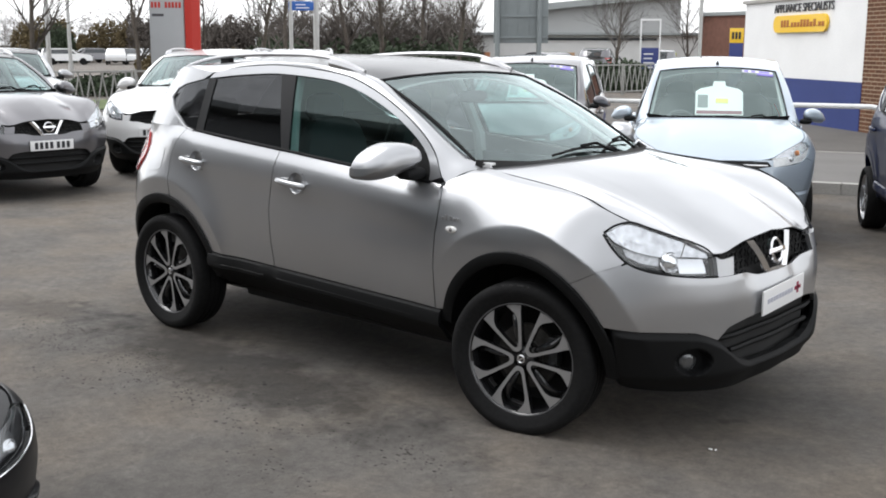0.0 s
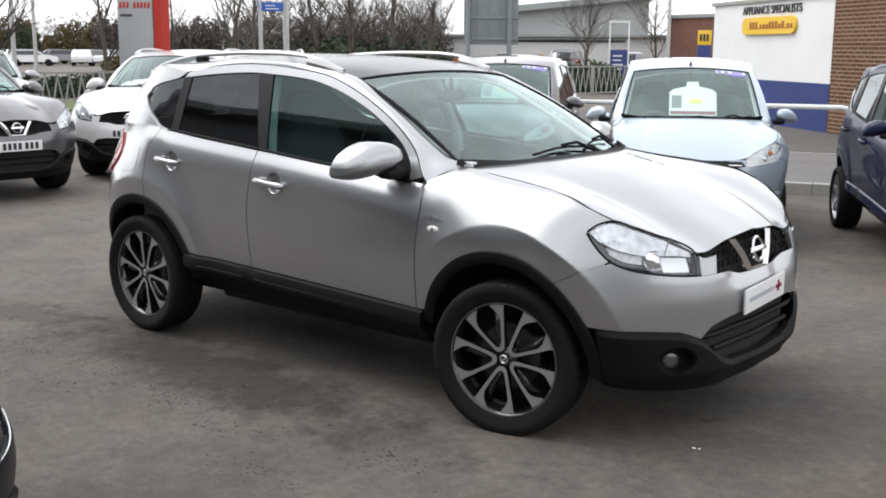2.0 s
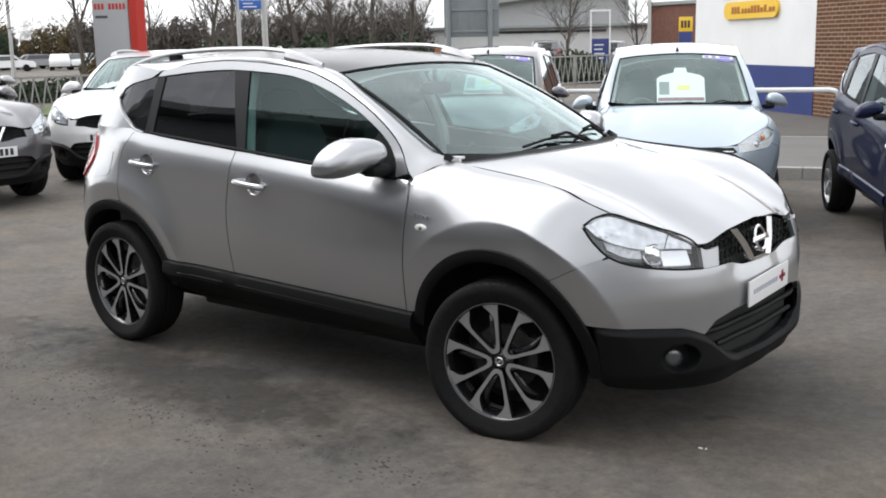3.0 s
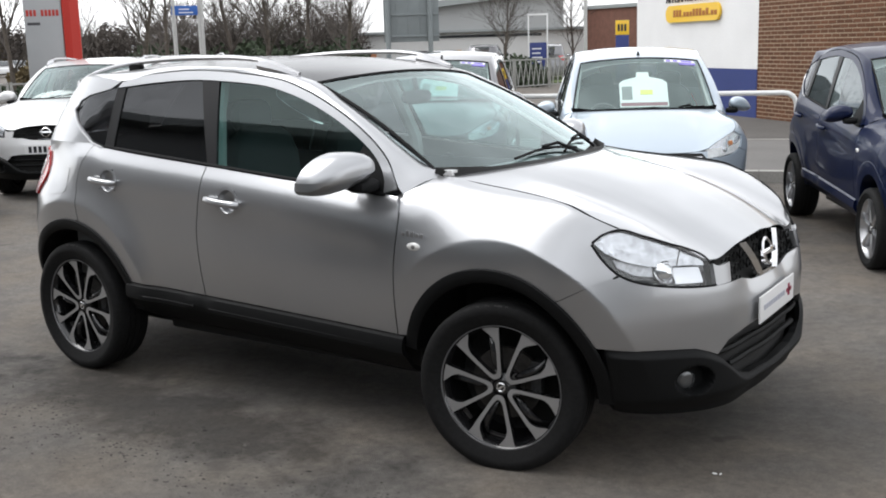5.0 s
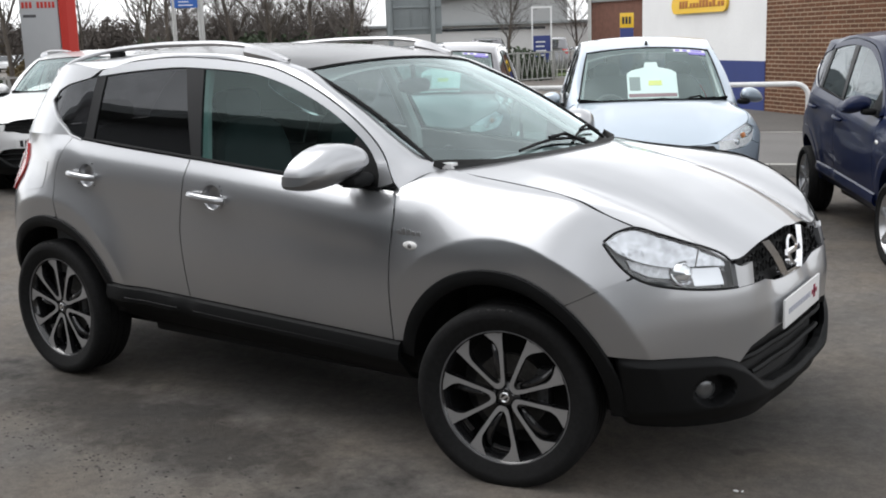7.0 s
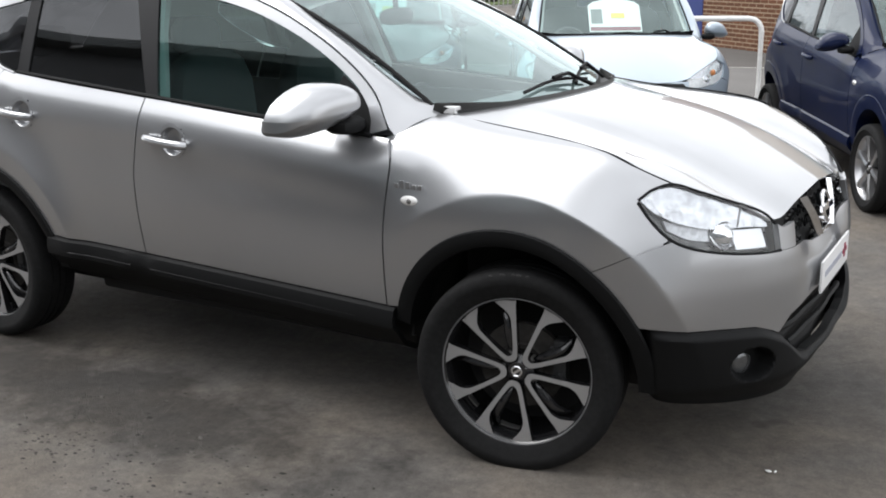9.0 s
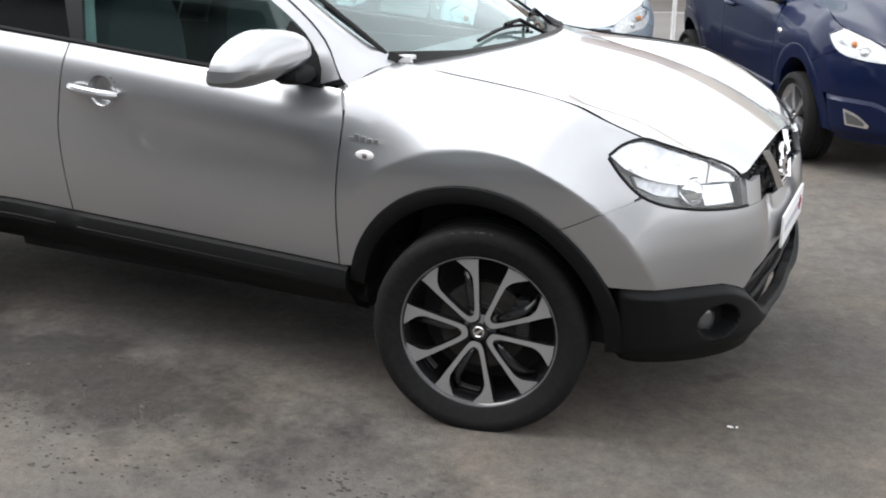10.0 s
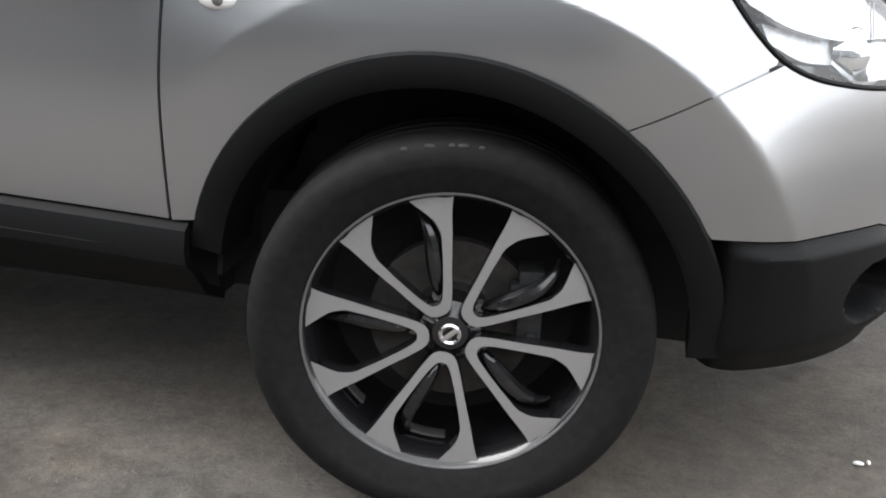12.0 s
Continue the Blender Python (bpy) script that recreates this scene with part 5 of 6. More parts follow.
def price_sheet(car, keep):
    """A shaped card behind the windscreen with a printed box, a yellow price and a dark foot."""
    bm = bmesh.new()
    n = Vector((0.62, 0, 0.78)).normalized()
    up = Vector((-0.78, 0, 0.62))
    mid = Vector(keep(-0.60, 0.02, 1.30)) + Vector((-0.01, 0, -0.036))
    def put(a, b, c):
        return mid + Vector((0, a * 1.02, 0)) + up * b * 1.25 - n * c
    shape = [(-0.21, -0.16), (0.21, -0.16), (0.21, 0.10), (0.17, 0.135), (0.06, 0.165), (0.05, 0.22), (-0.05, 0.22), (-0.06, 0.165), (-0.17, 0.135), (-0.21, 0.10)]
    prism(bm, shape, 0.003, put)
    bmesh.ops.recalc_face_normals(bm, faces=bm.faces)
    card = part("price_card", bm, PAPER, car, "white shaped price card")
    for nm, lo, hi, m in (("print_block", (-0.19, -0.08), (-0.10, 0.06), STEEL), ("price_strip", (-0.03, -0.03), (0.08, 0.02), PRICE_YELLOW), ("foot_strip", (-0.20, -0.15), (0.20, -0.115), PRICE_RED)):
        bm = bmesh.new()
        prism(bm, [lo, (hi[0], lo[1]), hi, (lo[0], hi[1])], 0.002, lambda a, b, c: put(a, b, c - 0.003))
        bmesh.ops.recalc_face_normals(bm, faces=bm.faces)
        part(nm, bm, m, card)


# ---- ground ----
def asphalt_material():
    """Worn asphalt: stone grain, broad tone changes, one dark damp patch beside the silver car, a broad darker area
    ahead of it and small oil spots.
    """
    m = bpy.data.materials.new("worn_asphalt")
    m.use_nodes = True
    n, l = m.node_tree.nodes, m.node_tree.links
    b = n["Principled BSDF"]
    b.inputs["Roughness"].default_value, b.inputs["Specular IOR Level"].default_value = 0.82, 0.3
    at = n.new("ShaderNodeTexCoord")

    def noise_tex(scale, detail=5, rough=0.6):
        t = n.new("ShaderNodeTexNoise")
        t.inputs["Scale"].default_value, t.inputs["Detail"].default_value, t.inputs["Roughness"].default_value = scale, detail, rough
        l.new(at.outputs["Object"], t.inputs["Vector"])
        return t.outputs["Fac"]

    def remap(v, a, c, d, e):
        r = n.new("ShaderNodeMapRange")
        for k, x in zip(("From Min", "From Max", "To Min", "To Max"), (a, c, d, e)):
            r.inputs[k].default_value = x
        l.new(v, r.inputs["Value"])
        return r.outputs[0]

    def times(a, c):
        k = n.new("ShaderNodeMath")
        k.operation = "MULTIPLY"
        l.new(a, k.inputs[0])
        if isinstance(c, float):
            k.inputs[1].default_value = c
        else:
            l.new(c, k.inputs[1])
        return k.outputs[0]

    def dark_patch(cx, cy, rx, ry, turn, ragged):
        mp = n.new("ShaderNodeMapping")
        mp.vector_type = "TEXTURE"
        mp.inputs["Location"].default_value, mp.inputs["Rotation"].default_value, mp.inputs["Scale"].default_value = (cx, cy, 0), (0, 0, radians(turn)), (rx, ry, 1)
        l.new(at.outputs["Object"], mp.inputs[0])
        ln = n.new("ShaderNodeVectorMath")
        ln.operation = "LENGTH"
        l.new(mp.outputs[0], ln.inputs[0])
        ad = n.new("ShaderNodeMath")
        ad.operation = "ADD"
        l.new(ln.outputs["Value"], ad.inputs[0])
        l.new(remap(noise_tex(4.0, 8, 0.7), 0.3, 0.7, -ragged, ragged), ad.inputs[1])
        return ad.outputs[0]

    tone = remap(noise_tex(0.55, 4), 0.3, 0.7, 0.78, 1.18)
    tone = times(tone, remap(noise_tex(3.2, 6), 0.3, 0.7, 0.86, 1.12))
    tone = times(tone, remap(noise_tex(14, 7, 0.75), 0.3, 0.7, 0.78, 1.22))
    tone = times(tone, remap(noise_tex(48, 6, 0.8), 0.3, 0.7, 0.80, 1.20))
    tone = times(tone, remap(noise_tex(210, 3, 0.7), 0.35, 0.65, 0.84, 1.16))
    tone = times(tone, remap(dark_patch(-1.65, -1.12, 1.6, 0.36, -4, 0.55), 0.45, 1.15, 0.40, 1.0))
    tone = times(tone, remap(dark_patch(-3.6, -1.15, 0.7, 0.25, 10, 0.5), 0.5, 1.1, 0.66, 1.0))
    # broad darker area of ground ahead of the silver car
    tone = times(tone, remap(dark_patch(2.3, 0.5, 2.3, 2.4, 20, 0.4), 0.45, 1.2, 0.76, 1.0))
    tone = times(tone, remap(noise_tex(2.1, 3, 0.5), 0.70, 0.74, 1.0, 0.62))
    mix = n.new("ShaderNodeMix")
    mix.data_type = "RGBA"
    mix.inputs[6].default_value, mix.inputs[7].default_value = (0.130, 0.120, 0.110, 1), (0.160, 0.138, 0.115, 1)
    l.new(remap(noise_tex(0.9, 5), 0.42, 0.62, 0, 1), mix.inputs[0])
    vm = n.new("ShaderNodeVectorMath")
    vm.operation = "MULTIPLY"
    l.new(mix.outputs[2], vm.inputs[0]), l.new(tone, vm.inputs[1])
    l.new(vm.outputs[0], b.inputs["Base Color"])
    k = n.new("ShaderNodeBump")
    k.inputs["Strength"].default_value, k.inputs["Distance"].default_value = 0.7, 0.02
    l.new(noise_tex(55, 8, 0.85), k.inputs["Height"])
    l.new(k.outputs[0], b.inputs["Normal"])
    return m


ASPHALT = asphalt_material()
PAVING = material("pavement_asphalt", (0.15, 0.145, 0.14), 0.9, 0, 0, 0.15, 90, 0.4, 0.35, 0.12, 0.8)
VERGE_PATH = material("dark_path", (0.10, 0.094, 0.088), 0.9, 0, 0, 0.2, 60, 0.4, 0.35, 0.15, 0.7)
KERB = material("kerb_concrete", (0.34, 0.33, 0.31), 0.85, 0, 0, 0.12, 60, 0.3, 0.4, 0.12, 3)
GRASS = material("verge_grass", (0.07, 0.10, 0.025), 0.9, 0, 0, 0.4, 6, 0.6)
bm = bmesh.new()
rings = [0, 2, 4, 8, 16, 32, 64, 130, 300, 900, 2500]
xs = sorted({s * r for r in rings for s in (-1, 1)})
grid = [[bm.verts.new((x, y, -0.008)) for x in xs] for y in xs]
for a, b in zip(grid, grid[1:]):
    for i in range(len(xs) - 1):
        bm.faces.new([a[i], a[i + 1], b[i + 1], b[i]])
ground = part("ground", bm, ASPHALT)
tagged(ground, "worn grey asphalt forecourt with damp dark patches", "ground", kind="structure")

# loose grit and stone chips on the asphalt
bm = bmesh.new()
rng = random.Random(5)
for i in range(500):
    x, y = rng.uniform(-4.5, 3.2), rng.uniform(-3.6, -0.7)
    s = rng.uniform(0.002, 0.006)
    if rng.random() < 0.04:
        s *= 2.0
    vs = [bm.verts.new((x + s * rng.uniform(0.6, 1.3) * math.cos(a), y + s * rng.uniform(0.6, 1.3) * math.sin(a), -0.008)) for a in (0.3, 1.9, 3.6, 5.1)]
    top = bm.verts.new((x, y, -0.008 + s * rng.uniform(0.5, 1.0)))
    for k in range(4):
        bm.faces.new([vs[k], vs[(k + 1) % 4], top])
STONE = material("grit_stone", (0.10, 0.093, 0.083), 0.85, 0, 0, 0.4, 30)
grit = part("grit", bm, STONE)
tagged(grit, "small stone chips scattered on the asphalt", "gravel", kind="stuff")
# dark crumbs of dirt and rotted leaves along the damp strip
bm = bmesh.new()
clumps = [(rng.uniform(-3.4, 0.0), rng.gauss(-1.35, 0.16)) for _ in range(34)] + [(rng.uniform(-3.4, 0.6), rng.uniform(-2.4, -1.6)) for _ in range(6)]
for i in range(950):
    cx, cy = clumps[i % len(clumps)]
    x, y = rng.gauss(cx, 0.13), rng.gauss(cy, 0.05)
    if i > 915:
        x, y = rng.uniform(-3.6, 2.0), rng.uniform(-2.6, -1.0)
    s = rng.uniform(0.003, 0.009) * (1.6 if rng.random() < 0.06 else 1.0)
    turn = rng.uniform(0, 6.28)
    vs = [bm.verts.new((x + s * rng.uniform(0.6, 1.6) * math.cos(a + turn), y + s * rng.uniform(0.5, 1.0) * math.sin(a + turn), -0.008)) for a in (0.0, 1.1, 2.3, 3.3, 4.4, 5.4)]
    top = bm.verts.new((x, y, -0.008 + s * rng.uniform(0.25, 0.6)))
    for k in range(6):
        bm.faces.new([vs[k], vs[(k + 1) % 6], top])
DIRT = material("dirt", (0.085, 0.078, 0.068), 0.95, 0, 0, 0.4, 60)
dn, dl = DIRT.node_tree.nodes, DIRT.node_tree.links
geo, rr, mm = dn.new("ShaderNodeNewGeometry"), dn.new("ShaderNodeMapRange"), dn.new("ShaderNodeVectorMath")
rr.inputs["To Min"].default_value, rr.inputs["To Max"].default_value = 0.25, 0.85
mm.operation = "MULTIPLY"
dl.new(geo.outputs["Random Per Island"], rr.inputs["Value"])
dl.new(dn["Principled BSDF"].inputs["Base Color"].links[0].from_socket, mm.inputs[0]), dl.new(rr.outputs[0], mm.inputs[1])
dl.new(mm.outputs[0], dn["Principled BSDF"].inputs["Base Color"])
tagged(part("dirt_crumbs", bm, DIRT), "dark crumbs of dirt strewn along the damp asphalt", "dirt", kind="stuff")
bm = bmesh.new()
blob(bm, (0.78, -0.51, -0.002), (0.011, 0.006, 0.004), 10, 6)
blob(bm, (0.80, -0.50, -0.003), (0.004, 0.009, 0.003), 10, 6)
tagged(part("paper_scrap", bm, PAPER), "tiny white scrap of litter on the asphalt", "litter")


def slab(name, corners, z0, z1, mat, label, category="pavement", kind="structure", parent=None):
    """A flat piece with straight sides over a plan outline."""
    bm = bmesh.new()
    lo_v = [bm.verts.new((x, y, z0)) for x, y in corners]
    hi_v = [bm.verts.new((x, y, z1)) for x, y in corners]
    n = len(corners)
    bm.faces.new(hi_v), bm.faces.new(lo_v[::-1])
    for i in range(n):
        bm.faces.new([lo_v[i], lo_v[(i + 1) % n], hi_v[(i + 1) % n], hi_v[i]])
    bmesh.ops.recalc_face_normals(bm, faces=bm.faces)
    ob = part(name, bm, mat, parent)
    if not parent:
        tagged(ob, label, category, kind=kind)
    return ob


# kerb line and raised pavement in front of the shop
K0, KD = Vector((-2.1, 7.75)), Vector((0.885, 0.30)).normalized()
KN = Vector((-KD.y, KD.x))


def on_kerb(a, b):
    p = K0 + KD * a + KN * b
    return p.x, p.y


slab("pavement", [on_kerb(-9, 0.14), on_kerb(14, 0.14), on_kerb(14, 4.1), on_kerb(-9, 4.1)], -0.05, 0.112, PAVING, "grey asphalt pavement behind a concrete kerb")
slab("pavement_path", [on_kerb(-9, 4.1), on_kerb(14, 4.1), on_kerb(16, 14), on_kerb(-9, 14)], -0.05, 0.108, VERGE_PATH, "darker asphalt path along the shop wall")
kerb = slab("kerb", [on_kerb(-9, 0.04), on_kerb(14, 0.04), on_kerb(14, 0.14), on_kerb(-9, 0.14)], -0.05, 0.10, KERB, "pale concrete kerb stones in a row", "kerb")
for i in range(25):
    a = -8.99 + i * 0.915
    slab("kerb_stone", [on_kerb(a, 0.0), on_kerb(a + 0.905, 0.0), on_kerb(a + 0.905, 0.15), on_kerb(a, 0.15)], -0.05, 0.122, KERB, "", parent=kerb)
edging = slab("edging", [on_kerb(-9, 4.05), on_kerb(14, 4.05), on_kerb(14, 4.13), on_kerb(-9, 4.13)], 0.05, 0.122, KERB, "thin concrete edging strip in the pavement", "edging")

# white tubular guard rail on the kerb
RAIL_WHITE = material("white_rail_paint", (0.74, 0.74, 0.73), 0.4, 0, 0.2, 0.05, 20)
for a0, a1 in ((-4.9, 0.55), (-10.5, -5.2)):
    rail = thing("tube_rail", Matrix.Identity(4), "white painted tubular rail standing on the kerb", "railing", "tube rails")
    bm = bmesh.new()
    z1, r = 1.0, 0.14
    line = [(a0, 0.1), (a0, z1 - r)] + [(a0 + r - r * math.cos(t), z1 - r + r * math.sin(t)) for t in (0.4, 0.8, 1.2, 1.57)]
    line += [(a1 - r + r * math.sin(t), z1 - r + r * math.cos(t)) for t in (0.0, 0.4, 0.8, 1.2)] + [(a1, z1 - r), (a1, 0.1)]
    tube(bm, [(*on_kerb(a, 0.3), z) for a, z in line], 0.03, 10)
    part("rail_bar", bm, RAIL_WHITE, rail)


# ---- cars ----
five_door("silver_car", facing(0, 0, 0), "silver metallic five-door crossover with roof rails, parked", SILVER, steer=11, plate="dealer", main=True)


def hatch_warp(x, y, z):
    if x > 0:
        x *= 0.80
    elif x > -2.63:
        x *= 0.935
    else:
        x = -2.46 - (abs(x) - 2.63) * 0.62
    return x, y * 0.90, lin(z, [(0.0, 0.0), (0.25, 0.22), (0.5, 0.47), (0.75, 0.715), (1.08, 0.995), (1.62, 1.575)])


HATCH = dict(warp=hatch_warp, style="hatch", wheel=0.29, wheelbase=2.46, track=0.70, rim="plain", tall=False)
five_door("hatchback", facing(-1.70, 4.21, -61), "pale blue small hatchback with a price card in its windscreen", PALE_BLUE, sheet_in_screen=True, group="parked hatchbacks", **HATCH)
five_door("hatchback", facing(0.995, 3.98, -60), "dark blue small hatchback with alloy wheels", DARK_BLUE, group="parked hatchbacks", **HATCH)
five_door("hatchback", facing(-4.53, 4.99, -61), "dark grey small hatchback with a banner across its windscreen", GREY_PAINT, sheet_in_screen=True, group="parked hatchbacks", **HATCH)
five_door("crossover", facing(-9.05, 1.46, -1), "dark grey five-door crossover with chrome grille badge", GREY_PAINT, group="parked crossovers")
five_door("crossover", facing(-9.31, 3.88, -54), "white five-door crossover with black lower bumper", WHITE_PAINT, group="parked crossovers")
five_door("crossover", facing(-10.4, 6.9, -38), "white five-door crossover with roof rails", WHITE_PAINT, group="parked crossovers")
five_door("people_carrier", facing(-15.3, 4.6, -20), "silver people carrier parked behind the crossovers", SILVER, group="parked crossovers", tall=False)


def low_warp(x, y, z):
    x, y, z = hatch_warp(x, y, z)
    return x, y, z * (0.635 + 0.365 * ease((-0.35 - x) / 0.8))


five_door("black_car", facing(-0.65, -3.70, 6), "low black hatchback parked beside the silver car", BLACK_PAINT, **dict(HATCH, warp=low_warp))
five_door("hatchback", facing(-22.6, 39.0, 118), "grey hatchback parked with its tail to the fence", MID_GREY, group="cars behind the fence", **HATCH)
five_door("crossover", facing(-28.3, 42.6, 118), "dark crossover parked behind the guard rail", GREY_PAINT, group="cars behind the fence")


# ---- shop building ----
BRICK = material("red_brick", (0.120, 0.052, 0.027), 0.88, 0, 0, 0.25, 60, 0.4, 0.3)
MORTAR = material("mortar", (0.36, 0.28, 0.20), 0.95, 0, 0, 0.15, 90)
WHITE_WALL = material("white_render", (0.74, 0.74, 0.735), 0.7, 0, 0, 0.03, 30, 0.05, 0.4, 0.05, 0.8)
BLUE_WALL = material("blue_render", (0.026, 0.043, 0.165), 0.6, 0, 0, 0.06, 30, 0.05, 0.4, 0.08, 1)
SIGN_YELLOW = material("sign_yellow", (0.80, 0.50, 0.02), 0.4, 0, 0.3)
SIGN_BROWN = material("sign_lettering", (0.35, 0.12, 0.02), 0.6)
for ob in (BRICK,):
    n, l = ob.node_tree.nodes, ob.node_tree.links
    info, ramp, mixn = n.new("ShaderNodeObjectInfo"), n.new("ShaderNodeMapRange"), n.new("ShaderNodeVectorMath")
    ramp.inputs["To Min"].default_value, ramp.inputs["To Max"].default_value = 0.8, 1.15
    l.new(info.outputs["Random"], ramp.inputs["Value"])
    geo, gr = n.new("ShaderNodeNewGeometry"), n.new("ShaderNodeMapRange")
    gr.inputs["To Min"].default_value, gr.inputs["To Max"].default_value = 0.82, 1.15
    l.new(geo.outputs["Random Per Island"], gr.inputs["Value"])
    mixn.operation = "MULTIPLY"
    old = n["Principled BSDF"].inputs["Base Color"].links[0].from_socket
    l.new(old, mixn.inputs[0]), l.new(ramp.outputs[0], mixn.inputs[1])
    mix2 = n.new("ShaderNodeVectorMath")
    mix2.operation = "MULTIPLY"
    l.new(mixn.outputs[0], mix2.inputs[0]), l.new(gr.outputs[0], mix2.inputs[1])
    l.new(mix2.outputs[0], n["Principled BSDF"].inputs["Base Color"])

WALL_TURN = -40.5
WALL = pose(-4.86, 15.97, 0, 0, 0, WALL_TURN)          # x along the wall to the brick side, y into the building


def wall_block(name, lo, hi, mat, label, bevel=0.0, category="wall", kind="structure"):
    bm = bmesh.new()
    block(bm, lo, hi, 0, bevel)
    ob = part(name, bm, mat)
    ob.matrix_basis = WALL
    return tagged(ob, label, category, kind=kind)


wall_e = wall_block("wall_east", (0.0, 0.007, 0.0), (9.0, 6.0, 3.6), MORTAR, "red brick shop wall with pale mortar joints")
wall_block("wall_north", (-5.5, 0.0, 1.03), (-0.003, 6.0, 2.66), WHITE_WALL, "smooth white rendered shop wall")
wall_block("wall_north", (-5.5, -0.008, 0.0), (-0.003, 6.0, 1.027), BLUE_WALL, "dark blue painted band along the foot of the wall")
wall_block("wall_cap", (-5.6, -0.05, 2.664), (-0.003, 6.0, 2.75), KERB, "grey metal capping on the wall", 0.01, "capping")
sign = thing("shop_sign", WALL, "yellow rounded sign board with brown lettering bars", "sign")
bm = bmesh.new()
pts = []
for cx, a0 in ((-1.58, -90), (-3.66, 90)):
    pts += [(cx + 0.18 * math.cos(radians(a0 + k * 22.5)), 2.17 + 0.18 * math.sin(radians(a0 + k * 22.5))) for k in range(9)]
prism(bm, pts, 0.06, lambda a, b, c: Vector((a, -0.065 + c, b)))
bmesh.ops.recalc_face_normals(bm, faces=bm.faces)
part("board", bm, SIGN_YELLOW, sign)
rng = random.Random(3)
x = -3.45
for k in range(15):
    w = 0.035 if k in (3, 12) else rng.uniform(0.095, 0.125)
    bm = bmesh.new()
    block(bm, (x, -0.072, 2.10), (x + w, -0.064, 2.10 + (0.03 if k in (3, 12) else rng.choice((0.10, 0.10, 0.15)))), 0, 0.003)
    part("letter_bar", bm, SIGN_BROWN, sign)
    x += w + 0.034


def lettering(text, size, mat, parent, m, depth=0.01):
    cu = bpy.data.curves.new("lettering", "FONT")
    cu.body, cu.size, cu.extrude, cu.align_x = text, size, depth, "CENTER"
    tmp = new("lettering", cu)
    me = bpy.data.meshes.new_from_object(tmp.evaluated_get(bpy.context.evaluated_depsgraph_get()))
    bpy.data.objects.remove(tmp)
    me.materials.clear()
    me.materials.append(mat)
    ob = new("lettering", me)
    ob.parent, ob.matrix_basis = parent, m
    return ob


board = thing("wall_lettering", WALL, "dark raised lettering on the white wall", "sign")
lettering("APPLIANCE SPECIALISTS", 0.25, STEEL_DARK, board, pose(-2.57, -0.02, 2.42, 90, 0, 0))

# ---- totem of the neighbouring dealer ----
TOTEM_GREY = material("totem_grey", (0.40, 0.41, 0.42), 0.4, 0.3, 0, 0.03, 3)
TOTEM_RED = material("totem_red", (0.44, 0.022, 0.012), 0.45, 0, 0.1)
totem = thing("totem_sign", pose(-15.24, 7.72, 0, 0, 0, 52), "tall grey totem sign with a red side panel", "sign")
bm = bmesh.new()
block(bm, (-0.29, -0.12, -0.01), (0.36, 0.12, 6.0), 0, 0.02)
part("panel", bm, TOTEM_GREY, totem)
bm = bmesh.new()
rows = []
for j in range(13):
    z = -0.01 + 6.0 * j / 12
    bowed = 0.05 * math.sin(math.pi * j / 12)
    rows.append([(0.37, -0.16, z), (0.46 + bowed, -0.18, z), (0.61 + bowed, -0.10, z), (0.61 + bowed, 0.12, z), (0.37, 0.16, z)])
sheet(bm, rows, (0.4, 1.0, 3), 0.05)
part("side_panel", bm, TOTEM_RED, totem, "bright red side panel")
for k in range(9):
    if k == 3:
        continue
    bm = bmesh.new()
    block(bm, (-0.25 + k * 0.064, -0.128, 2.38), (-0.205 + k * 0.064, -0.118, 2.49), 0, 0.004)
    part("letter_bar", bm, TOTEM_RED, totem)
bm = bmesh.new()
block(bm, (-0.24, -0.126, 2.22), (-0.02, -0.118, 2.27), 0, 0.004)
part("letter_bar", bm, STEEL_DARK, totem)

# ---- poles and road signs ----
POLE = material("galvanised_pole", (0.46, 0.46, 0.45), 0.5, 0.4, 0, 0.08, 20)
SIGN_BLUE = material("sign_blue", (0.02, 0.11, 0.42), 0.4)
SIGN_BACK = material("sign_back", (0.21, 0.235, 0.24), 0.5, 0.2, 0, 0.06, 3)
SIGN_WHITE = material("sign_white", (0.75, 0.75, 0.75), 0.4)


def pole(x, y, h, r, label, lean=0.0):
    ob = thing("street_pole", pose(x, y, 0, 0, lean, 0), label, "pole", "street poles")
    bm = bmesh.new()
    tube(bm, [(0, 0, -0.02), (0, 0, h * 0.5), (0, 0, h)], [r, r * 0.9, r * 0.7], 10)
    part("shaft", bm, POLE, ob)
    bm = bmesh.new()
    tube(bm, [(0, 0, -0.02), (0, 0, 0.9)], r * 1.35, 10)
    part("base", bm, POLE, ob)
    return ob


STAND = (2.78, -4.47)


def away(az, d):
    return STAND[0] + d * math.cos(radians(az)), STAND[1] + d * math.sin(radians(az))


pole(*away(138.3, 30), 8.0, 0.085, "pale grey lamp post")
signpost = pole(*away(139.6, 30), 5.0, 0.06, "grey signpost with a blue direction sign")
bm = bmesh.new()
block(bm, (-0.05, -0.04, 2.62), (0.62, -0.02, 2.86), 0, 0.01)
for v in bm.verts:
    v.co = Matrix.Rotation(radians(48), 3, "Z") @ v.co
part("sign_plate", bm, SIGN_BLUE, signpost, "blue direction plate")
bm = bmesh.new()
for r in range(2):
    block(bm, (0.14, -0.045, 2.675 + r * 0.085), (0.50 - 0.1 * r, -0.041, 2.70 + r * 0.085), 0)
for v in bm.verts:
    v.co = Matrix.Rotation(radians(48), 3, "Z") @ v.co
part("letter_bar", bm, SIGN_WHITE, signpost)
pole(*away(151.6, 45), 9.0, 0.09, "slim grey lamp post")
pole(*away(150.6, 55), 9.0, 0.09, "slim grey lamp post")
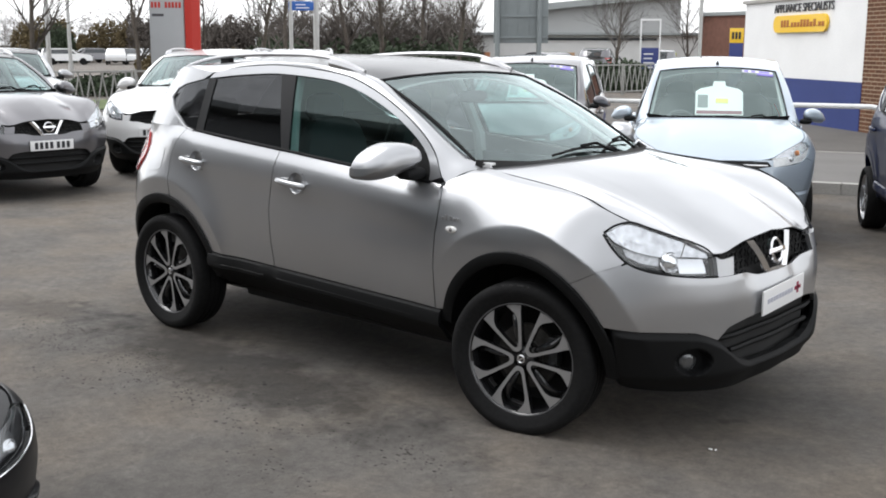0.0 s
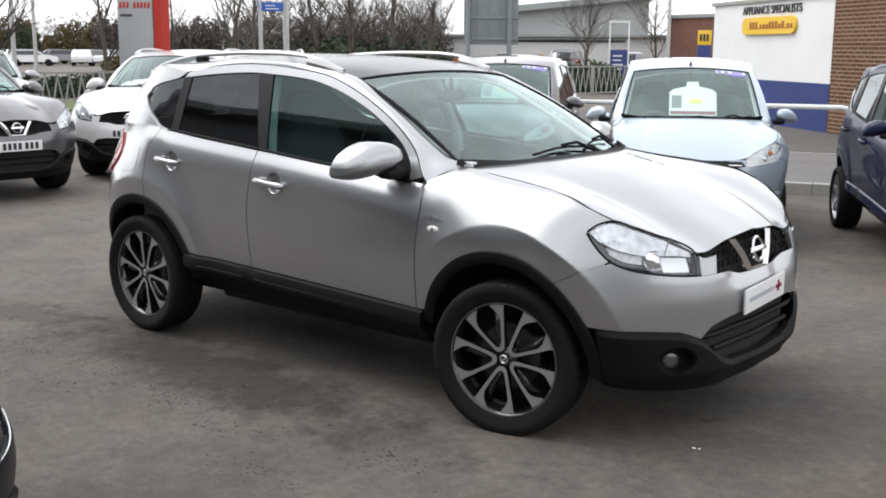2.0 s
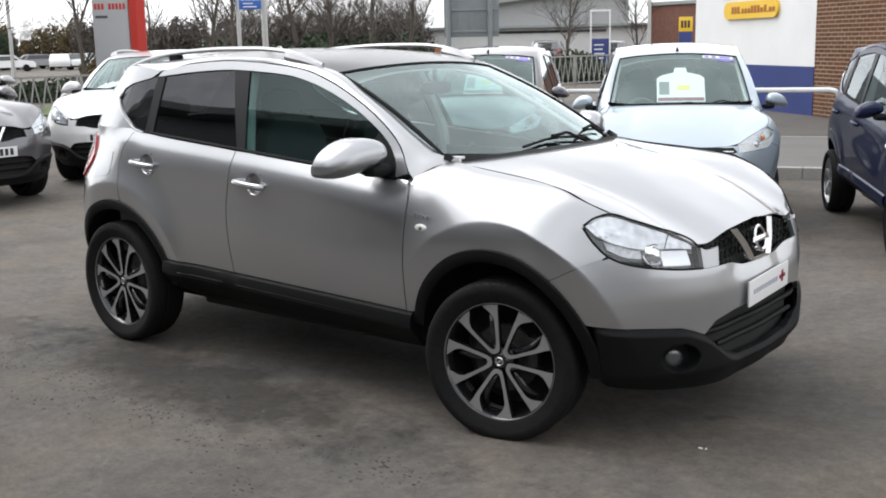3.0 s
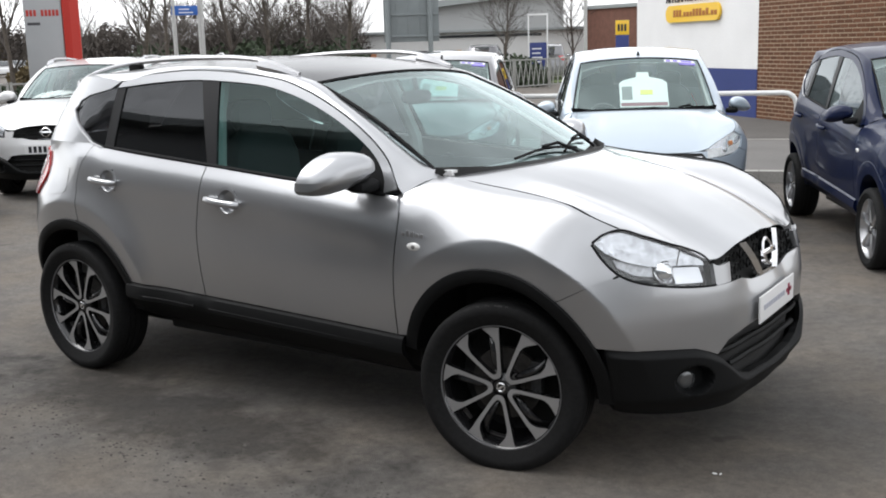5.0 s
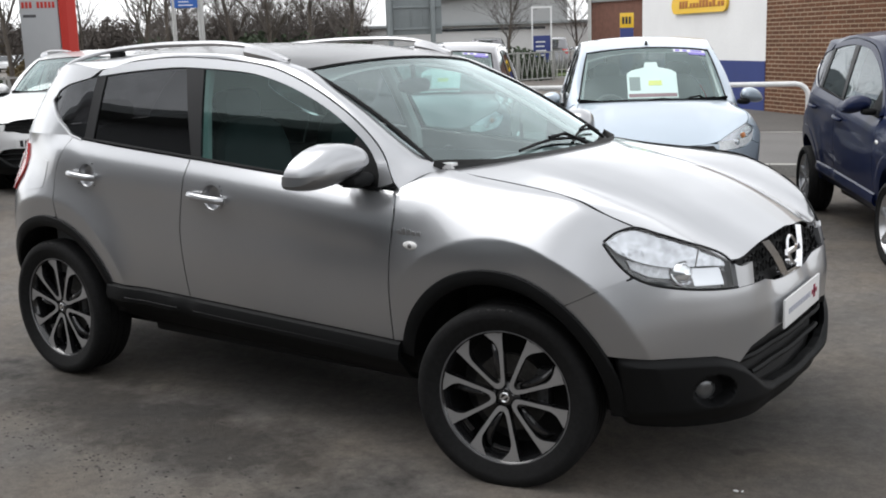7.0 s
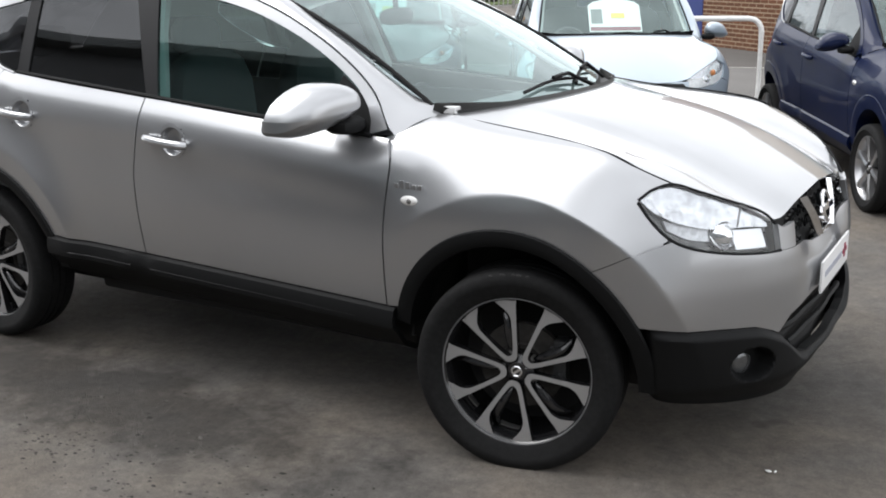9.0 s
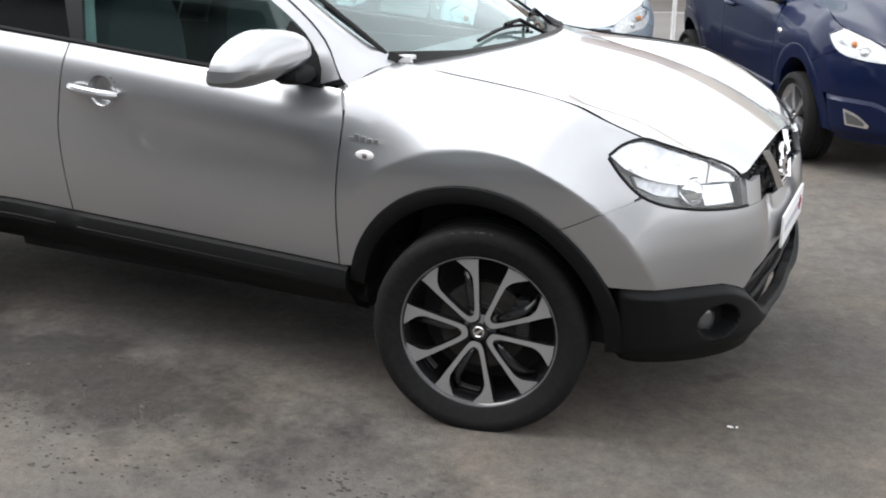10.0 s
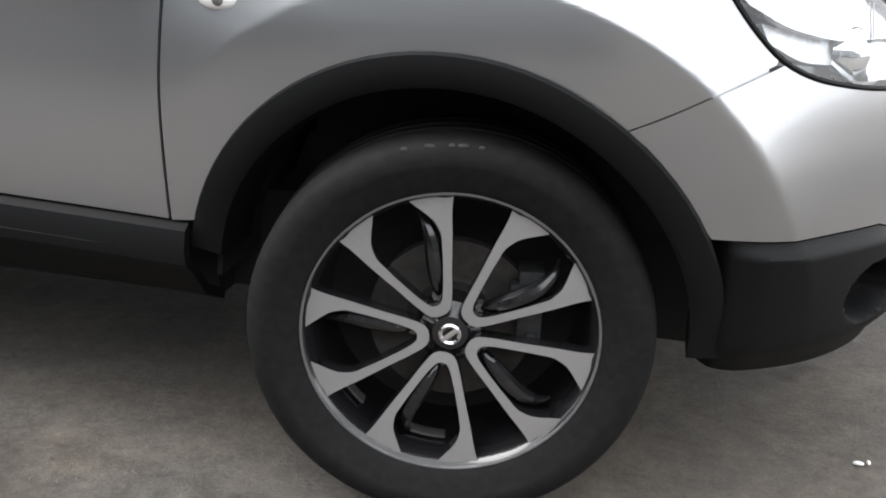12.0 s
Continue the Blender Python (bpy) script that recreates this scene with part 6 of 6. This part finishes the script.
pole(*away(118.4, 52), 9.0, 0.09, "slim grey lamp post")

# back of a large road sign
bs = away(127.6, 33)
big = thing("road_sign", pose(bs[0], bs[1], 0, 0, 0, 38), "large grey road sign seen from behind on two posts", "road sign")
bm = bmesh.new()
block(bm, (-0.82, -0.01, 1.78), (0.82, 0.02, 4.4), 0, 0.01)
part("sign_board", bm, SIGN_BACK, big)
for z in (1.92, 2.55, 3.18, 3.8):
    bm = bmesh.new()
    block(bm, (-0.80, -0.055, z), (0.80, -0.012, z + 0.06), 0, 0.005)
    part("rail", bm, SIGN_BACK, big)
for x in (-0.45, -0.1, 0.25, 0.6):
    bm = bmesh.new()
    block(bm, (x, -0.035, 1.82), (x + 0.03, -0.012, 4.35), 0, 0.004)
    part("rib", bm, SIGN_BACK, big)
for x in (-0.70, 0.55):
    bm = bmesh.new()
    tube(bm, [(x, -0.10, -0.02), (x, -0.10, 4.3)], 0.075, 10)
    part("post", bm, SIGN_BACK, big)

# ---- guard rail along the road ----
FENCE = material("galvanised_fence", (0.30, 0.30, 0.285), 0.55, 0.35, 0, 0.1, 12)
f0, f1 = Vector((-22.5, -6.0)), Vector((-17.2, 35.0))
fd_ = (f1 - f0).normalized()
turn = math.degrees(math.atan2(fd_.y, fd_.x))
first = None
for i in range(20):
    p = f0 + fd_ * (2.05 * i)
    m = pose(p.x, p.y, 0, 0, 0, turn)
    if first:
        copy_thing(first, m)
        continue
    first = thing("guard_rail", m, "galvanised pedestrian guard rail with slanted bars", "railing", "guard rails")
    for z in (0.12, 1.05):
        bm = bmesh.new()
        block(bm, (0, -0.02, z - 0.02), (2.0, 0.02, z + 0.025), 0, 0.004)
        part("rail_bar", bm, FENCE, first)
    for x in (0.0, 1.96):
        bm = bmesh.new()
        block(bm, (x, -0.025, -0.02), (x + 0.045, 0.025, 1.1), 0, 0.004)
        part("post", bm, FENCE, first)
    for k in range(13):
        bm = bmesh.new()
        x = 0.12 + k * 0.147
        s = 0.09 if k % 2 else -0.09
        tube(bm, [(x - s, 0, 0.12), (x + s, 0, 1.05)], 0.018, 6)
        part("bar", bm, FENCE, first)

# ---- road verge, hedge and low bank beyond the rail ----
def strip(name, d0, d1, z, mat, label, category):
    n = Vector((-fd_.y, fd_.x))
    c = [f0 - fd_ * 20 + n * d0, f1 + fd_ * 20 + n * d0, f1 + fd_ * 20 + n * d1, f0 - fd_ * 20 + n * d1]
    return slab(name, [(p.x, p.y) for p in c], -0.05, z, mat, label, category)


strip("verge", 2.0, 6.5, 0.06, GRASS, "strip of green verge grass beyond the guard rail", "grass")

# ---- trees, hedges and far things ----
BARK = material("bark", (0.085, 0.07, 0.058), 0.9, 0, 0, 0.3, 12, 0.5)
TWIG = material("twigs", (0.080, 0.068, 0.060), 0.9, 0, 0, 0.3, 3)
DRY_LEAF = material("dry_leaves", (0.10, 0.075, 0.035), 0.9, 0, 0, 0.4, 1.5)
DARK_LEAF = material("evergreen_leaves", (0.030, 0.045, 0.022), 0.85, 0, 0, 0.4, 1.5)


def limb(bm, a, b, r0, r1, sides=4):
    d = (b - a)
    n = d.normalized()
    u = n.orthogonal().normalized()
    w = n.cross(u)
    ra = [bm.verts.new(a + (u * math.cos(2 * math.pi * k / sides) + w * math.sin(2 * math.pi * k / sides)) * r0) for k in range(sides)]
    rb = [bm.verts.new(b + (u * math.cos(2 * math.pi * k / sides) + w * math.sin(2 * math.pi * k / sides)) * r1) for k in range(sides)]
    for k in range(sides):
        bm.faces.new([ra[k], ra[(k + 1) % sides], rb[(k + 1) % sides], rb[k]])


def grow(bm, rng, p, d, length, r, depth, spread):
    """Adds a bare branch with its side shoots."""
    steps = 3 if depth > 1 else 2
    for s in range(steps):
        q = p + d * (length / steps)
        r1 = max(0.004, r * 0.80)
        limb(bm, p, q, r, r1, 5 if depth > 3 else 3)
        p, r = q, r1
        d = (d + Vector((rng.uniform(-0.22, 0.22), rng.uniform(-0.22, 0.22), rng.uniform(-0.04, 0.16)))).normalized()
        if depth > 0 and (s or depth > 2):
            for _ in range(2 if depth > 1 else 3):
                side = Vector((rng.uniform(-1, 1), rng.uniform(-1, 1), rng.uniform(-0.25, 0.6))).normalized()
                grow(bm, rng, p, (d + side * spread).normalized(), length * rng.uniform(0.55, 0.8), r * 0.62, depth - 1, spread)


def bare_tree(x, y, h, seed, label, lean=0.0):
    rng = random.Random(seed)
    tree = thing("bare_tree", pose(x, y, 0), label, "tree", "bare roadside trees")
    bm = bmesh.new()
    pts, p, d, r = [], Vector((0, 0, -0.05)), Vector((lean, 0, 1)).normalized(), h * 0.014
    heights = []
    for s in range(5):
        q = p + d * (h * 0.085)
        limb(bm, p, q, r, r * 0.88, 8)
        p, r = q, r * 0.88
        d = (d + Vector((rng.uniform(-0.1, 0.1), rng.uniform(-0.1, 0.1), 0.1))).normalized()
        heights.append((p.copy(), d.copy(), r))
    part("trunk", bm, BARK, tree)
    bm = bmesh.new()
    for p, d, r in heights[1:]:
        for _ in range(2 if r < h * 0.014 else 1):
            side = Vector((rng.uniform(-1, 1), rng.uniform(-1, 1), rng.uniform(0.1, 0.6))).normalized()
            grow(bm, rng, p, (d * 0.8 + side).normalized(), h * 0.21, r * 0.6, 3, 0.8)
    p, d, r = heights[-1]
    grow(bm, rng, p, d, h * 0.24, r, 3, 0.7)
    part("crown", bm, TWIG, tree, "bare winter branches")
    return tree


for k, (az, d, h) in enumerate(((141.2, 36, 7.0), (139.9, 44, 8.0), (134.9, 42, 8.5), (130.9, 44, 8.0), (132.9, 52, 9.0), (122.6, 48, 6.0), (119.0, 60, 6.5),
                                (152.4, 40, 8.5), (154.2, 50, 9.0), (144.0, 40, 6.0), (147.3, 38, 7.0), (136.6, 50, 9.0))):
    x, y = away(az, d)
    bare_tree(x, y, h, 20 + k, "bare leafless tree with a forked dark trunk")


def twig_belt(name, az0, az1, d0, d1, count, h0, h1, seed, mat, label):
    """A belt of thin upright shoots with side twigs."""
    rng = random.Random(seed)
    verts, faces = [], []

    def blade(p, q, w):
        side = Vector((rng.uniform(-1, 1), rng.uniform(-1, 1), 0)).normalized() * w
        k = len(verts)
        verts.extend([tuple(p - side), tuple(p + side), tuple(q + side * 0.3), tuple(q - side * 0.3)])
        faces.append((k, k + 1, k + 2, k + 3))

    for i in range(count):
        x, y = away(rng.uniform(az0, az1), rng.uniform(d0, d1))
        h = rng.uniform(h0, h1)
        p = Vector((x, y, 0))
        for s in range(4):
            q = p + Vector((rng.uniform(-0.3, 0.3), rng.uniform(-0.3, 0.3), h / 4))
            blade(p, q, 0.034 * (1 - s / 5))
            for _ in range(7):
                blade(q, q + Vector((rng.uniform(-0.9, 0.9), rng.uniform(-0.9, 0.9), rng.uniform(0.1, 0.9))), 0.015)
            p = q
    me = bpy.data.meshes.new(name)
    me.from_pydata(verts, [], faces)
    me.materials.append(mat)
    return tagged(new(name, me), label, "trees", kind="stuff")


def leaf_bank(name, az0, az1, d0, d1, count, h, size, seed, mat, label):
    """Bushes made of many small leaves, heaped unevenly."""
    rng = random.Random(seed)
    verts, faces = [], []
    lumps = [(rng.uniform(az0, az1), rng.uniform(d0, d1), rng.uniform(0.55, 1.0)) for _ in range(int(6 + (az1 - az0) * 2.5))]
    for i in range(count):
        az, d, s = rng.choice(lumps)
        x, y = away(az, d)
        t, u = rng.uniform(0, 2 * math.pi), rng.uniform(0, 1) ** 0.5
        c = Vector((x + 1.3 * s * u * math.cos(t), y + 1.3 * s * u * math.sin(t), h * s * rng.uniform(0, 1) ** 0.7 * (1.05 - 0.45 * u * u)))
        a = Vector((rng.uniform(-1, 1), rng.uniform(-1, 1), rng.uniform(-1, 1))).normalized() * size * rng.uniform(0.6, 1.3)
        b = a.orthogonal().normalized() * size * rng.uniform(0.4, 0.9)
        k = len(verts)
        verts.extend([tuple(c - a), tuple(c + b), tuple(c + a), tuple(c - b)])
        faces.append((k, k + 1, k + 2, k + 3))
    me = bpy.data.meshes.new(name)
    me.from_pydata(verts, [], faces)
    me.materials.append(mat)
    return tagged(new(name, me), label, "bushes", kind="stuff")


twig_belt("woodland", 130.2, 140.2, 58, 74, 750, 2.2, 4.2, 4, TWIG, "brown winter woodland of bare trunks and twigs")
twig_belt("woodland", 140.2, 158.0, 132, 150, 900, 3.0, 5.6, 6, TWIG, "brown winter woodland of bare trunks and twigs")
leaf_bank("hedge", 147.2, 153.6, 118, 128, 24000, 4.6, 0.15, 7, DRY_LEAF, "brown and yellow winter bushes beside the road")
leaf_bank("hedge", 129.8, 141.0, 50, 56, 12000, 2.3, 0.11, 8, DARK_LEAF, "dark evergreen bushes below the trees")
leaf_bank("hedge", 150.7, 151.5, 110, 112, 4500, 4.4, 0.12, 12, DARK_LEAF, "tall dark evergreen bushes before the brown ones")
leaf_bank("hedge", 145.0, 157.0, 38, 40, 11000, 0.85, 0.07, 13, DARK_LEAF, "low dark hedge behind the guard rail")
leaf_bank("hedge", 130.4, 140.4, 61, 67, 22000, 3.5, 0.10, 14, TWIG, "dense brown winter thicket below the trees")
leaf_bank("hedge", 139.8, 147.6, 118, 130, 20000, 5.2, 0.17, 15, TWIG, "distant brown thicket beyond the car park")
leaf_bank("hedge", 142.0, 147.0, 54, 60, 5000, 1.6, 0.11, 9, DRY_LEAF, "low brown bushes below the trees")
leaf_bank("hedge", 121.2, 125.2, 42, 44, 7000, 1.25, 0.09, 10, DARK_LEAF, "low clipped dark hedge by the guard rail")

# ---- far white industrial building ----
CLAD = material("white_cladding", (0.66, 0.66, 0.65), 0.6, 0, 0, 0.03, 2)
GREY_CLAD = material("pale_grey_cladding", (0.42, 0.43, 0.43), 0.6, 0, 0, 0.03, 2)
ROOF_GREY = material("grey_roof_sheet", (0.30, 0.32, 0.32), 0.5, 0.2, 0, 0.05, 2)
PANE = material("dark_window", (0.03, 0.035, 0.04), 0.1, 0, 0.5)
POSTER = [material("poster_orange", (0.55, 0.24, 0.12), 0.6), material("poster_lime", (0.50, 0.52, 0.10), 0.6), material("poster_tan", (0.50, 0.32, 0.18), 0.6)]
p0, p1 = Vector(away(130.4, 66)), Vector(away(118.3, 66))
dirn = p1 - p0
B = pose(p0.x, p0.y, 0, 0, 0, math.degrees(math.atan2(dirn.y, dirn.x)))
L = dirn.length
far = thing("industrial_building", B, "long white industrial building with a grey sloping roof", "building")
bm = bmesh.new()
block(bm, (0, 0, -0.02), (L, 12, 2.35), 0, 0.02)
part("wall", bm, CLAD, far)
bm = bmesh.new()
V = [bm.verts.new(c) for c in ((2.4, -0.25, 2.40), (L * 0.905, -0.25, 2.40), (L * 0.905, -0.25, 4.6), (2.4, -0.25, 3.6), (2.4, 9, 2.40), (L * 0.905, 9, 2.40), (L * 0.905, 9, 4.6), (2.4, 9, 3.6))]
for f in ((0, 1, 2, 3), (5, 4, 7, 6), (3, 2, 6, 7), (0, 3, 7, 4), (1, 5, 6, 2), (0, 4, 5, 1)):
    bm.faces.new([V[i] for i in f])
bmesh.ops.recalc_face_normals(bm, faces=bm.faces)
part("upper_wall", bm, GREY_CLAD, far, "pale grey upper cladding")
bm = bmesh.new()
V = [bm.verts.new(c) for c in ((2.0, -1.0, 3.55), (L * 0.94, -1.0, 4.62), (L * 0.94, -1.0, 4.95), (2.0, -1.0, 3.95), (2.0, 9, 3.55), (L * 0.94, 9, 4.62), (L * 0.94, 9, 4.95), (2.0, 9, 3.95))]
for f in ((0, 1, 2, 3), (5, 4, 7, 6), (3, 2, 6, 7), (0, 3, 7, 4), (1, 5, 6, 2), (0, 4, 5, 1)):
    bm.faces.new([V[i] for i in f])
bmesh.ops.recalc_face_normals(bm, faces=bm.faces)
part("roof", bm, ROOF_GREY, far, "grey sheet roof edge")
bm = bmesh.new()
block(bm, (-0.3, -0.5, 2.36), (L, 2, 2.52), 0, 0.02)
part("canopy", bm, ROOF_GREY, far)
for k in range(11):
    x = 3.2 + k * (L - 6.0) / 11
    bm = bmesh.new()
    block(bm, (x, -0.06, 2.02), (x + 0.95, 0.02, 2.25), 0, 0.01)
    w = part("window", bm, CLAD, far)
    bm = bmesh.new()
    block(bm, (x + 0.05, -0.075, 2.06), (x + 0.90, -0.055, 2.21), 0)
    part("pane", bm, PANE, w)
for k, x in enumerate((0.9, L * 0.33, L * 0.43, L * 0.55, L * 0.86)):
    bm = bmesh.new()
    block(bm, (x, -0.09, 0.75), (x + 0.5, -0.05, 1.35), 0, 0.01)
    part("poster", bm, POSTER[k % 3], far)
# brick unit further along
q0, q1 = Vector(away(118.4, 60)), Vector(away(114.6, 56))
dq = q1 - q0
unit = thing("brick_building", pose(q0.x, q0.y, 0, 0, 0, math.degrees(math.atan2(dq.y, dq.x))), "plain red brick industrial unit", "building")
bm = bmesh.new()
block(bm, (0, 0, -0.02), (dq.length, 8, 3.3), 0, 0.02)
part("wall", bm, BRICK_FAR, unit)
bm = bmesh.new()
block(bm, (-0.1, -0.1, 3.303), (dq.length + 0.1, 8, 3.5), 0, 0.02)
part("roof_edge", bm, ROOF_GREY, unit)
x, y = away(116.6, 45)
board2 = thing("pylon_sign", pose(x, y, 0, 0, 0, 30), "blue pylon sign with a yellow panel", "sign")
for nm, lo, hi, mat in (("panel", (-0.26, -0.06, -0.02), (0.26, 0.06, 1.85), SIGN_BLUE_DARK), ("top_panel", (-0.27, -0.07, 1.853), (0.27, 0.07, 2.43), SIGN_YELLOW)):
    bm = bmesh.new()
    block(bm, lo, hi, 0, 0.01)
    part(nm, bm, mat, board2)
bm = bmesh.new()
for k in range(3):
    block(bm, (-0.19 + k * 0.13, -0.078, 2.0), (-0.10 + k * 0.13, -0.068, 2.28), 0)
part("letter_bar", bm, INK, board2)
x, y = away(120.9, 46)
gate = thing("pylon_sign", pose(x, y, 0, 0, 0, 31), "white framed pylon sign with a dark blue panel", "sign")
for x0 in (-0.42, 0.36):
    bm = bmesh.new()
    block(bm, (x0, -0.05, -0.02), (x0 + 0.06, 0.05, 2.75), 0, 0.005)
    part("post", bm, SIGN_WHITE, gate)
bm = bmesh.new()
block(bm, (-0.42, -0.05, 2.753), (0.42, 0.05, 2.83), 0, 0.005)
part("top_bar", bm, SIGN_WHITE, gate)
bm = bmesh.new()
block(bm, (-0.355, -0.03, 0.4), (0.355, 0.03, 1.65), 0, 0.004)
part("panel", bm, SIGN_BLUE_DARK, gate)
bm = bmesh.new()
for k in range(5):
    block(bm, (-0.25, -0.037, 0.65 + k * 0.18), (0.1 + 0.04 * (k % 3), -0.031, 0.70 + k * 0.18), 0)
part("letter_bar", bm, SIGN_WHITE, gate)

# ---- far parked cars ----
def far_car(x, y, turn, paint, label, van=False):
    car = thing("far_car", pose(x, y, 0, 0, 0, turn), label, "car", "cars in the far car park")
    top = 1.95 if van else 1.42
    prof = [(-2.1, 0.35), (-2.1, 0.85), (-1.85, top - 0.42), (-1.5, top - 0.05), (-0.9, top), (0.2, top - 0.03), (0.95, 0.98), (1.9, 0.84), (2.1, 0.65), (2.1, 0.35)]
    bm = bmesh.new()
    rows = []
    for f in (-1, -0.92, -0.6, 0, 0.6, 0.92, 1):
        rows.append([(x_, f * (0.86 if z < 0.95 else 0.86 - 0.25 * (z - 0.95)), z - (0.03 if abs(f) == 1 else 0)) for x_, z in along(prof, 26)])
    sheet(bm, rows, (0, 0, 0.2), 0.02)
    for s in (-1, 1):
        line = [(x_, s * (0.86 if z < 0.95 else 0.86 - 0.25 * (z - 0.95)), z) for x_, z in along(prof, 26)]
        vs = [bm.verts.new(p) for p in line]
        bm.faces.new(vs)
    part("body", bm, paint, car)
    for s in (-1, 1):
        bm = bmesh.new()
        vs = [bm.verts.new(p) for p in ((-1.6, s * 0.86, 0.95), (0.75, s * 0.86, 0.95), (0.2, s * (0.87 - 0.25 * (top - 1.0)), top - 0.1), (-1.4, s * (0.87 - 0.25 * (top - 1.0)), top - 0.12))]
        hi_v = [bm.verts.new(v.co + Vector((0, s * 0.012, 0))) for v in vs]
        bm.faces.new(hi_v)
        for k in range(4):
            bm.faces.new([vs[k], vs[(k + 1) % 4], hi_v[(k + 1) % 4], hi_v[k]])
        part("side_window", bm, PANE, car)
        for x0 in (-1.3, 1.3):
            bm = bmesh.new()
            lathe(bm, [(0.02, -0.1), (0.2, -0.1), (0.3, -0.08), (0.31, 0.0), (0.3, 0.08)], 18)
            for v in bm.verts:
                v.co += Vector((x0, s * 0.80, 0.30))
            bmesh.ops.recalc_face_normals(bm, faces=bm.faces)
            part("wheel", bm, RUBBER, car)
    bm = bmesh.new()
    rows = [[(0.93, -0.72, 1.0), (0.93, 0.72, 1.0)], [(0.27, -0.62, top - 0.06), (0.27, 0.62, top - 0.06)]]
    sheet(bm, rows, (-1, 0, 0.5), 0.01, 0, 0, 0.03)
    part("windscreen", bm, PANE, car)


rng = random.Random(11)
for k in range(12):
    az = 146.8 + k * 0.78
    x, y = away(az, rng.uniform(100, 114))
    far_car(x, y, rng.choice((60, 240, 150, -30)) + rng.uniform(-8, 8), rng.choice((WHITE_PAINT, SATIN_PAINT, WHITE_PAINT, GREY_PAINT, SATIN_PAINT)), "pale car in a distant car park row")
for k, (az, d) in enumerate(((126.4, 54),)):
    x, y = away(az, d)
    far_car(x, y, 150, (GREY_PAINT, SATIN_PAINT)[k], "car standing beyond the guard rail")

# ---- unseen showroom behind the camera, closing the forecourt; tall block added to darken reflections ----
SHOW = material("showroom_cladding", (0.17, 0.173, 0.178), 0.5, 0.1, 0, 0.05, 2)
for x0, x1, high_ in ((-26.0, -7.0, 7.6), (-6.9, 24.0, 4.2)):
    show = thing("showroom", pose(0, -9.3, 0), "tall dark unseen block across the forecourt, added to darken reflections" if x1 < 0 else "low dark showroom building across the forecourt", "building")
    bm = bmesh.new()
    block(bm, (x0, -8, -0.02), (x1, 0, high_), 0, 0.05)
    part("wall", bm, SHOW, show)
    bm = bmesh.new()
    block(bm, (x0 - (0.4 if x1 < 0 else 0.0), -8, high_ + 0.003), (x1 + (0.0 if x1 < 0 else 0.4), 0.5, high_ + 0.4), 0, 0.05)
    part("roof_edge", bm, ROOF_GREY, show)
    for k in range(int((x1 - x0 - 0.6) / 3.2) if x1 > 0 else 0):
        x = x0 + 0.4 + k * 3.2
        bm = bmesh.new()
        block(bm, (x, -0.02, 0.1), (x + 2.9, 0.06, 3.6), 0, 0.02)
        w = part("window", bm, ROOF_GREY, show)
        bm = bmesh.new()
        block(bm, (x + 0.08, 0.055, 0.18), (x + 2.82, 0.075, 3.52), 0)
        part("pane", bm, PANE, w)

# ---- single bricks of the shop wall ----
rng = random.Random(2)
meshes = []
for w in (0.203, 0.203):
    bm = bmesh.new()
    block(bm, (0, 0, 0), (w, 0.06, 0.055), 0, 0.003)
    me = bpy.data.meshes.new("brick")
    bm.to_mesh(me)
    bm.free()
    me.materials.append(BRICK)
    meshes.append((w, me))
rest = bmesh.new()
count = 0
for row in range(47):
    z = 0.02 + row * 0.075
    x, k = 0.0, row % 2
    while x < 4.6:
        w, me = meshes[0]
        if x == 0.0 and row % 2:
            block(rest, (0.0, 0.0, z), (0.09, 0.06, z + 0.055))
            x = 0.112
        proud = rng.uniform(-0.003, 0.003)
        if 0.0 <= x < 2.3 and 0.35 < z < 2.35 and count < 300:
            ob = new("brick", me)
            ob.parent = wall_e
            ob.matrix_basis = pose(x, proud, z)
            count += 1
        elif x < 4.6:
            block(rest, (x, proud, z), (x + w, 0.06, z + 0.055))
        x += w + 0.022
        k += 1
field = part("brick_field", rest, BRICK, wall_e)
tagged(field, kind="stuff")
